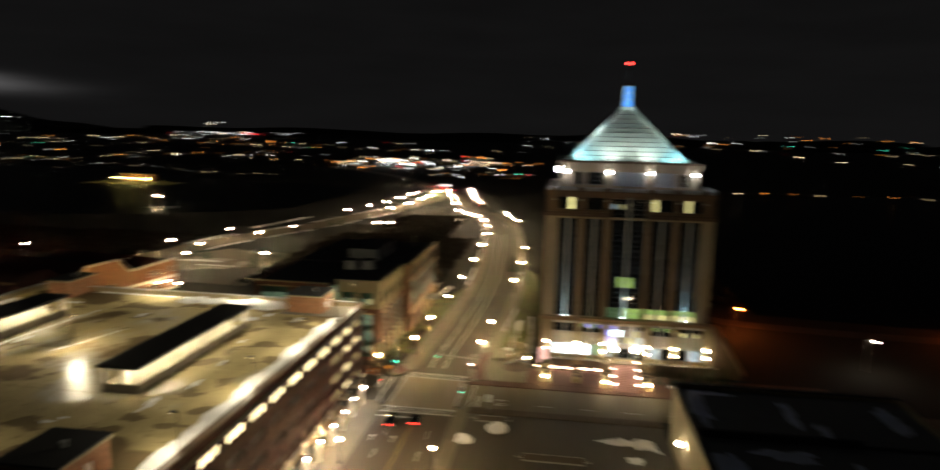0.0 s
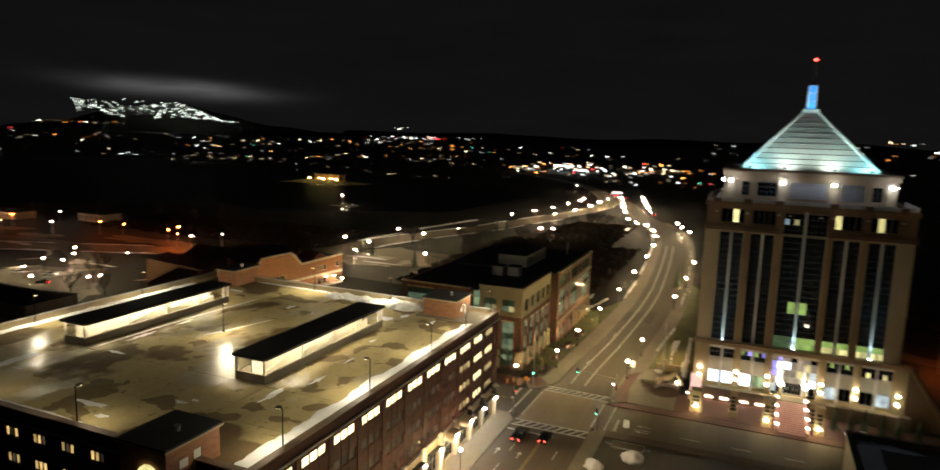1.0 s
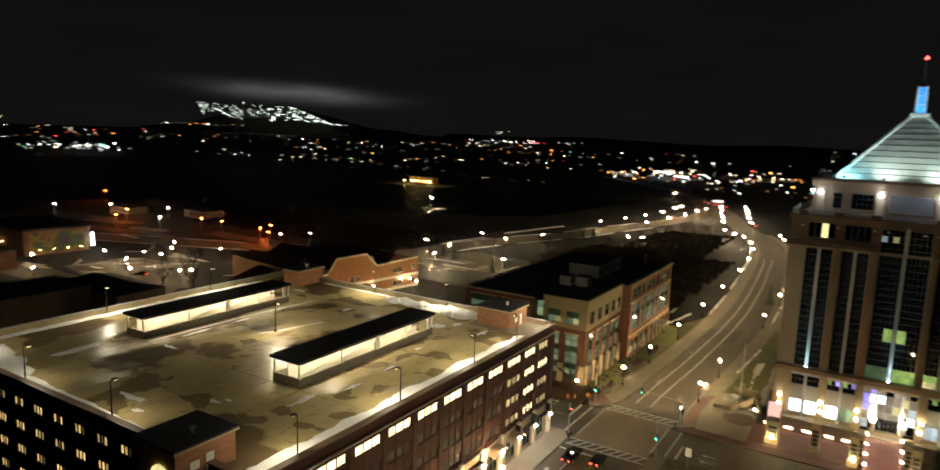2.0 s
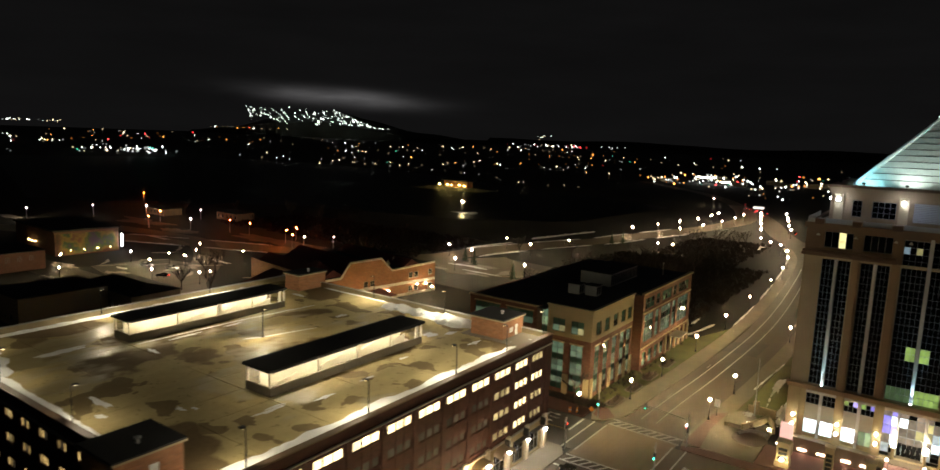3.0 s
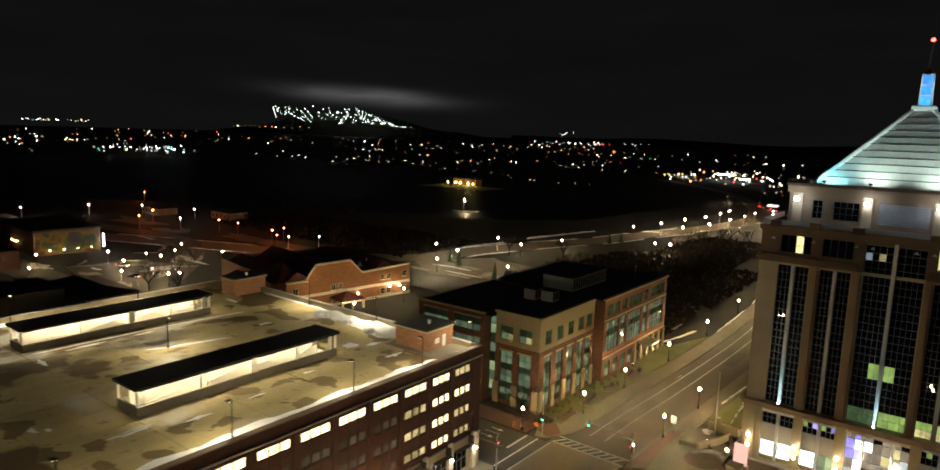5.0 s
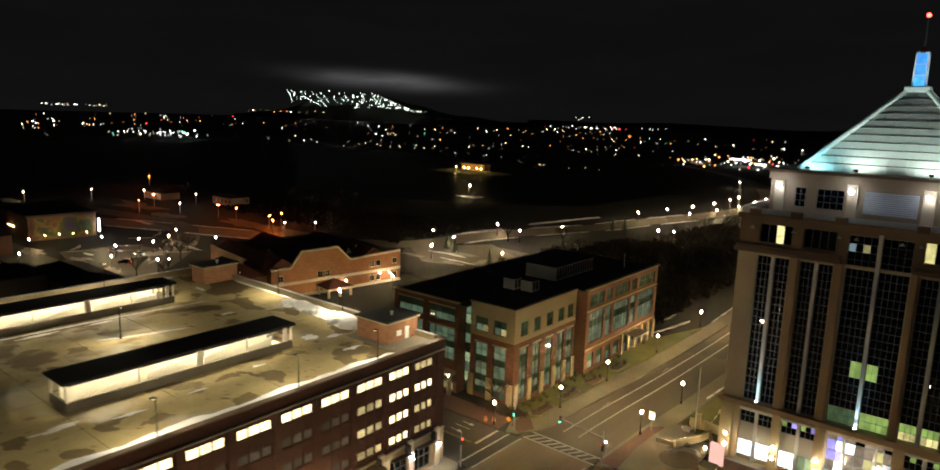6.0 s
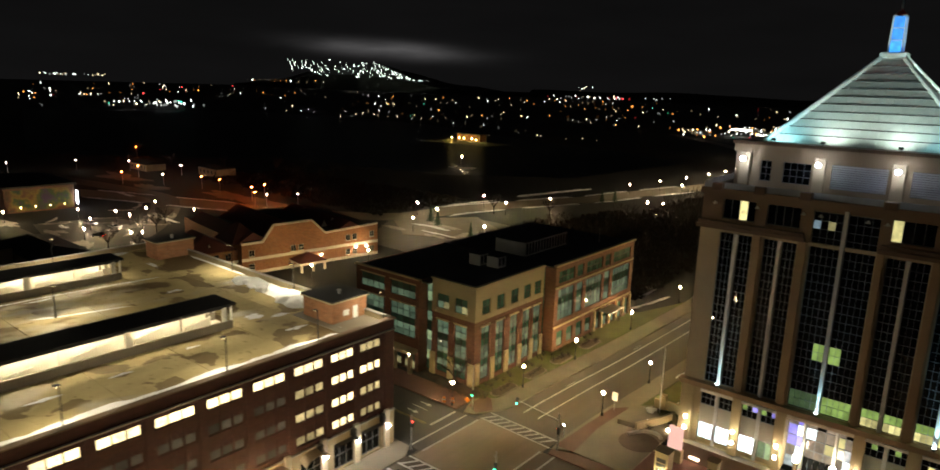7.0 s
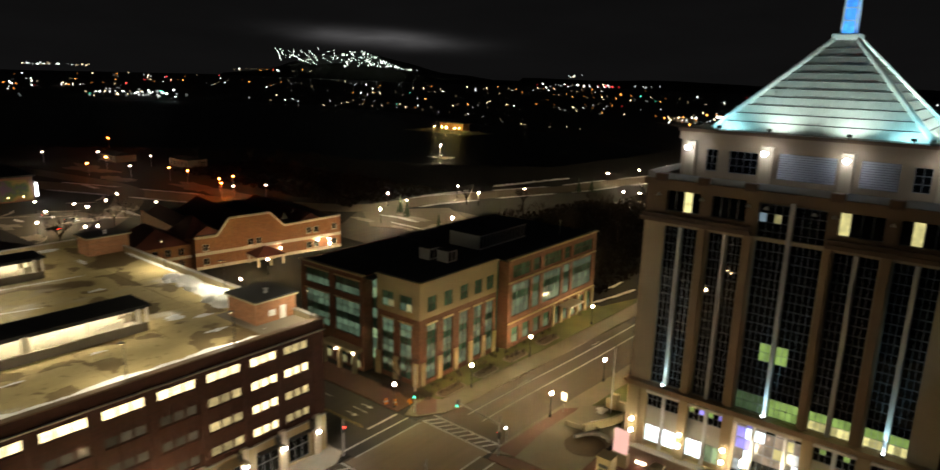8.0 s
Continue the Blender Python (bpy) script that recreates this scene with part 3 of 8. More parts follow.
def patch(bm, x, y, rx, ry, z, h=0.05, seed=0, seg=22):
    """A flat ragged patch with a low crown."""
    c = bm.verts.new((x, y, z + h))
    inner, outer = [], []
    for i in range(seg):
        a = 2 * math.pi * i / seg
        k = 0.65 + 0.55 * noise.noise((math.cos(a) * 1.7 + seed, math.sin(a) * 1.7, seed * 0.7)) + 0.25 * noise.noise((math.cos(a) * 5 + seed, math.sin(a) * 5, 3.1))
        inner.append(bm.verts.new((x + rx * k * 0.7 * math.cos(a), y + ry * k * 0.7 * math.sin(a), z + h * 0.8)))
        outer.append(bm.verts.new((x + rx * k * math.cos(a), y + ry * k * math.sin(a), z - 0.01)))
    for i in range(seg):
        j = (i + 1) % seg
        bm.faces.new((c, inner[i], inner[j]))
        bm.faces.new((inner[i], outer[i], outer[j], inner[j]))


def lamp(kind, name, where, aim, power, color, size=0.3, cone=160.0, blend=0.8):
    """A real light of a fixture that stands there."""
    d = bpy.data.lights.new(name, kind)
    d.energy, d.color = power, color
    if kind == "AREA":
        d.size = size
    else:
        d.shadow_soft_size = size
    if kind == "SPOT":
        d.spot_size, d.spot_blend = radians(cone), blend
    ob = new(name, d)
    ob.matrix_basis = look(where, aim)
    return ob


def ribbon(bm, line, half_l, half_r, z):
    """A road's sheet along a centre line."""
    rows = []
    for i, (x, y) in enumerate(line):
        a, b = line[max(0, i - 1)], line[min(len(line) - 1, i + 1)]
        d = Vector((b[0] - a[0], b[1] - a[1], 0)).normalized()
        nrm = Vector((-d.y, d.x, 0))
        p = Vector((x, y, z))
        rows.append((bm.verts.new(p + nrm * half_l), bm.verts.new(p - nrm * half_r)))
    for a, b in zip(rows, rows[1:]):
        bm.faces.new((a[0], a[1], b[1], b[0]))


def smooth_line(line, k=6):
    """Catmull-Rom through the points."""
    out = []
    for i in range(len(line) - 1):
        p0, p1, p2, p3 = line[max(0, i - 1)], line[i], line[i + 1], line[min(len(line) - 1, i + 2)]
        for j in range(k):
            t = j / k
            out.append(tuple(0.5 * (2 * p1[c] + (p2[c] - p0[c]) * t + (2 * p0[c] - 5 * p1[c] + 4 * p2[c] - p3[c]) * t * t + (3 * p1[c] - p0[c] - 3 * p2[c] + p3[c]) * t ** 3) for c in (0, 1)))
    out.append(line[-1])
    return out


def along(line, start, gap, off, count):
    """Points at even gaps along a line, set off to its left."""
    out, run, nxt = [], 0.0, start
    for (x0, y0), (x1, y1) in zip(line, line[1:]):
        d = math.hypot(x1 - x0, y1 - y0)
        while nxt <= run + d and len(out) < count:
            t = (nxt - run) / d
            nx, ny = -(y1 - y0) / d, (x1 - x0) / d
            out.append((x0 + (x1 - x0) * t + nx * off, y0 + (y1 - y0) * t + ny * off))
            nxt += gap
        run += d
    return out

# ---- ground, water, roads ----
bm = bmesh.new()
ring0 = None
center = bm.verts.new((0, 200, -0.06))
for r in (150, 450, 1100, 2300, 4900):
    ringv = [bm.verts.new((r * math.cos(2 * math.pi * i / 48), 200 + r * math.sin(2 * math.pi * i / 48), -0.06)) for i in range(48)]
    for i in range(48):
        j = (i + 1) % 48
        if ring0 is None:
            bm.faces.new((center, ringv[i], ringv[j]))
        else:
            bm.faces.new((ring0[i], ringv[i], ringv[j], ring0[j]))
    ring0 = ringv
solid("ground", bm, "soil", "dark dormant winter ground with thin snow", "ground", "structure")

bm = bmesh.new()
prism(bm, [(-1120, 430), (-520, 235), (-470, 262), (-375, 352), (-250, 385), (-190, 440), (-178, 596), (-255, 636), (-377, 662), (-528, 727), (-617, 756), (-816, 780), (-948, 738), (-1060, 600)], -0.20, -0.03)
solid("lake", bm, "water", "still black lake water under the night sky", "water", "structure")
bm = bmesh.new()
prism(bm, [(62, 222), (140, 212), (900, 120), (1500, 500), (700, 900), (160, 640), (60, 330)], -0.20, -0.03)
solid("river", bm, "water", "black river water beyond the riverside road", "water", "structure")

MAIN = smooth_line([(-28.6, -160), (-28.6, 60), (-28.6, 148), (-26.6, 190), (-25.4, 235), (-26.6, 275), (-29.6, 320), (-33.5, 365), (-39.5, 405), (-51.5, 445), (-69, 490), (-98, 580), (-141, 677), (-205, 790), (-330, 930)])
BRANCH = smooth_line([(-420, 150), (-300, 200), (-215, 236), (-176, 262), (-168, 296), (-156, 333), (-140, 373), (-133, 405), (-118, 460), (-106, 537), (-116, 600), (-141, 676)])
bm = bmesh.new()
ribbon(bm, MAIN, 7.6, 7.4, 0.0)
solid("road", bm, "asphalt", "worn damp asphalt of a four-lane city street", "road", "structure")
bm = bmesh.new()
prism(bm, [(-35.9, 128.6), (-21.4, 128.3), (-21.3, 145.0), (-35.5, 145.4)], -0.1, 0.0055)
solid("road", bm, "crossing", "pale worn concrete of the street crossing, paled further for missing lamplight", "road", "structure")
bm = bmesh.new()
ribbon(bm, BRANCH, 8.0, 8.0, 0.008)
solid("road", bm, "parkway", "concrete of the curving lakeside parkway, paled to stand for lamplight", "road", "structure")
bm = bmesh.new()
bx(bm, -330, -36.0, 130.4, 144.6, -0.3, 0.004)
solid("road", bm, "patch", "dark damp asphalt of the side street", "road", "structure")
bm = bmesh.new()
bx(bm, -21.4, 160, 130.6, 143.2, -0.3, 0.004)
solid("road", bm, "cross_road", "worn asphalt in front of the tower, tinted brown for warm lamplight", "road", "structure")
bm = bmesh.new()
ribbon(bm, smooth_line([(36, 222), (48, 211), (73, 206), (108, 203), (300, 190)]), 3.5, 3.5, 0.006)
solid("road", bm, "asphalt", "narrow riverside road in orange lamplight", "road", "structure")
bm = bmesh.new()
ribbon(bm, smooth_line([(-410, 196), (-300, 214), (-262, 205), (-225, 180), (-196, 150), (-185, 130)]), 6, 6, 0.012)
solid("road", bm, "asphalt", "side street by the theatre", "road", "structure")

# raised pavements with kerbs
def pavement(poly, mat="pave", z=0.15, label="pale concrete pavement with a raised kerb"):
    bm = bmesh.new()
    prism(bm, poly, -0.2, z)
    solid("pavement", bm, mat, label, "pavement", "structure")

pavement([(-41.0, -100), (-36.4, -100), (-36.4, 127.5), (-38.2, 130.2), (-41.0, 130.2)])
pavement([(-120, 129.4), (-41.0, 129.4), (-41.0, 130.3), (-120, 130.3)])
off_edge = [(p[0] - 0, p[1]) for p in along(MAIN, 313, 8, 5.3, 36)]
off_out = [p for p in along(MAIN, 313, 8, 9.5, 36)]
pavement([(-39.0, 144.8), (-37.1, 145.6), (-35.8, 147.6), (-34.2, 150.2)] + off_edge + off_out[::-1] + [(-41.2, 150)])
right_in = along(MAIN, 309, 8, -7.4, 40)
right_out = along(MAIN, 309, 8, -11.2, 40)
pavement([(-20.6, 144.9)] + right_in + right_out[::-1] + [(-16.6, 147)])
pavement([(-20.6, 144.85), (-20.2, 143.3), (60, 143.3), (60, 146.2), (-16.7, 146.2)], "paver", 0.146, "red brick paver pavement along the tower forecourt")
pavement([(-40.9, 144.9), (-75, 144.9), (-75, 150.3), (-41.0, 150.3)], "paver", 0.147, "red brick pavers beside the office building")
pavement([(-39.9, 147.5), (-37.2, 146.1), (-35.6, 149.0), (-38.6, 152.4), (-40.6, 152.6)], "paver", 0.156, "red brick paver street corner")
# office planting strip and lawn by the tower
pavement([(-43.9, 150.4), (-40.6, 150.4), (-38.2, 152.6)] + [p for p in along(MAIN, 315, 8, 9.6, 11)] + [(-40.4, 218), (-43.9, 218)], "grass", 0.14, "dormant lawn strip along the office building")
pavement([(-16.4, 166)] + along(MAIN, 330, 8, -11.3, 14) + [(-9, 262), (-6.6, 215), (-6.6, 167)], "grass", 0.145, "patchy winter lawn beside the tower")
pavement([(-17.6, 146.3), (-8, 146.3), (-8, 165.8), (-17.4, 165.8)], "pave", 0.156, "concrete forecourt paving at the street corner")
pavement([(-20.7, 146.3), (-17.4, 146.3), (-18.3, 156), (-17.6, 167.0), (-20.0, 164.4), (-20.4, 156)], "paver", 0.162, "red brick pavers at the street corner by the tower")
# parking lot by the street and the lot behind the school
box_thing("parking_lot", -20.5, 20.2, 30, 130.4, -0.2, 0.02, "lot", "dark asphalt parking lot with melting snow", "parking lot", "structure")
pavement([(-21.3, 30), (-18.4, 30), (-18.4, 130.5), (-20.4, 130.5), (-21.3, 128.5)], "pave", 0.15, "concrete pavement beside the parking lot")
pavement([(-18.4, 127.8), (20.4, 127.8), (20.4, 130.5), (-18.4, 130.5)], "bed", 0.15, "narrow dark brown verge by the parking lot")
bm = bmesh.new()
prism(bm, [(-150, 222), (-112, 220), (-112, 282), (-150, 286), (-172, 256)], -0.2, 0.02)
solid("parking_lot", bm, "lot", "dim parking lot beside the brick school", "parking lot", "structure")
pavement([(-172, 258), (-148, 240), (-122, 252), (-118, 268), (-150, 288)], "pave", 0.16, "pale snow-dusted plaza paving")
pavement([(-255, 150), (-205, 140), (-190, 158), (-230, 182), (-252, 176)], "lot", 0.02, "damp dark plaza by the crossing")


# lighter ground patches put in so that the sodium lamps show pools of light
for x, y, rx, ry, s in ((-360, 230, 30, 12, 3), (-262, 240, 44, 14, 9), (-318, 224, 22, 8, 14)):
    bm = bmesh.new()
    patch(bm, x, y, rx, ry, 0.0, 0.04, s, 40)
    solid("yard", bm, "yard", "ragged patch of lighter ground standing for a pool of sodium light", "yard", "structure", "", True)
# painted markings, each its own strip
def mark(name, pts, mat, label):
    bm = bmesh.new()
    prism(bm, pts, 0.002, 0.016)
    tagged(solid(name, bm, mat, label, "road marking", "structure", "road markings"))


def bar_mark(x0, y0, x1, y1, w, mat="paint", label="worn white road line"):
    d = Vector((x1 - x0, y1 - y0, 0)).normalized()
    nx, ny = -d.y * w / 2, d.x * w / 2
    mark("road_marking", [(x0 - nx, y0 - ny), (x1 - nx, y1 - ny), (x1 + nx, y1 + ny), (x0 + nx, y0 + ny)], mat, label)


for yy in (128.2, 125.6):
    bar_mark(-36.2, yy, -21.4, yy + 0.15, 0.35, label="white crosswalk edge line")
for i in range(9):
    bar_mark(-35.6 + i * 1.55, 125.8, -34.2 + i * 1.55, 128.1, 0.36, label="white crosswalk hatching bar")
for yy in (145.2, 147.9):
    bar_mark(-35.6, yy + 0.3, -21.0, yy - 0.2, 0.32, label="white crosswalk edge line")
for i in range(9):
    bar_mark(-35.3 + i * 1.5, 145.7 - i * 0.03, -33.9 + i * 1.5, 147.8 - i * 0.03, 0.36, label="white crosswalk hatching bar")
for xx in (-38.3, -35.7):
    bar_mark(xx, 130.6, xx + 0.2, 144.6, 0.3, label="white crosswalk edge line")
for xx in (-21.6, -19.0):
    bar_mark(xx, 130.9, xx, 143.2, 0.3, label="white crosswalk edge line")
bar_mark(-36.2, 123.4, -28.9, 123.4, 0.5, label="white stop line")
bar_mark(-40.4, 137.6, -40.4, 144.2, 0.45, label="white stop line")
bar_mark(-17.2, 131.2, -17.2, 137.0, 0.45, label="white stop line")
for xx in (-42.0, -42.35):
    bar_mark(-41.4, 137.3 + (xx + 42.35), -120, 137.3 + (xx + 42.35), 0.12, "yellow", "yellow centre line")
for k in range(8):
    bar_mark(-44.5 - k * 9, 141.2, -48 - k * 9, 141.2, 0.14)
    bar_mark(-14.0 + k * 9, 133.9, -10.5 + k * 9, 133.9, 0.14)
for k in range(12):
    bar_mark(-32.6, 20 + k * 8.6, -32.6, 23.5 + k * 8.6, 0.14)
    bar_mark(-24.7, 20 + k * 8.6, -24.7, 23.5 + k * 8.6, 0.14)
bar_mark(-28.75, 10, -28.75, 122, 0.13, "yellow", "yellow centre line")
bar_mark(-28.40, 10, -28.40, 122, 0.13, "yellow", "yellow centre line")
for off, mt in ((2.6, "paint"), (-0.6, "paint")):
    bm = bmesh.new()
    seg = along(MAIN, 312, 5, off, 44)
    ribbon(bm, seg, 0.13, 0.13, 0.016)
    solid("road_marking", bm, mt, "long white lane line", "road marking", "structure", "road markings")
for k in (1, 4):
    bar_mark(-31.5 + 0.4 * k, 158 + k * 9, -31.36 + 0.4 * k, 161 + k * 9, 0.14)
for k in range(9):
    bar_mark(-16.5 + k * 2.8, 118.5, -14.5 + k * 2.8, 124.5, 0.12, label="faded white parking bay line")
    bar_mark(-9.0 + k * 2.8, 97.5, -9.0 + k * 2.8, 103.5, 0.12, label="faded white parking bay line")


def turn_arrow(x, y, rz):
    bm = bmesh.new()
    prism(bm, [(-0.09, -1.6), (0.09, -1.6), (0.09, 0.1), (0.5, 0.1), (0, 1.1), (-0.5, 0.1), (-0.09, 0.1)], 0.002, 0.016)
    bm.transform(pose(x, y, 0, 0, 0, rz))
    solid("road_arrow", bm, "paint", "worn white lane arrow on the asphalt", "road marking", "structure", "road markings")


for x, y, r in ((-34.6, 114, 0), (-30.6, 114, 0), (-12.5, 133.0, 90), (-12.5, 135.6, 90), (-46, 142.9, -90), (-46, 139.4, -90)):
    turn_arrow(x, y, r)
# darker repaired stretch of asphalt across the lanes
bm = bmesh.new()
prism(bm, [(-32.2, 211.6), (-21.9, 212.0), (-21.6, 227.0), (-27.0, 224.4), (-32.4, 221.4)], -0.1, 0.005)
solid("road_patch", bm, "patch", "darker repaired stretch of asphalt", "road patch", "structure")
# parking lot islands
for x0, x1, y0, y1 in ((-7.5, 5.5, 109.6, 112.4), (-17.5, -9.5, 124.2, 127.0)):
    bm = bmesh.new()
    bx(bm, x0, x1, y0, y1, -0.1, 0.17)
    bmesh.ops.bevel(bm, geom=[e for e in bm.edges if abs(e.verts[0].co.z - e.verts[1].co.z) > 0.1], offset=1.1, segments=4, affect="EDGES")
    solid("traffic_island", bm, "kerb", "raised kerbed island in the parking lot", "traffic island", "structure")
    bm = bmesh.new()
    bx(bm, x0 + 0.25, x1 - 0.25, y0 + 0.25, y1 - 0.25, 0.1, 0.19)
    bmesh.ops.bevel(bm, geom=[e for e in bm.edges if abs(e.verts[0].co.z - e.verts[1].co.z) > 0.05], offset=0.95, segments=4, affect="EDGES")
    solid("planting_bed", bm, "bed", "bare soil bed on a kerbed island", "planting bed", "structure")

# ---- the parking garage ----
GX0, GX1, GY0, GY1, DECK, PAR = -113.5, -41.0, 57.0, 129.4, 20.3, 21.3
garage = thing("parking_garage", -77, 93, 0, "maroon brick parking garage with a wet snowy roof deck", "building")
# front wall along the main street, bays counted from the far corner
BAYS = [124.5, 119.1] + [113.1 - 6.4 * i for i in range(9)]
BAY_W = [4.3, 4.3] + [5.05] * 9
ROWS_Z, ROW_H = [6.95, 10.45, 13.95, 17.4], 1.5
holes = []
for i, yc in enumerate(BAYS):
    for z in ROWS_Z:
        holes.append((yc - BAY_W[i] / 2, yc + BAY_W[i] / 2, z, z + ROW_H))
gholes = [(yc - 2.0, yc + 2.0, 0.4, 4.6) for yc in BAYS]
bm = bmesh.new()
wall(bm, "x", GX1 - 0.5, GX1, GY0, GY1, 6.0, 19.6, holes)
part("wall", bm, "brick_dark", garage)
bm = bmesh.new()
wall(bm, "x", GX1 - 0.5, GX1 + 0.10, GY0, GY1, 0, 6.0, gholes)
part("base_wall", bm, "stone", garage, "tan stone ground-floor wall")
# brick piers between the bays, proud of the wall
PIER_Y = [127.9] + [(BAYS[i] - BAY_W[i] / 2 + BAYS[i + 1] + BAY_W[i + 1] / 2) / 2 for i in range(10)] + [58.2]
for i, y in enumerate(PIER_Y):
    bm = bmesh.new()
    bx(bm, GX1 - 0.02, GX1 + 0.16, y - 0.5, y + 0.5, 6.0, 19.45)
    part("pier", bm, "brick_dark", garage)
LIT = {0: "hhlh", 1: "llll", 2: "hhhl"}
for i, yc in enumerate(BAYS):
    for j, z in enumerate(ROWS_Z):
        kind = "lit" if j == 3 and i > 0 else {"l": "lit", "h": "half"}[LIT[i][j]] if i in LIT else "faint"
        window(garage, "+x", yc, z, BAY_W[i], ROW_H, 3, 1, kind, 0.14, 0.17, GX1 - 0.16, "brick_dark", "triple garage opening, lit from within" if kind != "faint" else "triple garage opening, dim within")
# vertical pilaster strips within the bays
for i, yc in enumerate(BAYS):
    for dy in (-BAY_W[i] / 6, BAY_W[i] / 6):
        bm = bmesh.new()
        bx(bm, GX1 - 0.01, GX1 + 0.07, yc + dy - 0.09, yc + dy + 0.09, 6.0, 17.2)
        part("pilaster", bm, "brick_dark", garage)
# street-level bays: shopfronts, canopies, sconces
for i, yc in enumerate(BAYS):
    window(garage, "+x", yc, 0.4, 4.0, 4.2, 3, 2, "glass", 0.12, 0.09, GX1 - 0.3)
    bm = bmesh.new()
    if i in (2, 3, 6, 7):
        prof = [(math.cos(math.pi * k / 10) * 2.2, 4.7 + math.sin(math.pi * k / 10) * 1.0) for k in range(11)]
        lo = [bm.verts.new((GX1 + 0.1, yc + a, z)) for a, z in prof]
        hi = [bm.verts.new((GX1 + 1.7, yc + a, z - 0.25)) for a, z in prof]
        lo2 = [bm.verts.new((GX1 + 0.1, yc + a * 0.95, z - 0.12)) for a, z in prof]
        hi2 = [bm.verts.new((GX1 + 1.7, yc + a * 0.95, z - 0.37)) for a, z in prof]
        for k in range(10):
            bm.faces.new((lo[k], lo[k + 1], hi[k + 1], hi[k]))
            bm.faces.new((lo2[k], hi2[k], hi2[k + 1], lo2[k + 1]))
            bm.faces.new((hi[k], hi[k + 1], hi2[k + 1], hi2[k]))
            bm.faces.new((lo[k], lo2[k], lo2[k + 1], lo[k + 1]))
        part("canopy", bm, "granite", garage, "arched tan canopy over a doorway")
    else:
        bx(bm, GX1 + 0.1, GX1 + 0.9, yc - 2.0, yc + 2.0, 4.55, 4.75)
        part("canopy", bm, "metal", garage, "flat dark metal canopy")
for i in range(11):
    bm = bmesh.new()
    y = 127.6 - 6.25 * i
    bx(bm, GX1 + 0.08, GX1 + 0.55, y - 0.5, y + 0.5, 0.15, 6.6)
    bmesh.ops.bevel(bm, geom=bm.edges[:], offset=0.06, segments=1, affect="EDGES")
    part("stone_pier", bm, "cream", garage, "pale stone pier washed by a wall lamp")
    bm = bmesh.new()
    bx(bm, GX1 + 0.5, GX1 + 0.72, y - 0.16, y + 0.16, 4.0, 4.35)
    s = part("wall_lamp", bm, "metal", garage, "small bright wall lamp")
    bm = bmesh.new()
    bx(bm, GX1 + 0.55, GX1 + 0.9, y - 0.13, y + 0.13, 3.78, 3.99)
    part("lens", bm, "pier_lamp", s)
# blade signs that hang above the doors
for y in (124.4, 118.4, 112.2):
    bm = bmesh.new()
    bx(bm, GX1 + 0.2, GX1 + 1.2, y + 1.7, y + 2.2, 5.0, 6.4)
    bmesh.ops.bevel(bm, geom=bm.edges[:], offset=0.05, segments=1, affect="EDGES")
    part("blade_sign", bm, "metal", garage, "dark hanging blade sign")
# fascia, coping and string course
bm = bmesh.new()
bx(bm, GX1 - 0.5, GX1 + 0.06, GY0, GY1, 19.6, PAR - 0.02)
part("fascia", bm, "brick_dark", garage)
bm = bmesh.new()
bx(bm, GX1 - 0.7, GX1 + 0.30, GY0 - 0.3, GY1 + 0.1, PAR - 0.02, PAR + 0.16)
part("coping", bm, "granite_dark", garage, "dark metal-capped parapet")
for z, w in ((19.55, 0.16), (6.0, 0.2)):
    bm = bmesh.new()
    bx(bm, GX1 - 0.1, GX1 + 0.36, GY0 - 0.1, GY1, z, z + w)
    part("string_course", bm, "cap", garage, "pale stone string course")
# south wall
SBAYS = [(-58.2 - 4.95 * i) for i in range(11)]
sh = [(xc - 1.25, xc + 1.25, z, z + ROW_H) for xc in SBAYS for z in ROWS_Z]
bm = bmesh.new()
wall(bm, "y", GY0, GY0 + 0.5, GX0, GX1 - 0.5, 0, 19.6, sh)
part("wall", bm, "brick_dark", garage)
random.seed(5)
for i, xc in enumerate(SBAYS):
    for j, z in enumerate(ROWS_Z):
        kinds = random.choice((["south_lit"], ["faint", "south_lit", "south_lit"], ["south_lit", "half", "south_lit"], ["south_lit", "faint", "south_lit"], ["south_lit", "south_lit", "faint"]))
        window(garage, "-y", xc, z, 2.5, ROW_H, 3, 1, kinds, 0.14, 0.2, GY0 + 0.12, "brick_dark", "narrow triple garage opening")
bm = bmesh.new()
bx(bm, GX0, GX1 - 0.5, GY0 - 0.06, GY0 + 0.5, 19.6, PAR - 0.02)
part("fascia", bm, "brick_dark", garage)
bm = bmesh.new()
bx(bm, GX0 - 0.3, GX1 - 0.7, GY0 - 0.3, GY0 + 0.7, PAR - 0.02, PAR + 0.16)
part("coping", bm, "granite_dark", garage)
bm = bmesh.new()
bx(bm, GX0, GX1 + 0.2, GY0 - 0.34, GY0 - 0.05, 19.5, 19.68)
part("string_course", bm, "cap", garage)
# back and far walls, with the pale inner parapets
for a in ((GX0, GX0 + 0.5, GY0 + 0.5, GY1), (GX0 + 0.5, GX1 - 0.5, GY1 - 0.5, GY1)):
    bm = bmesh.new()
    bx(bm, *a, 0, PAR)
    part("wall", bm, "stone", garage)
    bm = bmesh.new()
    bx(bm, a[0] - 0.1, a[1] + 0.1, a[2] - 0.1, a[3] + 0.1, PAR, PAR + 0.14)
    part("coping", bm, "cap", garage)
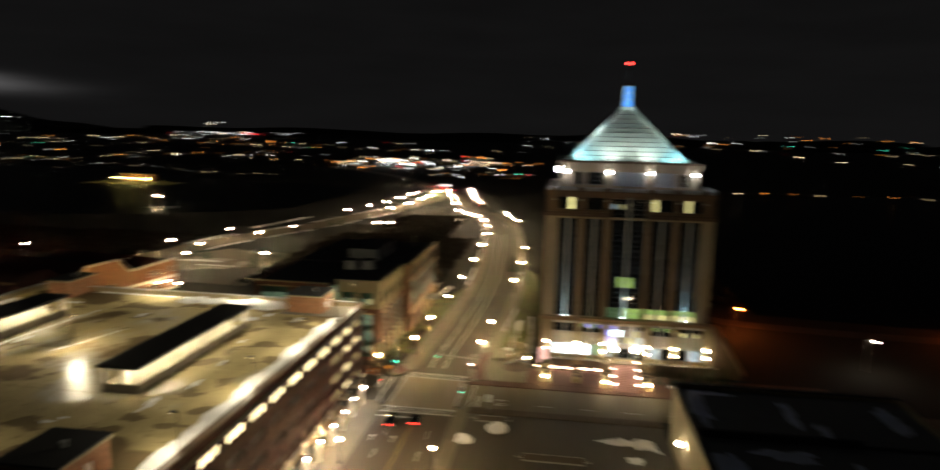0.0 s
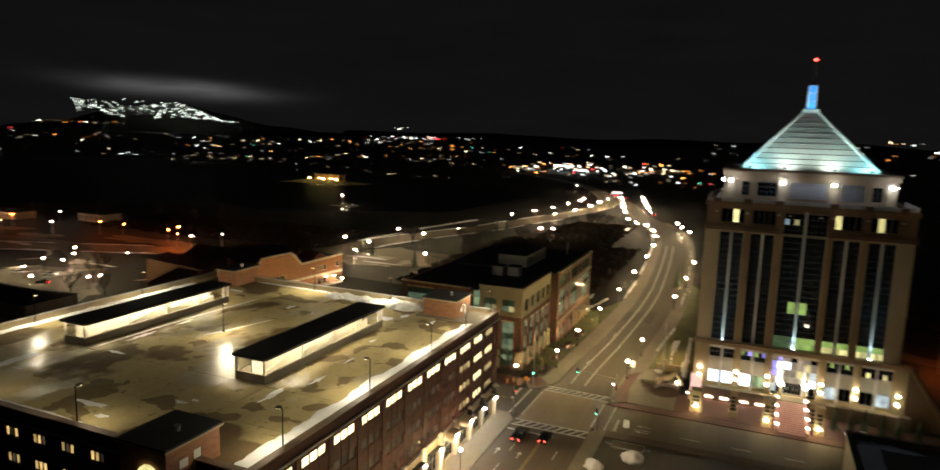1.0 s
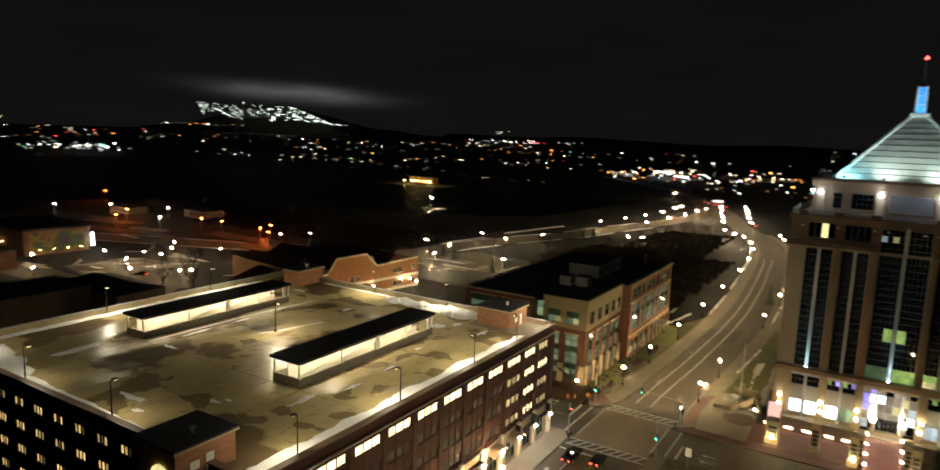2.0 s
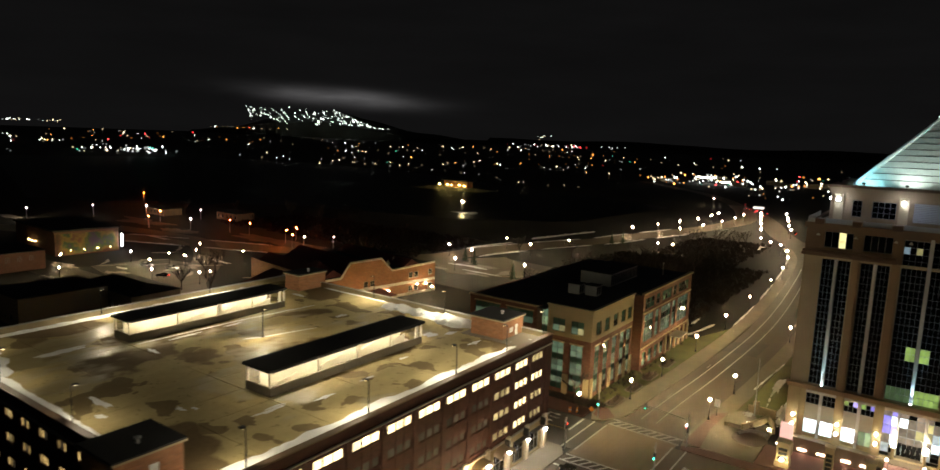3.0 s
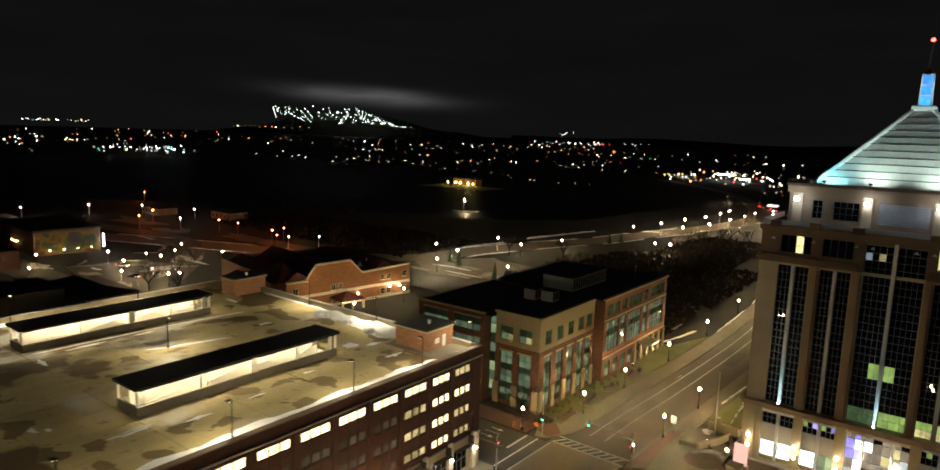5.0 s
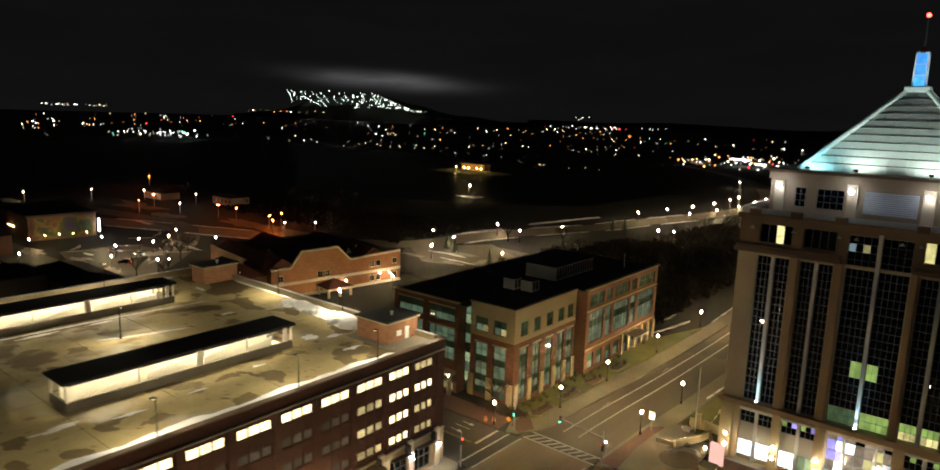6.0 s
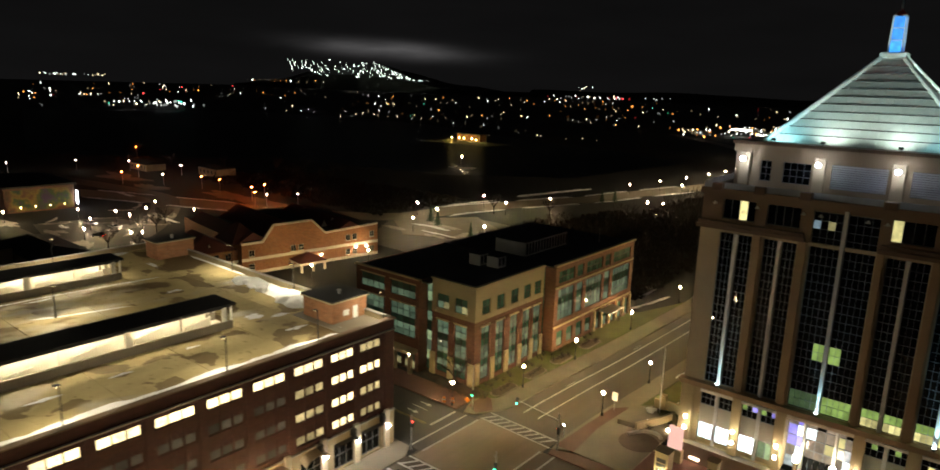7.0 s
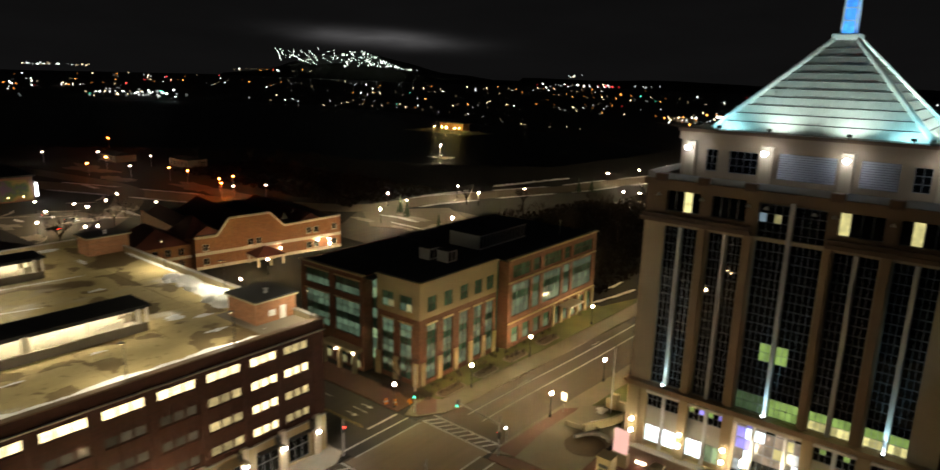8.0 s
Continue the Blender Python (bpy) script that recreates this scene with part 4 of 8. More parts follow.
# the deck in bays, with open joints between them
random.seed(3)
xs = [GX0 + 0.5, -99.9, -92.0, -80.2, -68.5, -62.8, -56.6, GX1 - 0.5]
ys = [GY0 + 0.5, 68, 78.6, 90, 101, 112, 120.5, GY1 - 0.5]
for x0, x1 in zip(xs, xs[1:]):
    for y0, y1 in zip(ys, ys[1:]):
        bm = bmesh.new()
        bx(bm, x0 + 0.04, x1 - 0.04, y0 + 0.04, y1 - 0.04, DECK - 0.4, DECK)
        part("deck_slab", bm, "deck", garage)
bm = bmesh.new()
bx(bm, GX0 + 0.4, GX1 - 0.4, GY0 + 0.4, GY1 - 0.4, DECK - 0.7, DECK - 0.41)
part("deck_frame", bm, "granite_dark", garage)
# raised apron by the far stair house
bm = bmesh.new()
bx(bm, -55.5, GX1 - 0.5, 121.0, GY1 - 0.5, DECK, DECK + 0.12)
part("apron", bm, "pave", garage, "pale raised concrete apron")


def ramp_shelter(x0, x1, y0, y1):
    """The glazed hood over a ramp: low walls, posts, lit inside, black flat roof."""
    zb, zw, zt = DECK, DECK + 1.25, DECK + 3.55
    sh = thing("ramp_shelter", (x0 + x1) / 2, (y0 + y1) / 2, zb, "long concrete ramp shelter, brightly lit, black roof", "shelter", "ramp shelters on the roof deck")
    for name, a in (("side_wall", (x0, x0 + 0.3, y0, y1)), ("side_wall", (x1 - 0.3, x1, y0, y1)), ("end_wall", (x0 + 0.3, x1 - 0.3, y0, y0 + 0.3))):
        bm = bmesh.new()
        bx(bm, *a, zb, zw)
        part(name, bm, "pave", sh)
    bm = bmesh.new()
    bx(bm, x0 + 0.3, x1 - 0.3, y0 + 0.3, y1, zb + 0.004, zb + 0.03)
    part("inner_floor", bm, "cream", sh)
    bm = bmesh.new()
    bx(bm, (x0 + x1) / 2 - 0.12, (x0 + x1) / 2 + 0.12, y0 + 0.3, y1 - 3, zb + 0.03, zt - 0.35)
    part("inner_wall", bm, "cream", sh, "cream inner wall between two ramps")
    for f, wide in ((0, 0.14), (0.27, 0.07), (0.53, 0.45), (0.76, 0.09), (0.965, 0.3), (1, 0.14)):
        y = y0 + 0.15 + (y1 - y0 - 0.3) * f
        for x in (x0 + 0.15, x1 - 0.15):
            bm = bmesh.new()
            bx(bm, x - 0.13, x + 0.13, y - wide, y + wide, zw, zt)
            part("post", bm, "cream", sh)
    bm = bmesh.new()
    bx(bm, x0 + 0.1, x1 - 0.1, y0 + 0.02, y0 + 0.28, zw + 2.0, zt)
    part("lintel", bm, "cream", sh)
    for x in (x0 + 0.15, x1 - 0.15):
        bm = bmesh.new()
        bx(bm, x - 0.1, x + 0.1, y0 + 0.28, y1, zt - 0.3, zt)
        part("beam", bm, "metal", sh)
    bm = bmesh.new()
    bx(bm, x0 - 0.35, x1 + 0.35, y0 - 0.4, y1 + 0.4, zt, zt + 0.42)
    bmesh.ops.bevel(bm, geom=bm.edges[:], offset=0.05, segments=1, affect="EDGES")
    part("roof", bm, "roof", sh, "black flat roof")
    # rails, ramp upstands and parapet blocks seen through the openings
    for k, (f0, f1, hh) in enumerate(((0.06, 0.2, 0.9), (0.33, 0.47, 1.55), (0.58, 0.70, 1.7), (0.8, 0.92, 1.5))):
        ya, yb = y0 + (y1 - y0) * f0, y0 + (y1 - y0) * f1
        bm = bmesh.new()
        xa = (x0 + x1) / 2 + 0.6 + 0.3 * (k % 2)
        v = [bm.verts.new(p) for p in ((xa, ya, zb + 0.03), (xa, yb, zb + 0.03), (xa, yb, zb + hh + 0.5), (xa, ya, zb + hh - 0.2))]
        bm.faces.new(v)
        bm.normal_update()
        bmesh.ops.solidify(bm, geom=bm.faces[:], thickness=0.18)
        part("ramp_upstand", bm, "cream", sh, "sloping concrete upstand beside the ramp")
    for k in range(8):
        y = y0 + 1.2 + (y1 - y0 - 2.4) * k / 7
        bm = bmesh.new()
        bx(bm, x0 + 0.3, x1 - 0.3, y - 0.14, y + 0.14, zt - 0.5, zt - 0.02)
        part("cross_beam", bm, "cream", sh)
    for i in range(9):
        y = y0 + 2.2 + (y1 - y0 - 4) * i / 8
        for x in ((x0 * 0.72 + x1 * 0.28), (x0 * 0.28 + x1 * 0.72)):
            bm = bmesh.new()
            bx(bm, x - 0.09, x + 0.09, y - 1.65, y + 1.65, zt - 0.16, zt - 0.06)
            part("tube_light", bm, "tube", sh)
    return sh


ramp_shelter(-62.4, -57.2, 79.0, 111.6)
ramp_shelter(-98.2, -93.4, 79.1, 111.6)


def stair_house(x0, x1, y0, y1, top, wall_mat, label, door):
    st = thing("stair_house", (x0 + x1) / 2, (y0 + y1) / 2, DECK, label, "building", "stair houses on the roof deck")
    fx = [h for h in ([(door - 0.55, door + 0.55, DECK + 0.02, DECK + 2.2)] if door else [])]
    bm = bmesh.new()
    wall(bm, "x", x1 - 0.3, x1, y0, y1, DECK if y0 > 60 else 12.0, top, fx)
    part("wall", bm, wall_mat, st)
    bm = bmesh.new()
    bx(bm, x0, x1 - 0.3, y0, y0 + 0.3, DECK if y0 > 60 else 0.0, top)
    bx(bm, x0, x0 + 0.3, y0 + 0.3, y1, DECK if y0 > 60 else 12.0, top)
    bx(bm, x0 + 0.3, x1 - 0.3, y1 - 0.3, y1, DECK if y0 > 60 else 12.0, top)
    part("wall", bm, wall_mat, st)
    if door:
        bm = bmesh.new()
        bx(bm, x1 - 0.18, x1 - 0.1, door - 0.55, door + 0.55, DECK + 0.02, DECK + 2.2)
        d = part("door", bm, "white", st, "pale steel door")
        bm = bmesh.new()
        bx(bm, x1 - 0.1, x1 - 0.03, door + 0.35, door + 0.42, DECK + 1.0, DECK + 1.15)
        part("handle", bm, "steel", d)
        bm = bmesh.new()
        bx(bm, x1 + 0.002, x1 + 0.06, door - 2.5, door - 1.4, DECK + 1.0, DECK + 1.9)
        part("notice", bm, "sign_white", st, "small pale notice board")
    bm = bmesh.new()
    bx(bm, x0 - 0.3, x1 + 0.3, y0 - 0.3, y1 + 0.3, top, top + 0.22)
    part("roof", bm, "roof", st, "black flat roof")
    bm = bmesh.new()
    bx(bm, x0 - 0.34, x1 + 0.34, y0 - 0.34, y1 + 0.34, top - 0.22, top - 0.004)
    part("cornice", bm, "stone", st)
    bm = bmesh.new()
    lathe(bm, (x0 + x1) / 2 + 1, (y0 + y1) / 2, [(0.25, top + 0.2), (0.25, top + 0.7), (0.36, top + 0.72), (0.36, top + 0.9)], 8)
    part("vent", bm, "steel", st)
    return st


stair_house(-54.2, -47.2, 122.3, 129.3, 23.9, "brick_orange", "red brick stair house with a black roof and pale door", 127.0)
stair_house(-106.4, -101.6, 122.4, 130.2, 23.9, "brick_orange", "orange brick stair house at the deck corner", 0)
near = stair_house(-54.3, -47.9, 53.0, 60.4, 24.0, "brick_orange", "orange brick corner stair tower with a pale door", 57.2)
bm = bmesh.new()
for k in range(8):
    a0, a1 = math.pi * k / 8, math.pi * (k + 1) / 8
    for r in (1.55,):
        v = [bm.verts.new((-50.2 + r * math.cos(a), 52.9, 20.6 + r * math.sin(a))) for a in (a0, a1)] + [bm.verts.new((-50.2 + r * math.cos(a), 52.75, 20.6 + r * math.sin(a))) for a in (a1, a0)]
        bm.faces.new(v)
v = [bm.verts.new((-50.2 + 1.55 * math.cos(math.pi * k / 8), 52.82, 20.6 + 1.55 * math.sin(math.pi * k / 8))) for k in range(9)]
bm.faces.new(v)
bx(bm, -51.75, -48.65, 52.76, 52.88, 6, 20.6)
part("stair_glass", bm, "warm", near, "arched stair window lit from within")


def deck_pole(x, y, aim_x, aim_y, watts):
    p = thing("deck_light", x, y, DECK, "slim dark light pole with a flat lamp head", "lamp post", "roof deck light poles")
    bm = bmesh.new()
    rod(bm, (x, y, DECK), (x, y, DECK + 5.2), 0.09, 0.06, 8)
    part("pole", bm, "metal", p)
    bm = bmesh.new()
    lathe(bm, x, y, [(0.22, DECK), (0.22, DECK + 0.35), (0.1, DECK + 0.4)], 8)
    part("foot", bm, "pave", p)
    d = Vector((aim_x - x, aim_y - y, 0)).normalized()
    c = Vector((x, y, DECK + 5.22)) + d * 0.55
    bm = bmesh.new()
    rod(bm, (x, y, DECK + 5.15), tuple(c), 0.05, 0.05, 6)
    bx(bm, c.x - 0.28, c.x + 0.28, c.y - 0.28, c.y + 0.28, DECK + 5.16, DECK + 5.3)
    part("head", bm, "metal", p)
    bm = bmesh.new()
    bx(bm, c.x - 0.2, c.x + 0.2, c.y - 0.2, c.y + 0.2, DECK + 5.10, DECK + 5.155)
    part("lens", bm, "deck_lens", p)
    # two tilted beams, thrown along the parapet to either side
    for s in (-1, 1):
        lamp("SPOT", "deck_spot", (c.x, c.y, DECK + 5.05), (c.x + d.x * 3.2 - d.y * 6.5 * s, c.y + d.y * 3.2 + d.x * 6.5 * s, DECK), watts, (1.0, 0.88, 0.61), 0.2, 128, 0.8)


for x, y, ax, ay, watts in ((-67.6, 58.2, -67.6, 70, 1000), (-88.1, 58.2, -88, 70, 900), (-106, 58.2, -106, 70, 1300), (-42.2, 64, -50, 64, 1800), (-42.2, 82.5, -50, 82.5, 2600), (-42.2, 101.4, -50, 101.4, 2600), (-42.2, 115.6, -50, 115.6, 2600), (-42.3, 128.4, -48, 120, 2600),
                            (-80.0, 95.6, -70, 95.6, 3700), (-112.4, 84, -105, 84, 2700), (-112.4, 107, -105, 107, 2700), (-84.6, 128.6, -84.6, 120, 3300), (-65.2, 128.6, -65.2, 120, 3400)):
    deck_pole(x, y, ax, ay, watts)

# snow left on the deck
for label, path, wd, hg, sd in (("melting snow bank along the street parapet", [(-43.9, 58), (-43.6, 95), (-43.3, 121.5)], (5.0, 3.9), (0.6, 0.5), 1),
                                ("snow bank along the south parapet", [(-56, 58.6), (-92, 58.9)], (1.2, 3.6), (0.3, 0.6), 2),
                                ("snow ridge along the back parapet", [(-112.0, 62), (-111.8, 121)], (2.2, 2.8), (0.4, 0.5), 3),
                                ("large ploughed snow pile by the far parapet", [(-79, 127.6), (-70, 126.6), (-60.5, 126.4), (-56.2, 125.4)], (3.2, 7.0), (0.7, 1.6), 4),
                                ("snow ridge along the far parapet", [(-100.5, 128.7), (-80, 128.6)], (0.8, 1.0), (0.2, 0.3), 5),
                                ("thin snow line beside the ramp shelter", [(-91.9, 79), (-91.6, 100), (-90.0, 117)], (0.7, 0.5), (0.14, 0.1), 6),
                                ("thin snow line in the middle of the deck", [(-81.5, 92.5), (-80.0, 96), (-77.5, 106)], (0.9, 0.5), (0.12, 0.08), 8),
                                ("snow patch on the pale apron", [(-46, 121.5), (-43.2, 127.2)], (1.6, 1.2), (0.25, 0.25), 9),
                                ("ploughed snow at the south-west corner", [(-91, 60), (-110, 61.5)], (5.0, 7.5), (0.9, 1.0), 10)):
    bm = bmesh.new()
    lump_strip(bm, path, wd, hg, DECK, sd, 0.9, 1.0 if sd in (1, 2, 10) else 0.5)
    solid("snow_bank", bm, "snow", label, "snow", "stuff", "", True)
random.seed(11)
# ploughed chunks heaped on the far pile
for k in range(16):
    x = random.uniform(-80, -57)
    y = 127.0 - (x + 80) * 0.12 + random.uniform(-1.6, 1.2)
    bm = bmesh.new()
    snow_lump(bm, x, y, DECK, random.uniform(0.7, 1.7), random.uniform(0.5, 1.5) * (0.6 + 0.5 * (x + 80) / 23), k)
    solid("snow_chunk", bm, "snow", "ploughed snow chunk in the far pile", "snow", "stuff", "", True)
for x, y, rx, ry, s in ((-72.5, 63.8, 4.2, 0.8, 1), (-68.2, 61.8, 1.4, 0.7, 2), (-62.8, 69.3, 1.3, 0.6, 3), (-61.6, 70.6, 0.8, 0.5, 4), (-53.8, 76.2, 0.6, 3.4, 5), (-96.5, 69.5, 1.4, 4.5, 6), (-99, 120, 3.0, 0.9, 7), (-52.4, 93, 0.4, 2.2, 8), (-59.5, 116.5, 1.8, 3.0, 9), (-90.2, 87.6, 0.9, 4.2, 10), (-87.0, 79.4, 2.4, 0.8, 11), (-97.4, 71.5, 0.7, 3.0, 12), (-90.2, 96.8, 0.6, 3.2, 13), (-54.4, 77.4, 0.5, 2.6, 14), (-54.4, 103.4, 0.6, 1.6, 15), (-80.2, 114.6, 0.9, 1.8, 16), (-51.8, 84.0, 0.8, 2.2, 17), (-57.0, 119.6, 0.8, 2.4, 18), (-50.4, 118.2, 0.9, 2.4, 19)):
    bm = bmesh.new()
    patch(bm, x, y, rx, ry, DECK, 0.05, s)
    solid("snow_patch", bm, "snow", "thin melting snow patch on wet concrete", "snow", "stuff", "", True)

# ---- the office tower ----
TX0, TX1, TY0, TY1 = -5.2, 33.3, 158.4, 196.8
TC, TCY, TER = 13.8, 177.6, 3.0
tower = thing("office_tower", TC, TCY, 0, "brown granite office tower with a lit pale pyramid roof", "building")
# bays on the front: centre and half width
TB = [(0.1, 2.3), (6.2, 2.2), (14.0, 3.95), (21.65, 2.4), (27.9, 2.35)]
# bays and piers of the base, which stands a little wider
BB = [(0.3, 2.5), (6.55, 2.5), (14.7, 4.45), (22.9, 2.5), (29.6, 2.7)]
BP = [-3.9, 3.45, 9.65, 19.8, 26.05, 33.4]
BC = 14.7
Z1, Z2, Z3, Z4 = 13.2, 37.4, 38.5, 43.4
# base storey
bh = [(c - h, c + h, TER + 0.1, 12.1) for c, h in BB]
bm = bmesh.new()
wall(bm, "y", TY0 - 0.5, TY0 + 0.2, TX0 - 0.1, 34.9, 0, Z1 - 0.9, bh)
part("base_wall", bm, "stone", tower, "tan stone base wall")
bm = bmesh.new()
bx(bm, TX0 - 0.5, 35.3, TY0 - 1.2, TY0 + 0.2, Z1 - 0.5, Z1)
bx(bm, TX0 - 0.3, 35.1, TY0 - 0.9, TY0 + 0.2, Z1 - 0.9, Z1 - 0.5)
part("ledge", bm, "granite_pier", tower, "heavy granite ledge over the base")
# the shaft: front wall with five tall slots
sh = [(c - h, c + h, Z1 + 0.1, Z2 - 0.5) for c, h in TB]
bm = bmesh.new()
wall(bm, "y", TY0, TY0 + 0.7, TX0, TX1, Z1, Z2, sh)
part("wall", bm, "granite_pale", tower)
for a in ((TX0, TX0 + 0.7, TY0 + 0.7, TY1), (TX1 - 0.7, TX1, TY0 + 0.7, TY1), (TX0 + 0.7, TX1 - 0.7, TY1 - 0.7, TY1)):
    bm = bmesh.new()
    bx(bm, *a, 0, Z4)
    part("wall", bm, "granite", tower)
# rounded piers between the slots
edges = [TB[i][0] + TB[i][1] for i in range(4)]
nexts = [TB[i + 1][0] - TB[i + 1][1] for i in range(4)]
for e0, e1 in zip(edges, nexts):
    bm = bmesh.new()
    bx(bm, e0 + 0.18, e1 - 0.18, TY0 - 0.55, TY0 - 0.003, Z1, Z2)
    bmesh.ops.bevel(bm, geom=[e for e in bm.edges if abs(e.verts[0].co.z - e.verts[1].co.z) > 1], offset=0.18, segments=2, affect="EDGES")
    part("pier", bm, "granite_pier", tower, "rust granite pier between window slots")
for x in BP:
    bm = bmesh.new()
    bx(bm, x - 0.75, x + 0.75, TY0 - 0.95, TY0 - 0.503, TER, Z1 - 0.9)
    bmesh.ops.bevel(bm, geom=[e for e in bm.edges if abs(e.verts[0].co.z - e.verts[1].co.z) > 1], offset=0.12, segments=2, affect="EDGES")
    part("base_pier", bm, "stone", tower, "tan stone base pier")
# glazing: slots of panes with a pale column up the middle
random.seed(21)
UP_COLOR = (0.55, 0.95, 1.0)
for b, (c, h) in enumerate(TB):
    for side in (-1, 1):
        w = h - 0.28
        u = c + side * (0.28 + w / 2)
        cols = 5 if b == 2 else 3
        rows = 19
        panes = []
        for i in range(cols):
            for j in range(rows):
                m = "glass"
                if j == 0 and b >= 2:
                    m = "warm" if b >= 3 else "green_dim" if side < 0 else "green"
                elif j == 1 and b == 2:
                    m = "green_dim" if side < 0 else "green"
                elif j == 1 and b >= 3:
                    m = "green"
                elif b == 2 and j in (6, 7) and ((side < 0 and i >= 3) or (side > 0 and i < 2)):
                    m = "green"
                panes.append(m)
        window(tower, "-y", u, Z1 + 0.1, w, Z2 - 0.6 - Z1, cols, rows, panes, 0.14, 0.045, TY0 + 0.35, "mullion_blue", "tall dark curtain-wall slot")
    bm = bmesh.new()
    bx(bm, c - 0.27, c + 0.27, TY0 - 0.25, TY0 + 0.45, Z1, Z2 - 0.45)
    bmesh.ops.bevel(bm, geom=[e for e in bm.edges if abs(e.verts[0].co.z - e.verts[1].co.z) > 1], offset=0.08, segments=2, affect="EDGES")
    part("column", bm, "column", tower, "pale metal column up a window slot")
    if b in (0, 2, 4):
        bm = bmesh.new()
        lathe(bm, c, TY0 - 0.72, [(0.22, Z1), (0.26, Z1 + 0.28), (0.2, Z1 + 0.32)], 10)
        f = part("uplight", bm, "metal", tower, "small uplight at a column foot")
        bm = bmesh.new()
        lathe(bm, c, TY0 - 0.72, [(0.18, Z1 + 0.325), (0.15, Z1 + 0.40)], 10)
        part("lens", bm, "up_lens", f)
        lamp("SPOT", "uplight_beam", (c, TY0 - 0.72, Z1 + 0.45), (c, TY0 - 0.2, Z1 + 12), 2600, UP_COLOR, 0.12, 40, 0.8)
# upper cornice and top storey
bm = bmesh.new()
for x0, x1 in ((TX0 - 0.5, 9.4), (18.2, TX1 + 0.5)):
    bm = bmesh.new()
    bx(bm, x0, x1, TY0 - 0.75, TY0 + 0.7, Z2, Z2 + 0.55)
    bx(bm, x0 + 0.2, x1 - 0.2, TY0 - 0.5, TY0 + 0.7, Z2 + 0.55, Z3)
    part("cornice", bm, "granite_dark", tower, "dark granite cornice")
th = [(c - h, c + h, Z3 + 0.5, 41.9) for c, h in TB if abs(c - TC) > 2] + [(14.0 - 3.95, 14.0 + 3.95, Z2, 41.9)]
bm = bmesh.new()
wall(bm, "y", TY0, TY0 + 0.7, TX0, TX1, Z2, Z4, th)
part("wall", bm, "granite_attic", tower)
tops = [["glass", "glass", "warm", "glass"], ["glass", "glass", "glass", "glass"], None, ["warm", "glass", "glass", "glass"], ["glass", "warm", "glass", "glass"]]
for b, (c, h) in enumerate(TB):
    if b == 2:
        for side in (-1, 1):
            window(tower, "-y", c + side * (0.28 + (h - 0.28) / 2), Z2 - 0.4, h - 0.28, 4.7, 4, 4, ["glass", "glass", "cool_dim" if side < 0 else "glass"] + ["glass"] * 7 + ["warmdim" if side < 0 else "glass"] + ["glass"] * 5, 0.14, 0.05, TY0 + 0.35, "mullion_blue")
        bm = bmesh.new()
        bx(bm, c - 0.27, c + 0.27, TY0 - 0.25, TY0 + 0.45, Z2 - 0.45, 42.2)
        part("column", bm, "column", tower)
    else:
        window(tower, "-y", c, Z3 + 0.5, 2 * h, 2.9, 4, 1, tops[b], 0.14, 0.075, TY0 + 0.35)
bm = bmesh.new()
bx(bm, TX0 - 0.35, TX1 + 0.35, TY0 - 0.4, TY0 + 0.7, Z4 - 0.9, Z4)
bx(bm, TX0 - 0.35, TX0 + 0.7, TY0 + 0.7, TY1, Z4 - 0.9, Z4)
bx(bm, TX1 - 0.7, TX1 + 0.35, TY0 + 0.7, TY1, Z4 - 0.9, Z4)
part("parapet", bm, "granite_attic", tower)
for x in (-3.2, 2.75, 8.8, 18.8, 24.85, 30.8):
    bm = bmesh.new()
    bx(bm, x - 0.75, x + 0.75, TY0 - 0.6, TY0 + 0.5, Z4 - 0.3, Z4 + 0.75)
    bmesh.ops.bevel(bm, geom=bm.edges[:], offset=0.06, segments=1, affect="EDGES")
    part("parapet_block", bm, "granite_dark", tower, "dark granite parapet block")
    bm = bmesh.new()
    lathe(bm, x, TY0 - 0.55, [(0.08, 41.5), (0.30, 41.2), (0.34, 41.12)][::-1], 10)
    part("cone_lamp", bm, "white", tower, "unlit white cone lamp")
for x in (11.0, 16.6):
    bm = bmesh.new()
    lathe(bm, x, TY0 - 0.55, [(0.34, 41.12), (0.30, 41.2), (0.08, 41.5)], 10)
    part("cone_lamp", bm, "white", tower)
# glass balustrade between the blocks
for x0, x1 in ((-5.2, -4.1), (-2.3, 1.9), (3.6, 7.9), (9.7, 17.9), (19.7, 24.0), (25.7, 29.9), (31.7, 32.7)):
    bm = bmesh.new()
    bx(bm, x0, x1, TY0 - 0.05, TY0 + 0.02, Z4, Z4 + 0.8)
    g = part("balustrade", bm, "balus", tower, "pale translucent balustrade panel")
    bm = bmesh.new()
    rod(bm, (x0, TY0 - 0.02, Z4 + 0.84), (x1, TY0 - 0.02, Z4 + 0.84), 0.04)
    part("rail", bm, "steel", g)
for y0 in (159.4, 163.0, 166.6, 170.2):
    for x in (TX0 - 0.1, TX1 + 0.1):
        bm = bmesh.new()
        bx(bm, x - 0.035, x + 0.035, y0, y0 + 3.4, Z4, Z4 + 0.9)
        part("balustrade", bm, "balus", tower)
bm = bmesh.new()
bx(bm, TX0 + 0.7, TX1 - 0.7, TY0 + 0.7, TY1 - 0.7, Z4 - 1.0, Z4 - 0.55)
part("terrace", bm, "pave", tower)
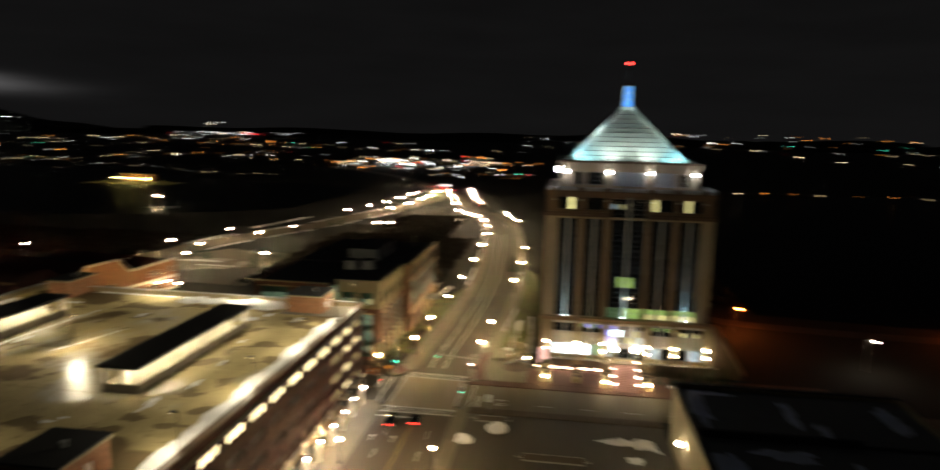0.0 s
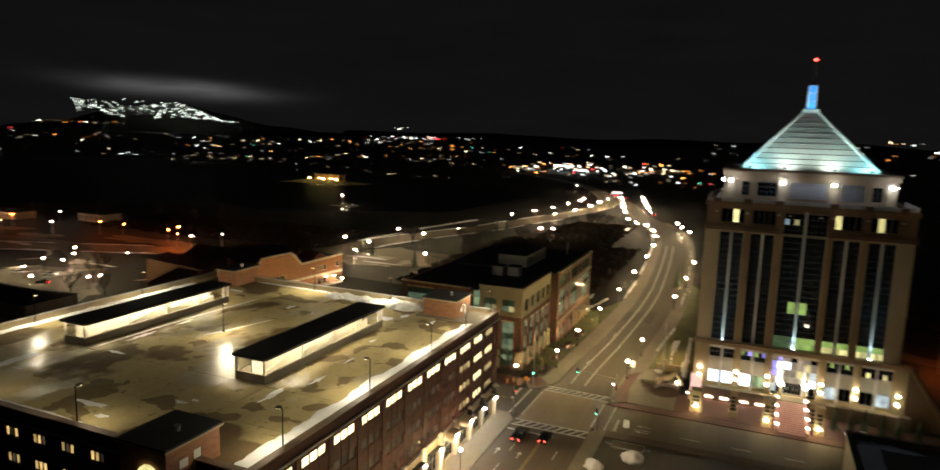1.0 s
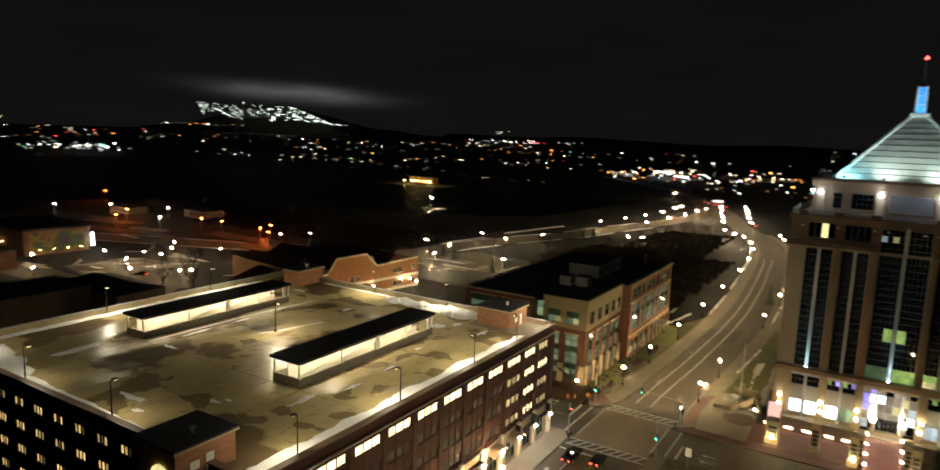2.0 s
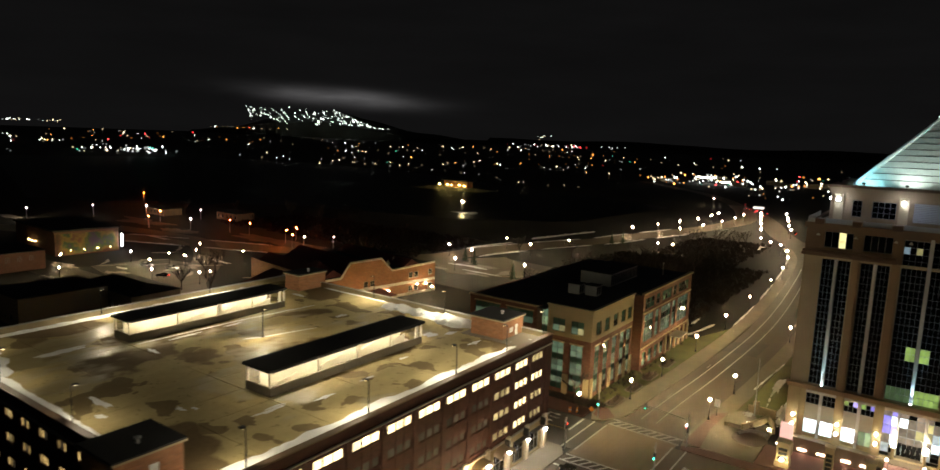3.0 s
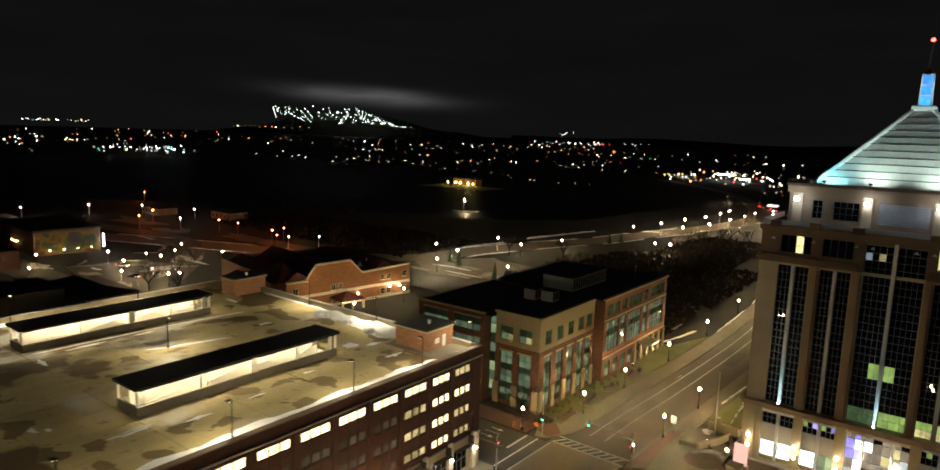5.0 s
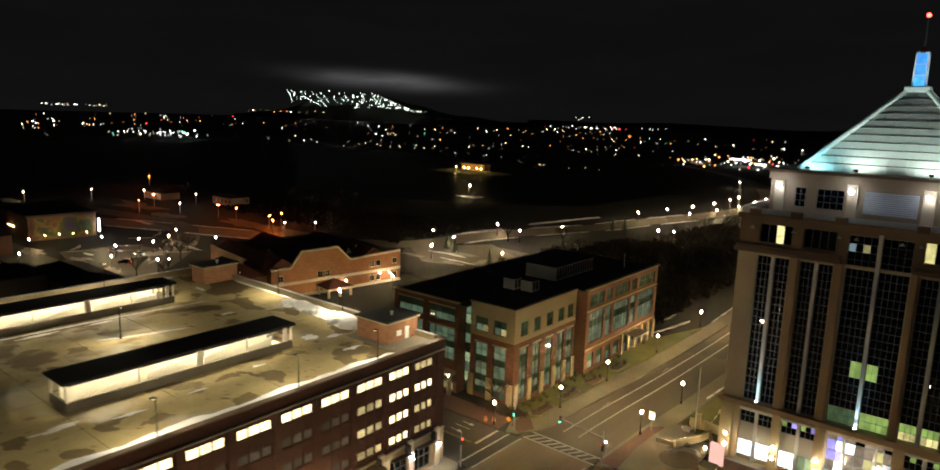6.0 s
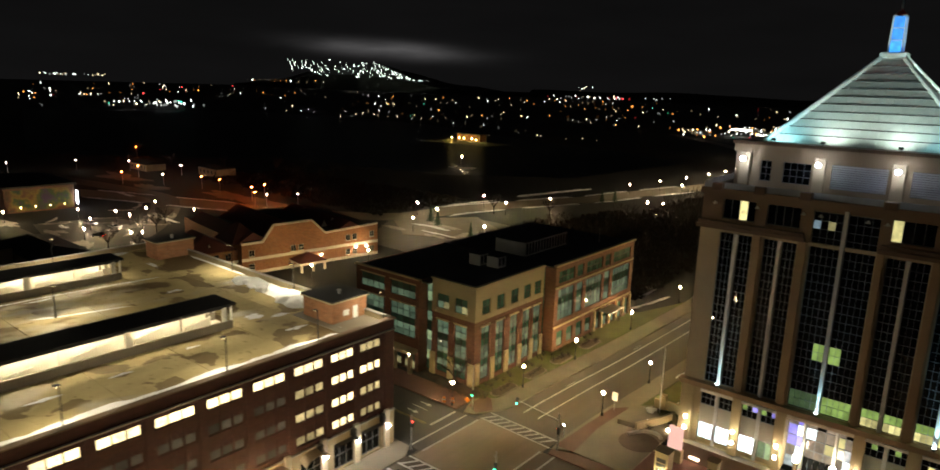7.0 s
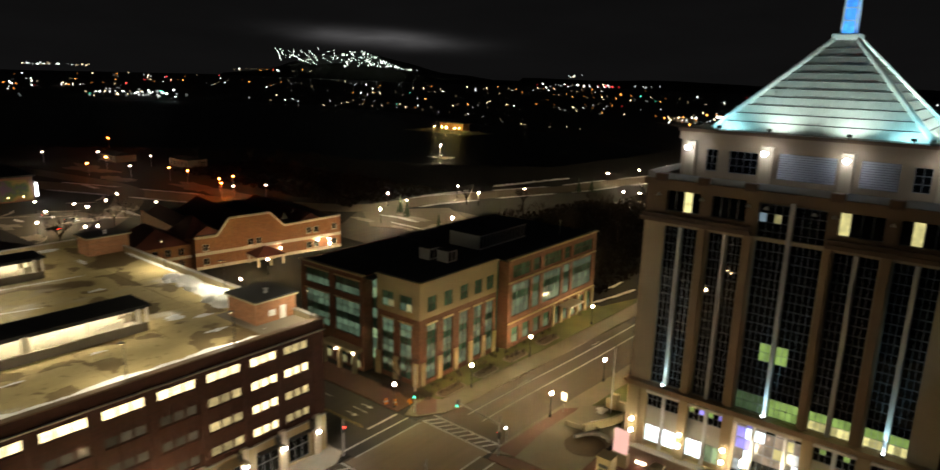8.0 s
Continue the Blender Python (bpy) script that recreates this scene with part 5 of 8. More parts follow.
# set-back top storey
UX0, UX1, UY0, UY1, UZ = -2.4, 30.0, 162.4, 193.0, 49.8
uh = [(1.2, 2.7, 44.6, 47.6), (4.3, 8.0, 44.6, 47.6), (10.6, 17.4, 44.4, 47.8), (20.1, 24.2, 44.4, 47.8), (25.6, 27.4, 44.6, 47.6)]
bm = bmesh.new()
wall(bm, "y", UY0, UY0 + 0.5, UX0, UX1, Z4 - 0.6, UZ, uh)
part("penthouse_wall", bm, "granite", tower)
for a in ((UX0, UX0 + 0.5, UY0 + 0.5, UY1), (UX1 - 0.5, UX1, UY0 + 0.5, UY1), (UX0 + 0.5, UX1 - 0.5, UY1 - 0.5, UY1)):
    bm = bmesh.new()
    bx(bm, *a, Z4 - 0.6, UZ)
    part("penthouse_wall", bm, "granite", tower)
window(tower, "-y", 1.95, 44.6, 1.5, 3.0, 2, 3, "glass", 0.14, 0.07, UY0 + 0.25)
window(tower, "-y", 6.15, 44.6, 3.7, 3.0, 4, 3, "glass", 0.14, 0.07, UY0 + 0.25)
window(tower, "-y", 26.5, 44.6, 1.8, 3.0, 2, 3, "glass", 0.14, 0.07, UY0 + 0.25)
for x0, x1 in ((10.6, 17.4), (20.1, 24.2)):
    bm = bmesh.new()
    bx(bm, x0, x1, UY0 + 0.38, UY0 + 0.48, 44.4, 47.8)
    lv = part("louvre", bm, "mullion", tower, "grey louvred plant-room panel")
    for k in range(11):
        bm = bmesh.new()
        z = 44.5 + k * 0.30
        v = [bm.verts.new(p) for p in ((x0, UY0 + 0.36, z + 0.20), (x1, UY0 + 0.36, z + 0.20), (x1, UY0 + 0.14, z), (x0, UY0 + 0.14, z))]
        bm.faces.new(v)
        bm.normal_update()
        bmesh.ops.solidify(bm, geom=bm.faces[:], thickness=0.02)
        part("slat", bm, "louvre_slat", lv)
for x in (-1.0, 9.1, 18.6, 28.8):
    bm = bmesh.new()
    bx(bm, x - 0.75, x + 0.75, UY0 - 0.45, UY0 - 0.003, Z4 - 0.5, 48.6)
    bmesh.ops.bevel(bm, geom=bm.edges[:], offset=0.06, segments=1, affect="EDGES")
    part("penthouse_pier", bm, "granite_pale", tower, "pale granite pier behind a flood lamp")
    bm = bmesh.new()
    bx(bm, x - 0.25, x + 0.25, UY0 - 1.1, UY0 - 0.45, 47.5, 47.9)
    f = part("flood_lamp", bm, "metal", tower, "white flood lamp on a pier")
    bm = bmesh.new()
    bmesh.ops.create_icosphere(bm, subdivisions=2, radius=0.36, matrix=Matrix.Translation((x, UY0 - 1.35, 47.7)))
    part("lens", bm, "flood", f, "dazzling white lamp lens", smooth=True)
for y in (166, 176, 186):
    for x in (UX0 - 0.35, UX1 + 0.35):
        bm = bmesh.new()
        bmesh.ops.create_icosphere(bm, subdivisions=2, radius=0.3, matrix=Matrix.Translation((x, y, 47.5)))
        part("flood_lamp", bm, "flood", tower)
bm = bmesh.new()
bx(bm, UX0 - 0.5, UX1 + 0.5, UY0 - 0.6, UY1 + 0.5, UZ, UZ + 0.45)
part("roof_slab", bm, "granite_dark", tower)
bm = bmesh.new()
bx(bm, UX0 - 0.3, UX1 + 0.3, UY0 - 0.35, UY0 - 0.003, 48.7, UZ - 0.004)
part("frieze", bm, "granite", tower)
# the pyramid: courses of sheet metal, ribs and hips
PB, PT, PZ0, PZ1 = 12.9, 1.5, UZ + 0.5, 62.6
NC = 11
for k in range(NC):
    f0, f1 = k / NC, (k + 1) / NC
    r0, r1 = PB + (PT - PB) * f0, PB + (PT - PB) * f1
    z0, z1 = PZ0 + (PZ1 - PZ0) * f0, PZ0 + (PZ1 - PZ0) * f1
    bm = bmesh.new()
    lo = [bm.verts.new((TC + sx * (r0 + 0.10), TCY + sy * (r0 + 0.10), z0 - 0.02)) for sx, sy in ((-1, -1), (1, -1), (1, 1), (-1, 1))]
    hi = [bm.verts.new((TC + sx * (r1 - 0.02), TCY + sy * (r1 - 0.02), z1)) for sx, sy in ((-1, -1), (1, -1), (1, 1), (-1, 1))]
    for i in range(4):
        j = (i + 1) % 4
        bm.faces.new((lo[i], lo[j], hi[j], hi[i]))
    bm.faces.new(lo[::-1])
    bm.faces.new(hi)
    course = part("roof_course", bm, "copper", tower, "pale standing-seam metal roof course" if k == 0 else "")
    # standing seams on the street front
    n_seams = max(2, int(2 * r0 / 1.15))
    for i in range(1, n_seams):
        s0 = -r0 + 2 * r0 * i / n_seams
        if abs(s0) < r1 - 0.1:
            bm = bmesh.new()
            rod(bm, (TC + s0, TCY - r0 - 0.10, z0 + 0.05), (TC + s0, TCY - r1 + 0.02, z1), 0.04, 0.04, 4)
            part("seam", bm, "copper", course)
    for face in range(4):
        rot = Matrix.Rotation(face * math.pi / 2, 3, "Z")
        p, q = rot @ Vector((-r1 + 0.25, -r1 - 0.06, z1)), rot @ Vector((r1 - 0.25, -r1 - 0.06, z1))
        bm = bmesh.new()
        rod(bm, (TC + p.x, TCY + p.y, z1 + 0.02), (TC + q.x, TCY + q.y, z1 + 0.02), 0.075, 0.075, 6)
        part("snow_rail", bm, "metal", course, "thin dark snow rail")
for sx, sy in ((-1, -1), (1, -1), (1, 1), (-1, 1)):
    bm = bmesh.new()
    rod(bm, (TC + sx * PB, TCY + sy * PB, PZ0 + 0.05), (TC + sx * PT, TCY + sy * PT, PZ1 + 0.1), 0.42, 0.34, 8)
    part("hip", bm, "copper_ridge", tower, "broad pale metal hip ridge")
# lantern and mast
bm = bmesh.new()
bx(bm, TC - 1.75, TC + 1.75, TCY - 1.75, TCY + 1.75, PZ1, PZ1 + 0.9)
bmesh.ops.bevel(bm, geom=bm.edges[:], offset=0.15, segments=1, affect="EDGES")
lantern = part("lantern", bm, "copper_ridge", tower, "square roof lantern glowing blue")
for sx, sy in ((-1, -1), (1, -1), (1, 1), (-1, 1)):
    bm = bmesh.new()
    rod(bm, (TC + sx * 0.86, TCY + sy * 0.86, PZ1 + 0.9), (TC + sx * 0.78, TCY + sy * 0.78, 68.6), 0.14, 0.11, 6)
    part("lantern_post", bm, "column", lantern)
for k in range(3):
    z0 = PZ1 + 1.0 + k * 1.7
    bm = bmesh.new()
    bx(bm, TC - 0.74, TC + 0.74, TCY - 0.74, TCY + 0.74, z0, z0 + 1.55)
    part("lantern_glass", bm, "blue", lantern, "glowing blue glass panel")
    bm = bmesh.new()
    bx(bm, TC - 0.86, TC + 0.86, TCY - 0.86, TCY + 0.86, z0 + 1.56, z0 + 1.69)
    part("lantern_band", bm, "copper_ridge", lantern)
bm = bmesh.new()
lathe(bm, TC, TCY, [(1.0, 68.55), (1.0, 68.8), (0.35, 69.3), (0.14, 69.5), (0.10, 74.0)], 8)
mast = part("mast", bm, "metal", tower, "slim dark aerial mast")
bm = bmesh.new()
bmesh.ops.create_icosphere(bm, subdivisions=2, radius=0.34, matrix=Matrix.Translation((TC, TCY, 74.25)))
part("beacon", bm, "red", mast, "red aircraft beacon", smooth=True)
# floods that wash the pyramid
for face in range(4):
    for s, kind in ((-11.2, "c"), (-4.6, "w"), (4.6, "w"), (11.2, "c")):
        rot = Matrix.Rotation(face * math.pi / 2, 3, "Z")
        p = rot @ Vector((s, -PB - (3.0 if kind == "w" else 2.5), 0))
        t = rot @ Vector((s * (0.6 if kind == "w" else 0.86), -PB + (7.0 if kind == "w" else 2.4), 0))
        x, y = TC + p.x, TCY + p.y
        bm = bmesh.new()
        bx(bm, x - 0.28, x + 0.28, y - 0.22, y + 0.22, PZ0 + 0.25, PZ0 + 0.6)
        rod(bm, (x, y, PZ0 - 0.05), (x, y, PZ0 + 0.25), 0.06)
        part("roof_flood", bm, "metal", tower, "small roof floodlight")
        lamp("SPOT", "roof_wash", (x, y, PZ0 + 0.75), (TC + t.x, TCY + t.y, PZ0 + (9.5 if kind == "w" else 2.2)), 5600 if kind == "w" else 2700, (0.86, 1.0, 0.88) if kind == "w" else (0.42, 0.93, 1.0), 0.2, 130 if kind == "w" else 125, 1.0)
# base storey glazing and its lamps
LOW = {0: ("cool", "cool"), 1: ("cool", "lit_teal"), 3: ("faintcool", "glass"), 4: ("glass", "faintcool")}
HIGH = {0: ["glass"], 1: ["glass", "green", "glass", "glass", "glass", "violet"], 3: ["glass", "glass", "glass", "green"], 4: ["glass", "glass", "warm", "glass", "glass"]}
for b, (c, h) in enumerate(BB):
    if b == 2:
        continue
    bm = bmesh.new()
    bx(bm, c - h, c + h, TY0 - 0.9, TY0 - 0.1, 11.75, 12.15)
    part("header", bm, "white", tower, "white window header")
    for side in (-1, 1):
        w = h - 0.25
        u = c + side * (0.25 + w / 2)
        window(tower, "-y", u, TER + 0.8, w, 2.7, 2, 1, LOW[b][0] if side < 0 else LOW[b][1], 0.14, 0.08, TY0 - 0.15)
        bm = bmesh.new()
        bx(bm, u - w / 2, u + w / 2, TY0 - 0.12, TY0 + 0.1, TER + 3.5, 9.5)
        part("spandrel", bm, "spandrel", tower, "pale spandrel panel")
        bm = bmesh.new()
        bx(bm, u - w / 2, u + w / 2, TY0 - 0.14, TY0 + 0.1, TER + 0.1, TER + 0.8)
        part("apron_panel", bm, "stone", tower)
        window(tower, "-y", u, 9.5, w, 2.25, 3, 2, HIGH[b], 0.14, 0.06, TY0 - 0.15, "mullion_blue")
    bm = bmesh.new()
    bx(bm, c - 0.25, c + 0.25, TY0 - 0.45, TY0 + 0.1, TER, 11.75)
    bmesh.ops.bevel(bm, geom=[e for e in bm.edges if abs(e.verts[0].co.z - e.verts[1].co.z) > 1], offset=0.08, segments=2, affect="EDGES")
    part("column", bm, "column", tower)
# entrance bay, set back
bm = bmesh.new()
bx(bm, BC - 4.45, BC + 4.45, TY0 - 0.62, TY0 + 2.6, 11.6, 12.1)
part("portal_head", bm, "cream", tower, "pale portal soffit")
for x in (BC - 4.75, BC + 4.45):
    bm = bmesh.new()
    bx(bm, x, x + 0.3, TY0 + 0.203, TY0 + 2.6, TER, 12.0)
    part("portal_side", bm, "stone", tower)
lobby = (["faintcool", "lobby", "violet", "violet", "lobby"], ["glass", "cool", "violet", "cool", "violet"], ["faintcool", "lobby", "lobby", "cool", "lobby"], ["glass", "lobby", "lobby", "lobby", "glass"],
         ["glass", "lobby", "warm", "lobby", "lobby"], ["faintcool", "lobby", "warmdim", "warm", "lobby"], ["glass", "cool", "faintcool", "lobby", "glass"])
window(tower, "-y", BC, TER, 8.9, 8.6, 7, 5, [p for col in lobby for p in col], 0.2, 0.09, TY0 + 2.0, "mullion", "glazed lobby wall with violet and white light behind it")
for x in (BC - 2.1, BC + 2.1):
    bm = bmesh.new()
    bx(bm, x - 0.22, x + 0.22, TY0 + 1.3, TY0 + 1.9, TER, 11.6)
    bmesh.ops.bevel(bm, geom=[e for e in bm.edges if abs(e.verts[0].co.z - e.verts[1].co.z) > 1], offset=0.08, segments=2, affect="EDGES")
    part("portal_column", bm, "column", tower, "slim pale portal column")
for k in range(5):
    bm = bmesh.new()
    bx(bm, BC - 1.9 + k * 0.76, BC - 1.2 + k * 0.76, TY0 + 1.80, TY0 + 1.95, TER, TER + 2.3)
    d = part("entrance_door", bm, "glass", tower, "dark glass entrance door")
    bm = bmesh.new()
    bx(bm, BC - 1.32 + k * 0.76, BC - 1.27 + k * 0.76, TY0 + 1.74, TY0 + 1.80, TER + 0.8, TER + 1.5)
    part("handle", bm, "steel", d)
for x in (12.35, 17.1):
    bm = bmesh.new()
    lathe(bm, x, TY0 - 0.6, [(0.1, 5.2), (0.40, 5.35), (0.44, 6.2), (0.1, 6.5)], 10)
    part("entrance_lantern", bm, "lantern_glow", tower, "large glowing entrance lantern")
    bm = bmesh.new()
    rod(bm, (x, TY0 - 0.6, TER), (x, TY0 - 0.6, 5.2), 0.3, 0.24, 8)
    part("lantern_post", bm, "stone", tower)

# twin wall lamps on the base piers
for x in BP:
    for z in (5.3, 7.1):
        bm = bmesh.new()
        bx(bm, x - 0.18, x + 0.18, TY0 - 1.32, TY0 - 0.94, z - 0.25, z + 0.25)
        f = part("wall_lamp", bm, "metal", tower, "twin up-down wall lamp")
        bm = bmesh.new()
        bmesh.ops.create_icosphere(bm, subdivisions=1, radius=0.26, matrix=Matrix.Translation((x, TY0 - 1.4, z)) @ Matrix.Diagonal((1, 1, 1.3, 1)))
        part("lens", bm, "sconce", f, smooth=True)

# flank wall that slopes down from the base to the ground
bm = bmesh.new()
prof = [(34.91, 0.0), (42.6, 0.0), (42.4, 0.9), (35.2, 12.2), (34.91, 12.2)]
lo, hi = [bm.verts.new((x, TY0 + 0.1, z)) for x, z in prof], [bm.verts.new((x, TY0 + 1.3, z)) for x, z in prof]
bm.faces.new(lo)
bm.faces.new(hi[::-1])
for i in range(len(prof)):
    j = (i + 1) % len(prof)
    bm.faces.new((lo[i], hi[i], hi[j], lo[j]))
part("flank_wall", bm, "granite_dark", tower, "brown granite flank wall with a sloping top")
bm = bmesh.new()
rod(bm, (35.2, TY0 + 0.7, 12.3), (42.45, TY0 + 0.7, 0.95), 0.75, 0.75, 4)
part("flank_coping", bm, "granite_pier", tower)

# terrace, steps, pedestals in front of the tower
for x0, x1 in ((-5.6, 11.7), (17.3, 36.0)):
    box_thing("terrace", x0, x1, 156.4, TY0 - 0.5, 0, TER, "pave", "raised concrete entrance terrace", "terrace", "structure")
box_thing("terrace", 11.7, 17.3, 155.6, TY0 + 2.4, 0, TER - 0.005, "pave", "entrance landing at the head of the steps", "terrace", "structure")
pavement([(-7.9, 146.25), (60, 146.25), (60, 156.35), (-7.9, 156.35)], "paver", 0.158, "red paver forecourt below the terrace")
for k in range(16):
    z = 0.16 + (TER - 0.16) * (k + 1) / 17
    box_thing("step", 12.1, 16.9, 144.9 + k * 0.665, 144.9 + (k + 1) * 0.665, 0.1, z, "paver_pink", "pinkish paved entrance step", "step", "structure", "entrance steps")
for x in (11.75, 17.25):
    bm = bmesh.new()
    v = [bm.verts.new(p) for p in ((x - 0.25, 144.9, 0.1), (x + 0.25, 144.9, 0.1), (x + 0.25, 155.55, 0.1), (x - 0.25, 155.55, 0.1), (x - 0.25, 144.9, 0.9), (x + 0.25, 144.9, 0.9), (x + 0.25, 155.55, 3.5), (x - 0.25, 155.55, 3.5))]
    for q in ((0, 3, 2, 1), (4, 5, 6, 7), (0, 1, 5, 4), (1, 2, 6, 5), (2, 3, 7, 6), (3, 0, 4, 7)):
        bm.faces.new([v[i] for i in q])
    bmesh.ops.bevel(bm, geom=bm.edges[:], offset=0.05, segments=1, affect="EDGES")
    solid("stair_cheek", bm, "paver_pink", "sloping pinkish stair cheek wall", "wall", "structure")


def pedestal(x, y, w, h, lit):
    p = thing("pedestal", x, y, 0.15, "tall tan stone forecourt pedestal with dark slotted panels", "pedestal", "forecourt pedestals")
    bm = bmesh.new()
    bx(bm, x - w - 0.15, x + w + 0.15, y - w - 0.15, y + w + 0.15, 0.15, 1.3)
    bmesh.ops.bevel(bm, geom=bm.edges[:], offset=0.06, segments=1, affect="EDGES")
    part("plinth", bm, "stone", p)
    bm = bmesh.new()
    bx(bm, x - w, x + w, y - w, y + w, 1.29, h)
    bmesh.ops.bevel(bm, geom=bm.edges[:], offset=0.06, segments=1, affect="EDGES")
    part("body", bm, "stone", p)
    bm = bmesh.new()
    bx(bm, x - w - 0.12, x + w + 0.12, y - w - 0.12, y + w + 0.12, h, h + 0.2)
    part("cap", bm, "stone", p)
    n = int((h - 1.7) / 0.8)
    for k in range(n):
        z = 1.55 + k * 0.8
        bm = bmesh.new()
        bx(bm, x - w * 0.7, x + w * 0.7, y - w - 0.03, y - w + 0.01, z, z + 0.62)
        part("slot", bm, "metal", p, "dark slot")
        bm = bmesh.new()
        bx(bm, x - w - 0.03, x - w + 0.01, y - w * 0.7, y + w * 0.7, z, z + 0.62)
        part("slot", bm, "metal", p)
    if lit:
        bm = bmesh.new()
        bmesh.ops.create_icosphere(bm, subdivisions=2, radius=0.3, matrix=Matrix.Translation((x, y - w - 0.45, 1.75)))
        part("plinth_lamp", bm, "ped_lamp", p, "round warm lamp", smooth=True)
        bm = bmesh.new()
        rod(bm, (x, y - w - 0.45, 1.46), (x, y - w - 0.02, 1.25), 0.05)
        part("bracket", bm, "metal", p)


for x, y, w, h, lit in ((-3.6, 149.0, 1.05, 4.6, True), (3.6, 149.4, 0.7, 5.6, False), (9.9, 147.4, 0.75, 5.6, True), (10.9, 149.4, 0.55, 5.4, False), (18.1, 149.4, 0.55, 5.4, False), (19.2, 147.4, 0.75, 5.6, True)):
    pedestal(x, y, w, h, lit)
for x in (-5.4, -1.6, 1.6, 5.6, 8.6):
    bm = bmesh.new()
    bx(bm, x - 0.75, x + 0.75, 156.15, 156.42, 0.75, 1.05)
    bmesh.ops.bevel(bm, geom=bm.edges[:], offset=0.04, segments=1, affect="EDGES")
    solid("terrace_lamp", bm, "terr_glow", "low linear lamp on the terrace wall", "lamp", "", "terrace lamps")
for k in range(4):
    for x in (11.75, 17.25):
        st = thing("step_lamp", x, 145.9 + k * 3.0, 0.9 + (1.0 + k * 3.0) * 0.244, "low bollard with a warm pink lamp beside the steps", "lamp", "step lamps")
        bm = bmesh.new()
        zz = 0.9 + (1.0 + k * 3.0) * 0.244
        rod(bm, (x, 145.9 + k * 3.0, zz - 0.3), (x, 145.9 + k * 3.0, zz + 0.25), 0.16, 0.14, 8)
        part("post", bm, "stone", st)
        bm = bmesh.new()
        bmesh.ops.create_icosphere(bm, subdivisions=2, radius=0.26, matrix=Matrix.Translation((x, 145.9 + k * 3.0, zz + 0.45)))
        part("globe", bm, "step_glow", st, smooth=True)

# ---- the corner office building ----
OR = 19.8
office = thing("office_building", -58, 184, 0, "four-storey brick and beige office building with teal glass", "building")
def dark_window(*args, **kw):
    return window(*args, frame_mat="metal", **kw)


# corner block: brick below, beige stucco above
CX0, CX1, CY0, CY1 = -55.0, -44.1, 153.8, 177.2
left_u = [-52.2, -47.6]
front_u = [157.2, 161.9, 166.6, 171.1, 175.0]
lows = [(u - 1.5, u + 1.5, 0.9, 11.7) for u in left_u]
highs = [(u - 1.55, u + 1.55, 14.1, 17.1) for u in left_u]
bm = bmesh.new()
wall(bm, "y", CY0, CY0 + 0.5, CX0, CX1, 0, 13.1, lows)
part("wall", bm, "brick", office)
bm = bmesh.new()
wall(bm, "y", CY0 - 0.03, CY0 + 0.5, CX0 - 0.02, CX1 + 0.03, 13.1, OR, highs)
part("upper_wall", bm, "stucco", office, "beige stucco upper storey")
lows = [(u - 1.35, u + 1.35, 0.9, 11.7) for u in front_u]
highs = [(u - 1.3, u + 1.3, 14.1, 17.1) for u in front_u]
bm = bmesh.new()
wall(bm, "x", CX1 - 0.5, CX1, CY0 + 0.5, CY1, 0, 13.1, lows)
part("wall", bm, "brick", office)
bm = bmesh.new()
wall(bm, "x", CX1 - 0.5, CX1 + 0.03, CY0 + 0.5, CY1, 13.1, OR, highs)
part("upper_wall", bm, "stucco", office)
random.seed(31)


def tall(u, face, w, at):
    panes = ["dimpane", "dimpane", "teal", "dimpane", "dimpane", "teal", "dimpane", "dimpane"]
    if random.random() < 0.4:
        panes[random.choice((0, 3, 6))] = "teal"
    dark_window(office, face, u, 0.9, w, 10.8, 2, 8, panes, 0.14, 0.08, at, label="tall teal-glazed window")


for u in left_u:
    tall(u, "-y", 3.0, CY0 + 0.2)
    dark_window(office, "-y", u, 14.1, 3.1, 3.0, 2, 2, ["dimpane", "teal", "warmdim", "teal"], 0.14, 0.08, CY0 + 0.2)
for u in front_u:
    tall(u, "+x", 2.7, CX1 - 0.2)
    dark_window(office, "+x", u, 14.1, 2.6, 3.0, 2, 2, "teal", 0.14, 0.08, CX1 - 0.2)
# stone pier feet, lintels, cornices
for x in (-54.6, -49.9, -44.75):
    bm = bmesh.new()
    bx(bm, x - 0.7, x + 0.7, CY0 - 0.28, CY0 - 0.003, 0, 4.7)
    bmesh.ops.bevel(bm, geom=bm.edges[:], offset=0.05, segments=1, affect="EDGES")
    part("stone_pier", bm, "stone", office, "tan stone pier foot")
for y in (154.75, 159.55, 164.25, 168.85, 173.05, 176.7):
    bm = bmesh.new()
    bx(bm, CX1 + 0.003, CX1 + 0.3, y - 0.62, y + 0.62, 0, 4.7)
    bmesh.ops.bevel(bm, geom=bm.edges[:], offset=0.05, segments=1, affect="EDGES")
    part("stone_pier", bm, "stone", office)
for u in left_u:
    bm = bmesh.new()
    bx(bm, u - 1.7, u + 1.7, CY0 - 0.1, CY0 - 0.002, 11.7, 12.05)
    part("lintel", bm, "stone", office)
for u in front_u:
    bm = bmesh.new()
    bx(bm, CX1 + 0.002, CX1 + 0.1, u - 1.55, u + 1.55, 11.7, 12.05)
    part("lintel", bm, "stone", office)
bm = bmesh.new()
bx(bm, CX0 - 0.2, CX1 + 0.3, CY0 - 0.3, CY0 + 0.5, OR, OR + 0.35)
part("cornice", bm, "stucco", office)
bm = bmesh.new()
bx(bm, CX1 - 0.5, CX1 + 0.3, CY0 + 0.5, CY1 + 0.1, OR, OR + 0.35)
part("cornice", bm, "stucco", office)
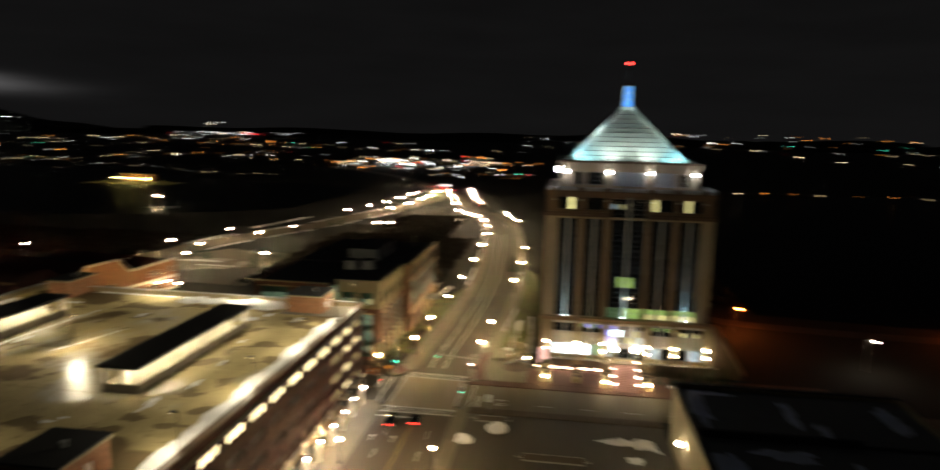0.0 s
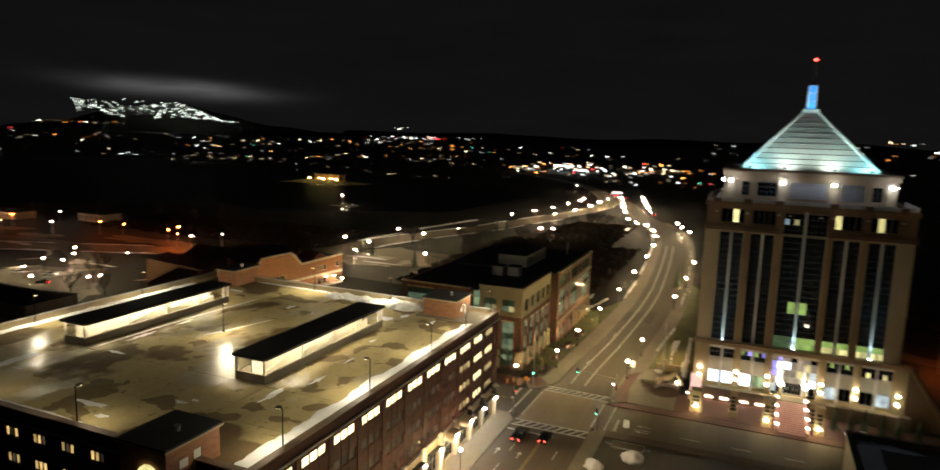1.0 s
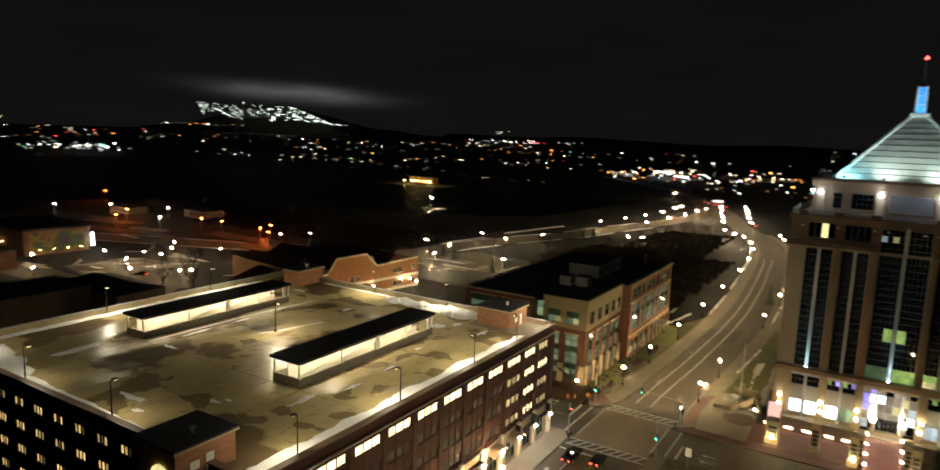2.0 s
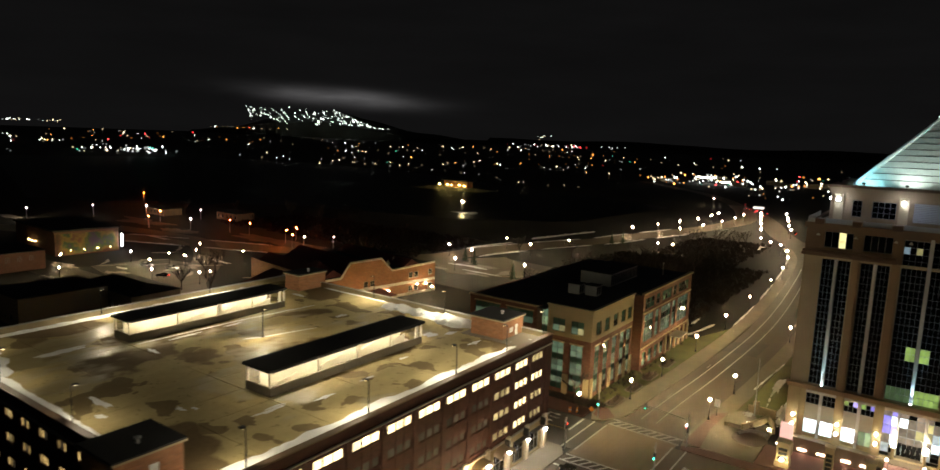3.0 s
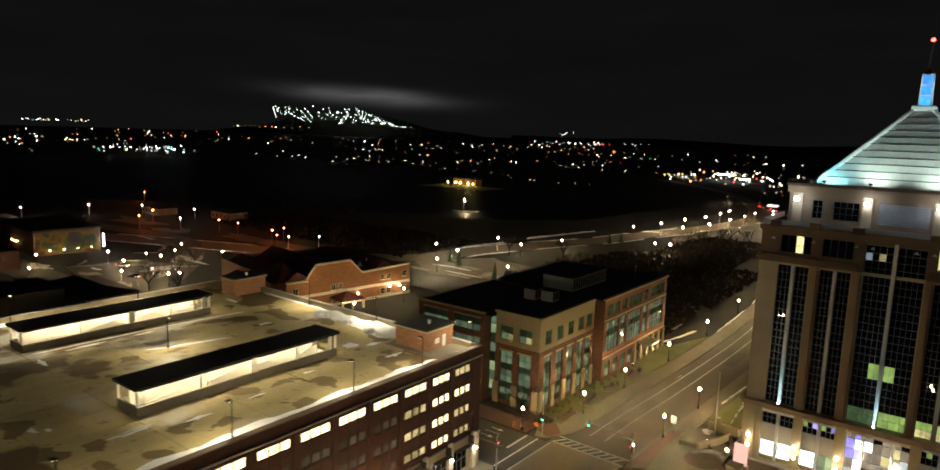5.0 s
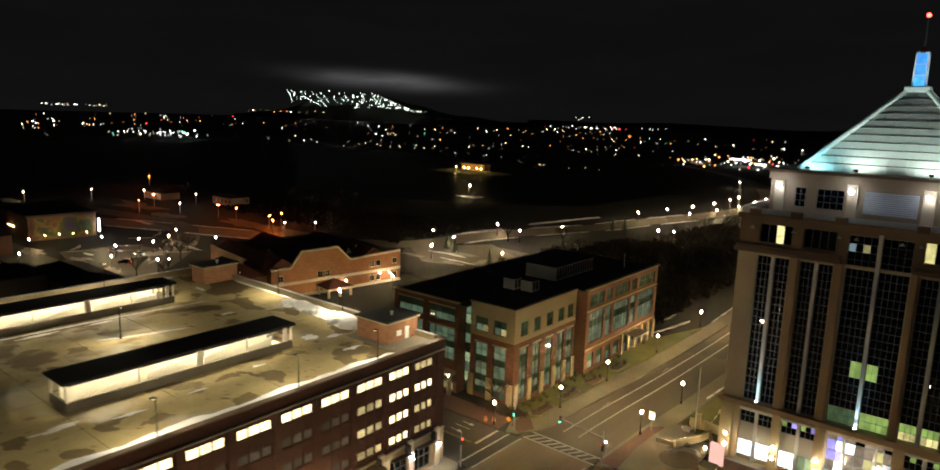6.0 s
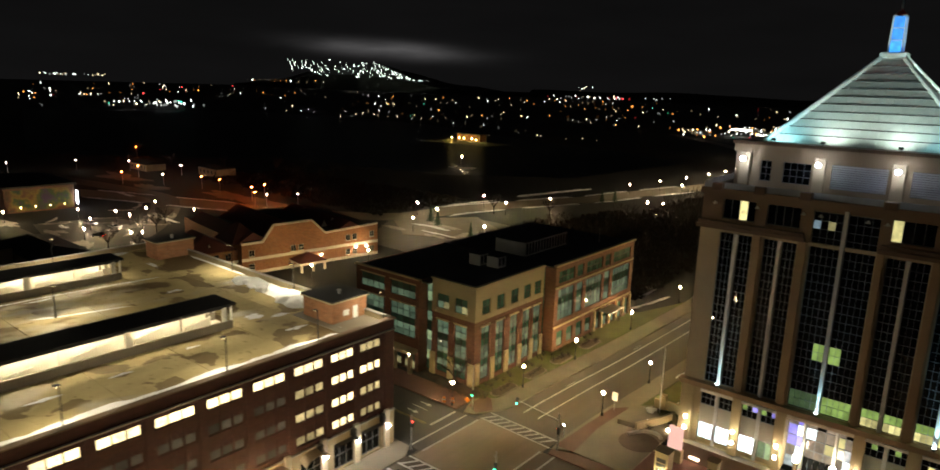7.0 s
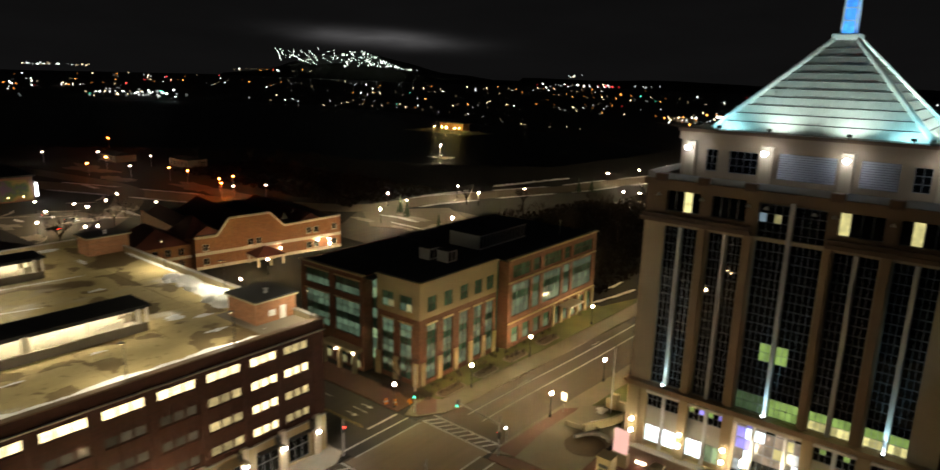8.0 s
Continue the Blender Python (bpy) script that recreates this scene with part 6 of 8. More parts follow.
# glazed slots either side of the corner block
dark_window(office, "-y", -55.9, 0.3, 1.7, 18.6, 1, 9, ["teal", "lit_teal", "dimpane", "lit_teal", "teal", "dimpane", "teal", "lit_teal", "dimpane"], 0.14, 0.08, 154.3, label="narrow glazed stair slot")
dark_window(office, "+x", 178.1, 0.3, 1.7, 18.9, 1, 9, "teal", 0.14, 0.08, -44.9, label="narrow dark glazed slot")
# west wing
WX0, WX1, WY, WR = -75.0, -56.8, 151.9, 19.2
wh = [(-73.6, -66.6, 15.0, 18.0), (-64.8, -57.8, 15.0, 18.0), (-73.6, -66.6, 6.8, 13.6), (-64.8, -57.8, 6.8, 13.6), (-73.6, -70.4, 0.3, 3.6), (-69.4, -66.2, 0.3, 3.6), (-64.8, -61.6, 0.3, 3.6), (-60.8, -57.8, 0.3, 3.6)]
bm = bmesh.new()
wall(bm, "y", WY, WY + 0.5, WX0, WX1, 0, WR, wh)
part("wall", bm, "brick", office)
for x0, x1, z0, z1 in wh:
    rows = 2 if z1 - z0 < 5 else 5
    mats = {15.0: ["dimpane", "teal"], 6.8: ["dimpane", "dimpane", "teal", "dimpane", "dimpane"], 0.3: ["warmdim", "teal"]}[z0]
    dark_window(office, "-y", (x0 + x1) / 2, z0, x1 - x0, z1 - z0, max(2, int((x1 - x0) / 1.7)), rows, mats, 0.14, 0.08, WY + 0.2)
    bm = bmesh.new()
    bx(bm, x0 - 0.2, x1 + 0.2, WY - 0.1, WY - 0.002, z1, z1 + 0.3)
    part("lintel", bm, "stone", office)
bm = bmesh.new()
bx(bm, WX0 - 0.25, WX1 + 0.1, WY - 0.3, WY + 0.5, WR, WR + 0.3)
part("cornice", bm, "stone", office)
bm = bmesh.new()
bx(bm, -66.5, -57.0, WY - 2.2, WY - 0.003, 4.1, 4.9)
bmesh.ops.bevel(bm, geom=bm.edges[:], offset=0.08, segments=1, affect="EDGES")
part("entrance_canopy", bm, "stone", office, "tan stone entrance canopy")
for x in (-66.1, -61.7, -57.4):
    bm = bmesh.new()
    bx(bm, x - 0.35, x + 0.35, WY - 2.1, WY - 1.4, 0.1, 4.1)
    part("canopy_post", bm, "stone", office)
for x, z in ((-62.0, 4.25), (-57.0, 4.6)):
    bm = bmesh.new()
    bx(bm, x - 0.12, x + 0.12, WY - 2.36, WY - 2.2, z - 0.1, z + 0.35)
    f = part("wall_lamp", bm, "metal", office, "small warm lamp on the canopy")
    bm = bmesh.new()
    bmesh.ops.create_icosphere(bm, subdivisions=1, radius=0.18, matrix=Matrix.Translation((x, WY - 2.5, z)))
    part("lens", bm, "sconce", f, smooth=True)
# north wing along the street
NX, NY0, NY1 = -42.4, 179.2, 216.6
spans = [(180.6, 187.2), (188.4, 191.2), (192.6, 200.2), (201.4, 204.2), (205.6, 214.8)]
nh = [(a, b, 15.4, 18.2) for a, b in spans] + [(a, b, 7.0, 14.0) for a, b in spans]
nh += [(a, a + 2.6, 0.9, 4.4) for a in (180.8, 185.0, 189.2, 193.4)] + [(a, a + 2.2, 0.3, 4.6) for a in (198.2, 202.0, 205.8, 209.6, 213.2)]
bm = bmesh.new()
wall(bm, "x", NX - 0.5, NX, NY0, NY1, 0, OR - 0.3, nh)
part("wall", bm, "brick", office)
for a, b, z0, z1 in nh:
    cols = max(1, int((b - a) / 1.5))
    rows = 4 if z1 - z0 > 5 else 2
    mats = ["dimpane", "dimpane", "teal", "dimpane"] if z0 == 7.0 else ["teal"] if z0 > 15 else ["dimpane", "teal"]
    dark_window(office, "+x", (a + b) / 2, z0, b - a, z1 - z0, cols, rows, mats, 0.14, 0.08, NX - 0.2)
for y in (197.5, 201.1, 204.9, 208.7, 212.5, 216.0):
    bm = bmesh.new()
    bx(bm, NX + 0.003, NX + 0.35, y - 0.38, y + 0.38, 0, 5.2)
    part("stone_pier", bm, "stone", office)
bm = bmesh.new()
bx(bm, NX - 0.5, NX + 0.4, NY0 - 0.1, NY1 + 0.2, OR - 0.3, OR + 0.1)
part("cornice", bm, "stone", office)
for z in (5.5, 14.5):
    bm = bmesh.new()
    bx(bm, NX + 0.002, NX + 0.18, NY0, NY1, z, z + 0.35)
    part("string_course", bm, "stone", office)
bm = bmesh.new()
bx(bm, NX + 0.2, NX + 3.4, 199.5, 206, 4.6, 4.9)
part("entrance_canopy", bm, "cap", office)
# hidden sides and roofs
bm = bmesh.new()
bx(bm, WX1 - 0.4, WX1 - 0.003, WY + 0.503, 154.6, 0, WR)
part("wall", bm, "brick", office)
for a in ((WX0, WX0 + 0.5, WY + 0.5, NY1), (WX0 + 0.5, NX - 0.5, NY1 - 0.5, NY1), (NX - 8, NX - 0.5, NY0, NY0 + 0.4)):
    bm = bmesh.new()
    bx(bm, *a, 0, 19.2)
    part("wall", bm, "brick", office)
for a in ((CX0, CX1 - 0.5, CY0 + 0.5, CY1 + 2.0, 19.3, 19.55), (WX0 + 0.5, CX0, WY + 0.5, CY1 + 2, 18.8, 19.1), (WX0 + 0.5, NX - 0.5, CY1 + 2.0, NY1 - 0.5, 19.1, 19.4)):
    bm = bmesh.new()
    bx(bm, *a)
    part("roof", bm, "roof", office, "black flat membrane roof")


def roof_unit(x0, x1, y0, y1, z0, h, mat, label):
    u = thing("roof_unit", (x0 + x1) / 2, (y0 + y1) / 2, z0, label, "roof plant", "office roof plant")
    bm = bmesh.new()
    bx(bm, x0, x1, y0, y1, z0, z0 + h)
    bmesh.ops.bevel(bm, geom=bm.edges[:], offset=0.08, segments=1, affect="EDGES")
    part("casing", bm, mat, u)
    bm = bmesh.new()
    bx(bm, x0 - 0.1, x1 + 0.1, y0 - 0.1, y1 + 0.1, z0 + h, z0 + h + 0.12)
    part("lid", bm, "roof", u)
    for k in range(int((y1 - y0) / 1.2)):
        bm = bmesh.new()
        bx(bm, x1, x1 + 0.05, y0 + 0.3 + k * 1.2, y0 + 1.1 + k * 1.2, z0 + 0.4, z0 + h - 0.3)
        part("grille", bm, "metal", u)


roof_unit(-61, -52.5, 182, 200, 19.4, 3.2, "plant", "long grey rooftop plant enclosure")
roof_unit(-57.5, -54.5, 168, 171, 19.55, 2.4, "plant", "small grey rooftop air unit")
roof_unit(-53.5, -50.5, 169, 172, 19.55, 2.4, "plant", "small grey rooftop air unit")
bm = bmesh.new()
lathe(bm, -48, 208, [(0.12, 19.4), (0.1, 22.6), (0.25, 22.6), (0.2, 22.9)], 8)
solid("roof_mast", bm, "cap", "short pale roof mast", "mast")

# ---- dark-roofed building across the street from the tower ----
low = thing("low_building", 40, 98, 0, "low tan building with a dark snow-streaked flat roof", "building")
for a in ((20.3, 20.8, 70, 121.2), (20.8, 58.5, 120.7, 121.2), (58.0, 58.5, 70, 120.7), (20.8, 58.0, 70, 70.5)):
    bm = bmesh.new()
    bx(bm, *a, 0, 12.0)
    part("wall", bm, "stucco", low)
bm = bmesh.new()
bx(bm, 20.8, 58.0, 102, 120.7, 10.9, 11.3)
part("roof", bm, "roof_grey", low)
bm = bmesh.new()
bx(bm, 20.8, 58.0, 70.5, 101.4, 10.5, 10.9)
part("roof", bm, "roof_grey", low)
bm = bmesh.new()
bx(bm, 20.8, 45.0, 101.4, 102.0, 10.5, 12.1)
part("parapet", bm, "roof", low)
for a in ((20.1, 21.1, 69.8, 121.4), (21.1, 58.7, 120.4, 121.4)):
    bm = bmesh.new()
    bx(bm, *a, 12.0, 12.18)
    part("coping", bm, "roof", low)
bm = bmesh.new()
lathe(bm, 19.7, 108.5, [(0.08, 5.6), (0.3, 5.8), (0.3, 6.3), (0.08, 6.5)], 8)
part("wall_lamp", bm, "sconce", low)
bm = bmesh.new()
bx(bm, 19.7, 20.3, 108.4, 108.6, 5.6, 5.75)
part("bracket", bm, "metal", low)
for x, y, rx, ry, s, z in ((23.0, 112, 2.6, 11.0, 1, 11.3), (26.0, 119.0, 6.0, 1.8, 7, 11.3), (37.5, 112, 1.6, 7.5, 2, 11.3), (41, 106, 1.4, 5.0, 3, 11.3), (24, 92, 3.0, 9, 4, 10.9), (33, 97, 7.0, 3.0, 8, 10.9), (42, 92, 1.6, 6, 5, 10.9), (54, 112, 2.4, 7, 6, 11.3)):
    bm = bmesh.new()
    patch(bm, x, y, rx, ry, z, 0.06, s)
    solid("snow_patch", bm, "roof_snow", "grey-blue snow patch on a flat roof", "snow", "stuff", "", True)

# ---- school, theatre and houses behind the garage ----
school = thing("school", -160, 195, 0, "orange brick school with a stepped gable and red roofs", "building")
SX, SY0, SY1 = -139.4, 166.0, 213.4
# gabled front: profile along the wall
prof = [(SY0, 0), (SY1, 0), (SY1, 10.4), (193.6, 9.6), (188.8, 14.2), (176.2, 14.0), (172.6, 9.3), (SY0, 9.2)]
bm = bmesh.new()
a = [bm.verts.new((SX, y, z)) for y, z in prof]
b = [bm.verts.new((SX - 0.6, y, z)) for y, z in prof]
bm.faces.new(a)
bm.faces.new(b[::-1])
for i in range(len(prof)):
    j = (i + 1) % len(prof)
    bm.faces.new((a[i], b[i], b[j], a[j]))
part("gable_wall", bm, "brick_orange", school)
for (y0, z0), (y1, z1) in zip(prof[2:], prof[3:]):
    bm = bmesh.new()
    rod(bm, (SX - 0.2, y0, z0 + 0.05), (SX - 0.2, y1, z1 + 0.05), 0.38, 0.38, 6)
    part("coping", bm, "cream", school)
for z, h in ((4.1, 0.9), (0.0, 0.9)):
    bm = bmesh.new()
    bx(bm, SX + 0.003, SX + 0.16, SY0, SY1, z, z + h)
    part("stone_band", bm, "cream", school, "cream stone band")
for y, z in ((182.4, 5.2), (185.0, 5.2), (201.8, 6.1), (204.3, 6.1), (211.0, 6.3), (201.8, 1.3), (204.3, 1.3), (211.0, 1.3), (169.0, 5.4), (169.0, 1.3)):
    bm = bmesh.new()
    bx(bm, SX + 0.01, SX + 0.12, y - 0.95, y + 0.95, z - 0.15, z)
    part("window_sill", bm, "cream", school)
    window(school, "+x", y, z, 1.7, 1.9, 2, 2, "glass", 0.1, 0.09, SX + 0.1, "cream")
for a in ((-185, SX - 0.6, SY0, SY0 + 0.6), (-185, SX - 0.6, SY1 - 0.6, SY1), (-185.6, -185, SY0, SY1)):
    bm = bmesh.new()
    bx(bm, *a, 0, 9.8)
    part("wall", bm, "brick_orange", school)
bm = bmesh.new()
bx(bm, -185, SX - 0.6, SY0 + 0.6, SY1 - 0.6, 9.6, 10.0)
part("roof", bm, "roof", school)
for yc in (182.5, 203, 170):
    w, h = (7.0, 3.9) if yc == 182.5 else (4.2, 2.4)
    bm = bmesh.new()
    v = [bm.verts.new(p) for p in ((SX - 0.6, yc - w, 10), (SX - 0.6, yc + w, 10), (SX - 0.6, yc, 10 + h), (-180, yc - w, 10), (-180, yc + w, 10), (-180, yc, 10 + h))]
    for f in ((0, 1, 2), (3, 5, 4), (0, 2, 5, 3), (1, 4, 5, 2), (0, 3, 4, 1)):
        bm.faces.new([v[i] for i in f])
    part("pitched_roof", bm, "roof_red", school, "dark red pitched roof")
# round-windowed south range with a hipped turret
bm = bmesh.new()
bx(bm, -160, -142, 150, SY0 - 0.01, 0, 7.5)
part("south_wing", bm, "brick_orange", school)
bm = bmesh.new()
v = [bm.verts.new(p) for p in ((-160.5, 149.5, 7.5), (-141.5, 149.5, 7.5), (-141.5, 166, 7.5), (-160.5, 166, 7.5), (-156, 158, 12.0), (-146, 158, 12.0))]
for f in ((0, 1, 5, 4), (1, 2, 5), (2, 3, 4, 5), (3, 0, 4), (3, 2, 1, 0)):
    bm.faces.new([v[i] for i in f])
part("hipped_roof", bm, "roof_red", school)
bm = bmesh.new()
bx(bm, -142.2, -141.86, 150, 166, 3.4, 4.2)
part("stone_band", bm, "cream", school)
for y in (152.5, 156, 159.5, 163):
    window(school, "+x", y, 1.0, 1.5, 2.2, 2, 2, "glass", 0.1, 0.07, -141.95)
    window(school, "+x", y, 4.6, 1.5, 2.0, 2, 2, "glass", 0.1, 0.07, -141.95)
# little gables that rise from the roofs behind the front
for x, y, w, z in ((SX - 7.0, 197.2, 1.5, 9.9), (SX - 9.0, 201.4, 1.5, 10.3), (-150.0, 170.5, 1.6, 10.0), (-143.0, 158.0, 1.4, 7.6)):
    bm = bmesh.new()
    v = [bm.verts.new(p) for p in ((x, y - w, z), (x, y + w, z), (x, y, z + 2.5), (x - 7, y - w, z), (x - 7, y + w, z), (x - 7, y, z + 2.5))]
    for f in ((0, 1, 2), (3, 5, 4), (0, 2, 5, 3), (1, 4, 5, 2), (0, 3, 4, 1)):
        bm.faces.new([v[i] for i in f])
    g = part("dormer", bm, "roof_red", school, "small dark red roof gable")
    bm = bmesh.new()
    bm.faces.new([bm.verts.new(p) for p in ((x + 0.02, y - w * 0.8, z), (x + 0.02, y + w * 0.8, z), (x + 0.02, y, z + 2.1))])
    bm.normal_update()
    bmesh.ops.solidify(bm, geom=bm.faces[:], thickness=0.12)
    part("gable_front", bm, "cream", g, "cream gable face")
# hipped red roof over the corner beside the gable
bm = bmesh.new()
v = [bm.verts.new(p) for p in ((-154, 163.6, 9.4), (-140.2, 163.6, 9.4), (-140.2, 173.4, 9.4), (-154, 173.4, 9.4), (-148, 168.5, 14.6), (-146, 168.5, 14.6))]
for f in ((0, 1, 5, 4), (1, 2, 5), (2, 3, 4, 5), (3, 0, 4), (3, 2, 1, 0)):
    bm.faces.new([v[i] for i in f])
part("hipped_roof", bm, "roof_red", school)
for y, z in ((191.6, 2.9), (204.6, 3.6), (208.6, 3.4)):
    bm = bmesh.new()
    bmesh.ops.create_icosphere(bm, subdivisions=1, radius=0.22, matrix=Matrix.Translation((SX + 0.6, y, z)))
    w_l = part("wall_lamp", bm, "sconce_far", school, "bright wall lamp", smooth=True)
    bm = bmesh.new()
    rod(bm, (SX, y, z + 0.3), (SX + 0.6, y, z + 0.26), 0.05)
    part("bracket", bm, "metal", w_l)
# the school stands a little askew to the street grid
SKEW = Matrix.Translation((SX, 176, 0)) @ Matrix.Rotation(radians(-9.2), 4, "Z") @ Matrix.Translation((-SX, -176, 0))
school.matrix_basis = SKEW @ school.matrix_basis
porch = thing("entrance_porch", -134.4, 185, 0, "small porch with a dark red hipped roof", "porch")
bm = bmesh.new()
v = [bm.verts.new(p) for p in ((-139.2, 180.6, 3.0), (-131.6, 180.6, 3.0), (-131.6, 190.0, 3.0), (-139.2, 190.0, 3.0), (-136.0, 185.3, 5.3))]
for f in ((0, 1, 4), (1, 2, 4), (2, 3, 4), (3, 0, 4), (3, 2, 1, 0)):
    bm.faces.new([v[i] for i in f])
part("roof", bm, "roof_red", porch)
bm = bmesh.new()
bx(bm, -139.0, -131.8, 180.8, 189.8, 2.6, 2.99)
part("fascia", bm, "cream", porch)
for x, y in ((-138.6, 181.4), (-132.4, 181.4), (-138.6, 189.2), (-132.4, 189.2), (-132.4, 185.3)):
    bm = bmesh.new()
    bx(bm, x - 0.3, x + 0.3, y - 0.3, y + 0.3, 0, 2.6)
    part("post", bm, "cream", porch)
porch.matrix_basis = SKEW @ porch.matrix_basis

theatre = thing("theatre", -300, 165, 0, "flat-roofed brick theatre with a painted mural wall", "building")
# the mural wall runs from one corner to the other, the rest squares up behind it
TP = [(-283.0, 149.5), (-281.0, 175.0), (-325.0, 178.0), (-327.0, 152.5)]
bm = bmesh.new()
prism(bm, TP, 0, 10.2)
part("wall", bm, "brick", theatre)
bm = bmesh.new()
prism(bm, [(p[0] + (0.8 if p[0] > -300 else -0.8), p[1] + (0.8 if p[1] > 165 else -0.8)) for p in TP], 10.2, 10.9)
part("roof", bm, "roof", theatre)
bm = bmesh.new()
prism(bm, [(-282.9, 150.2), (-282.75, 150.2), (-280.8, 174.4), (-280.95, 174.4)], 0.6, 9.2)
part("mural", bm, "mural", theatre, "large abstract painted mural")
bm = bmesh.new()
bx(bm, -279.8, -279.2, 175.3, 175.9, 2.0, 7.6)
part("blade_sign", bm, "led", theatre, "tall glowing white blade sign")
for k in range(4):
    t = (k + 0.5) / 4
    bm = bmesh.new()
    bmesh.ops.create_icosphere(bm, subdivisions=1, radius=0.28, matrix=Matrix.Translation((-281.0 + 2 * t, 152 + 21 * t, 2.4)))
    part("wall_lamp", bm, "amber_lamp", theatre, "warm lamp at the mural's foot", smooth=True)
for x, y in ((-310, 151.2), (-306.5, 151.0), (-303, 150.8)):
    bm = bmesh.new()
    bmesh.ops.create_icosphere(bm, subdivisions=1, radius=0.35, matrix=Matrix.Translation((x, y - 0.4, 4.0)))
    part("entrance_lamp", bm, "amber_lamp", theatre, "warm entrance lamp", smooth=True)


def dark_house(x0, x1, y0, y1, h, roof_h, label, mat="granite"):
    d = thing("dark_building", (x0 + x1) / 2, (y0 + y1) / 2, 0, label, "building", "unlit buildings behind the garage")
    for a in ((x0, x1, y0, y0 + 0.4), (x0, x1, y1 - 0.4, y1), (x0, x0 + 0.4, y0 + 0.4, y1 - 0.4), (x1 - 0.4, x1, y0 + 0.4, y1 - 0.4)):
        bm = bmesh.new()
        bx(bm, *a, 0, h)
        part("wall", bm, mat, d)
    bm = bmesh.new()
    yc = (y0 + y1) / 2
    if roof_h:
        v = [bm.verts.new(p) for p in ((x0 - 0.5, y0 - 0.5, h), (x1 + 0.5, y0 - 0.5, h), (x1 + 0.5, y1 + 0.5, h), (x0 - 0.5, y1 + 0.5, h), (x0 + 4, yc, h + roof_h), (x1 - 4, yc, h + roof_h))]
        for f in ((0, 1, 5, 4), (1, 2, 5), (2, 3, 4, 5), (3, 0, 4), (3, 2, 1, 0)):
            bm.faces.new([v[i] for i in f])
    else:
        bx(bm, x0 - 0.3, x1 + 0.3, y0 - 0.3, y1 + 0.3, h, h + 0.3)
    part("roof", bm, "roof", d)
    for k in range(int((x1 - x0) / 4)):
        window(d, "-y", x0 + 2.2 + k * 4, 1.4, 1.4, 1.8, 2, 2, "glass", 0.1, 0.07, y0 - 0.05)
    for k in range(int((y1 - y0) / 4)):
        window(d, "+x", y0 + 2.2 + k * 4, h - 3.2, 1.4, 1.8, 2, 2, "glass", 0.1, 0.07, x1 + 0.02)
    return d


dark_house(-205, -186, 98, 122, 8.0, 0, "unlit tan building with a flat black roof")
dark_house(-203, -174, 122.6, 138, 6.5, 2.2, "unlit house with a low dark hipped roof")
dark_house(-290, -262, 118, 137, 7.0, 0, "long unlit brick building with a flat roof", "brick")
dark_house(-210, -190, 60, 92, 8.5, 0, "unlit block behind the garage with a flat roof")
dark_house(-345, -325, 268, 280, 4.5, 1.5, "low dark lakeside building with a pitched roof")
dark_house(-392, -372, 250, 262, 4.0, 1.5, "low dark lakeside building with a pitched roof")

# lake pavilion, lit yellow across the water
pav = thing("lake_pavilion", -392, 590, 0, "lakeside pavilion lit in warm yellow", "building")
bm = bmesh.new()
bx(bm, -422, -392, 596, 606, 0, 7)
part("wall", bm, "brick_orange", pav)
bm = bmesh.new()
bx(bm, -424, -390, 594, 608, 7, 8)
part("roof", bm, "roof", pav)
for k in range(5):
    bm = bmesh.new()
    bmesh.ops.create_icosphere(bm, subdivisions=1, radius=0.55, matrix=Matrix.Translation((-420 + k * 8, 585 + (k % 2) * 3, 3.5)))
    part("lamp", bm, "pav_lamp", pav, smooth=True)
bm = bmesh.new()
prism(bm, [(-440, 560), (-360, 566), (-356, 600), (-440, 612)], -0.3, 0.05)
solid("pavement", bm, "pave", "snow-dusted shore paving by the pavilion", "pavement", "structure")


# ---- traffic signals, signs, flagpole ----
def signal_pole(x, y, arm, arm_h, heads, h=5.6):
    """heads: (distance along the arm, facing, which lens is lit)."""
    s = thing("traffic_signal", x, y, 0.15, "grey steel traffic signal with a mast arm", "traffic signal", "traffic signals")
    bm = bmesh.new()
    rod(bm, (x, y, 0.15), (x, y, max(h, arm_h + 1.2)), 0.13, 0.09, 8)
    part("pole", bm, "steel", s)
    d = Vector(arm)
    if d.length > 0:
        bm = bmesh.new()
        rod(bm, (x, y, arm_h), (x + d.x, y + d.y, arm_h + 0.5), 0.09, 0.05, 8)
        part("arm", bm, "steel", s)
    for t, (fx, fy), lit, z in heads:
        cx, cy = x + d.x * t, y + d.y * t
        bm = bmesh.new()
        bx(bm, cx - 0.2, cx + 0.2, cy - 0.2, cy + 0.2, z - 0.6, z + 0.6)
        bmesh.ops.bevel(bm, geom=bm.edges[:], offset=0.04, segments=1, affect="EDGES")
        hd = part("signal_head", bm, "metal", s)
        for k, col in enumerate(("red_sig", "amber_off", "teal_sig")):
            bm = bmesh.new()
            c = Vector((cx + fx * 0.21, cy + fy * 0.21, z + 0.38 - 0.38 * k))
            rod(bm, tuple(c), tuple(c + Vector((fx, fy, 0)) * 0.05), 0.15, 0.15, 10)
            part("lens", bm, col if k == lit else "metal", hd, {0: "red lens", 1: "amber lens", 2: "green lens"}[k] + (", lit" if k == lit else ", dark"))


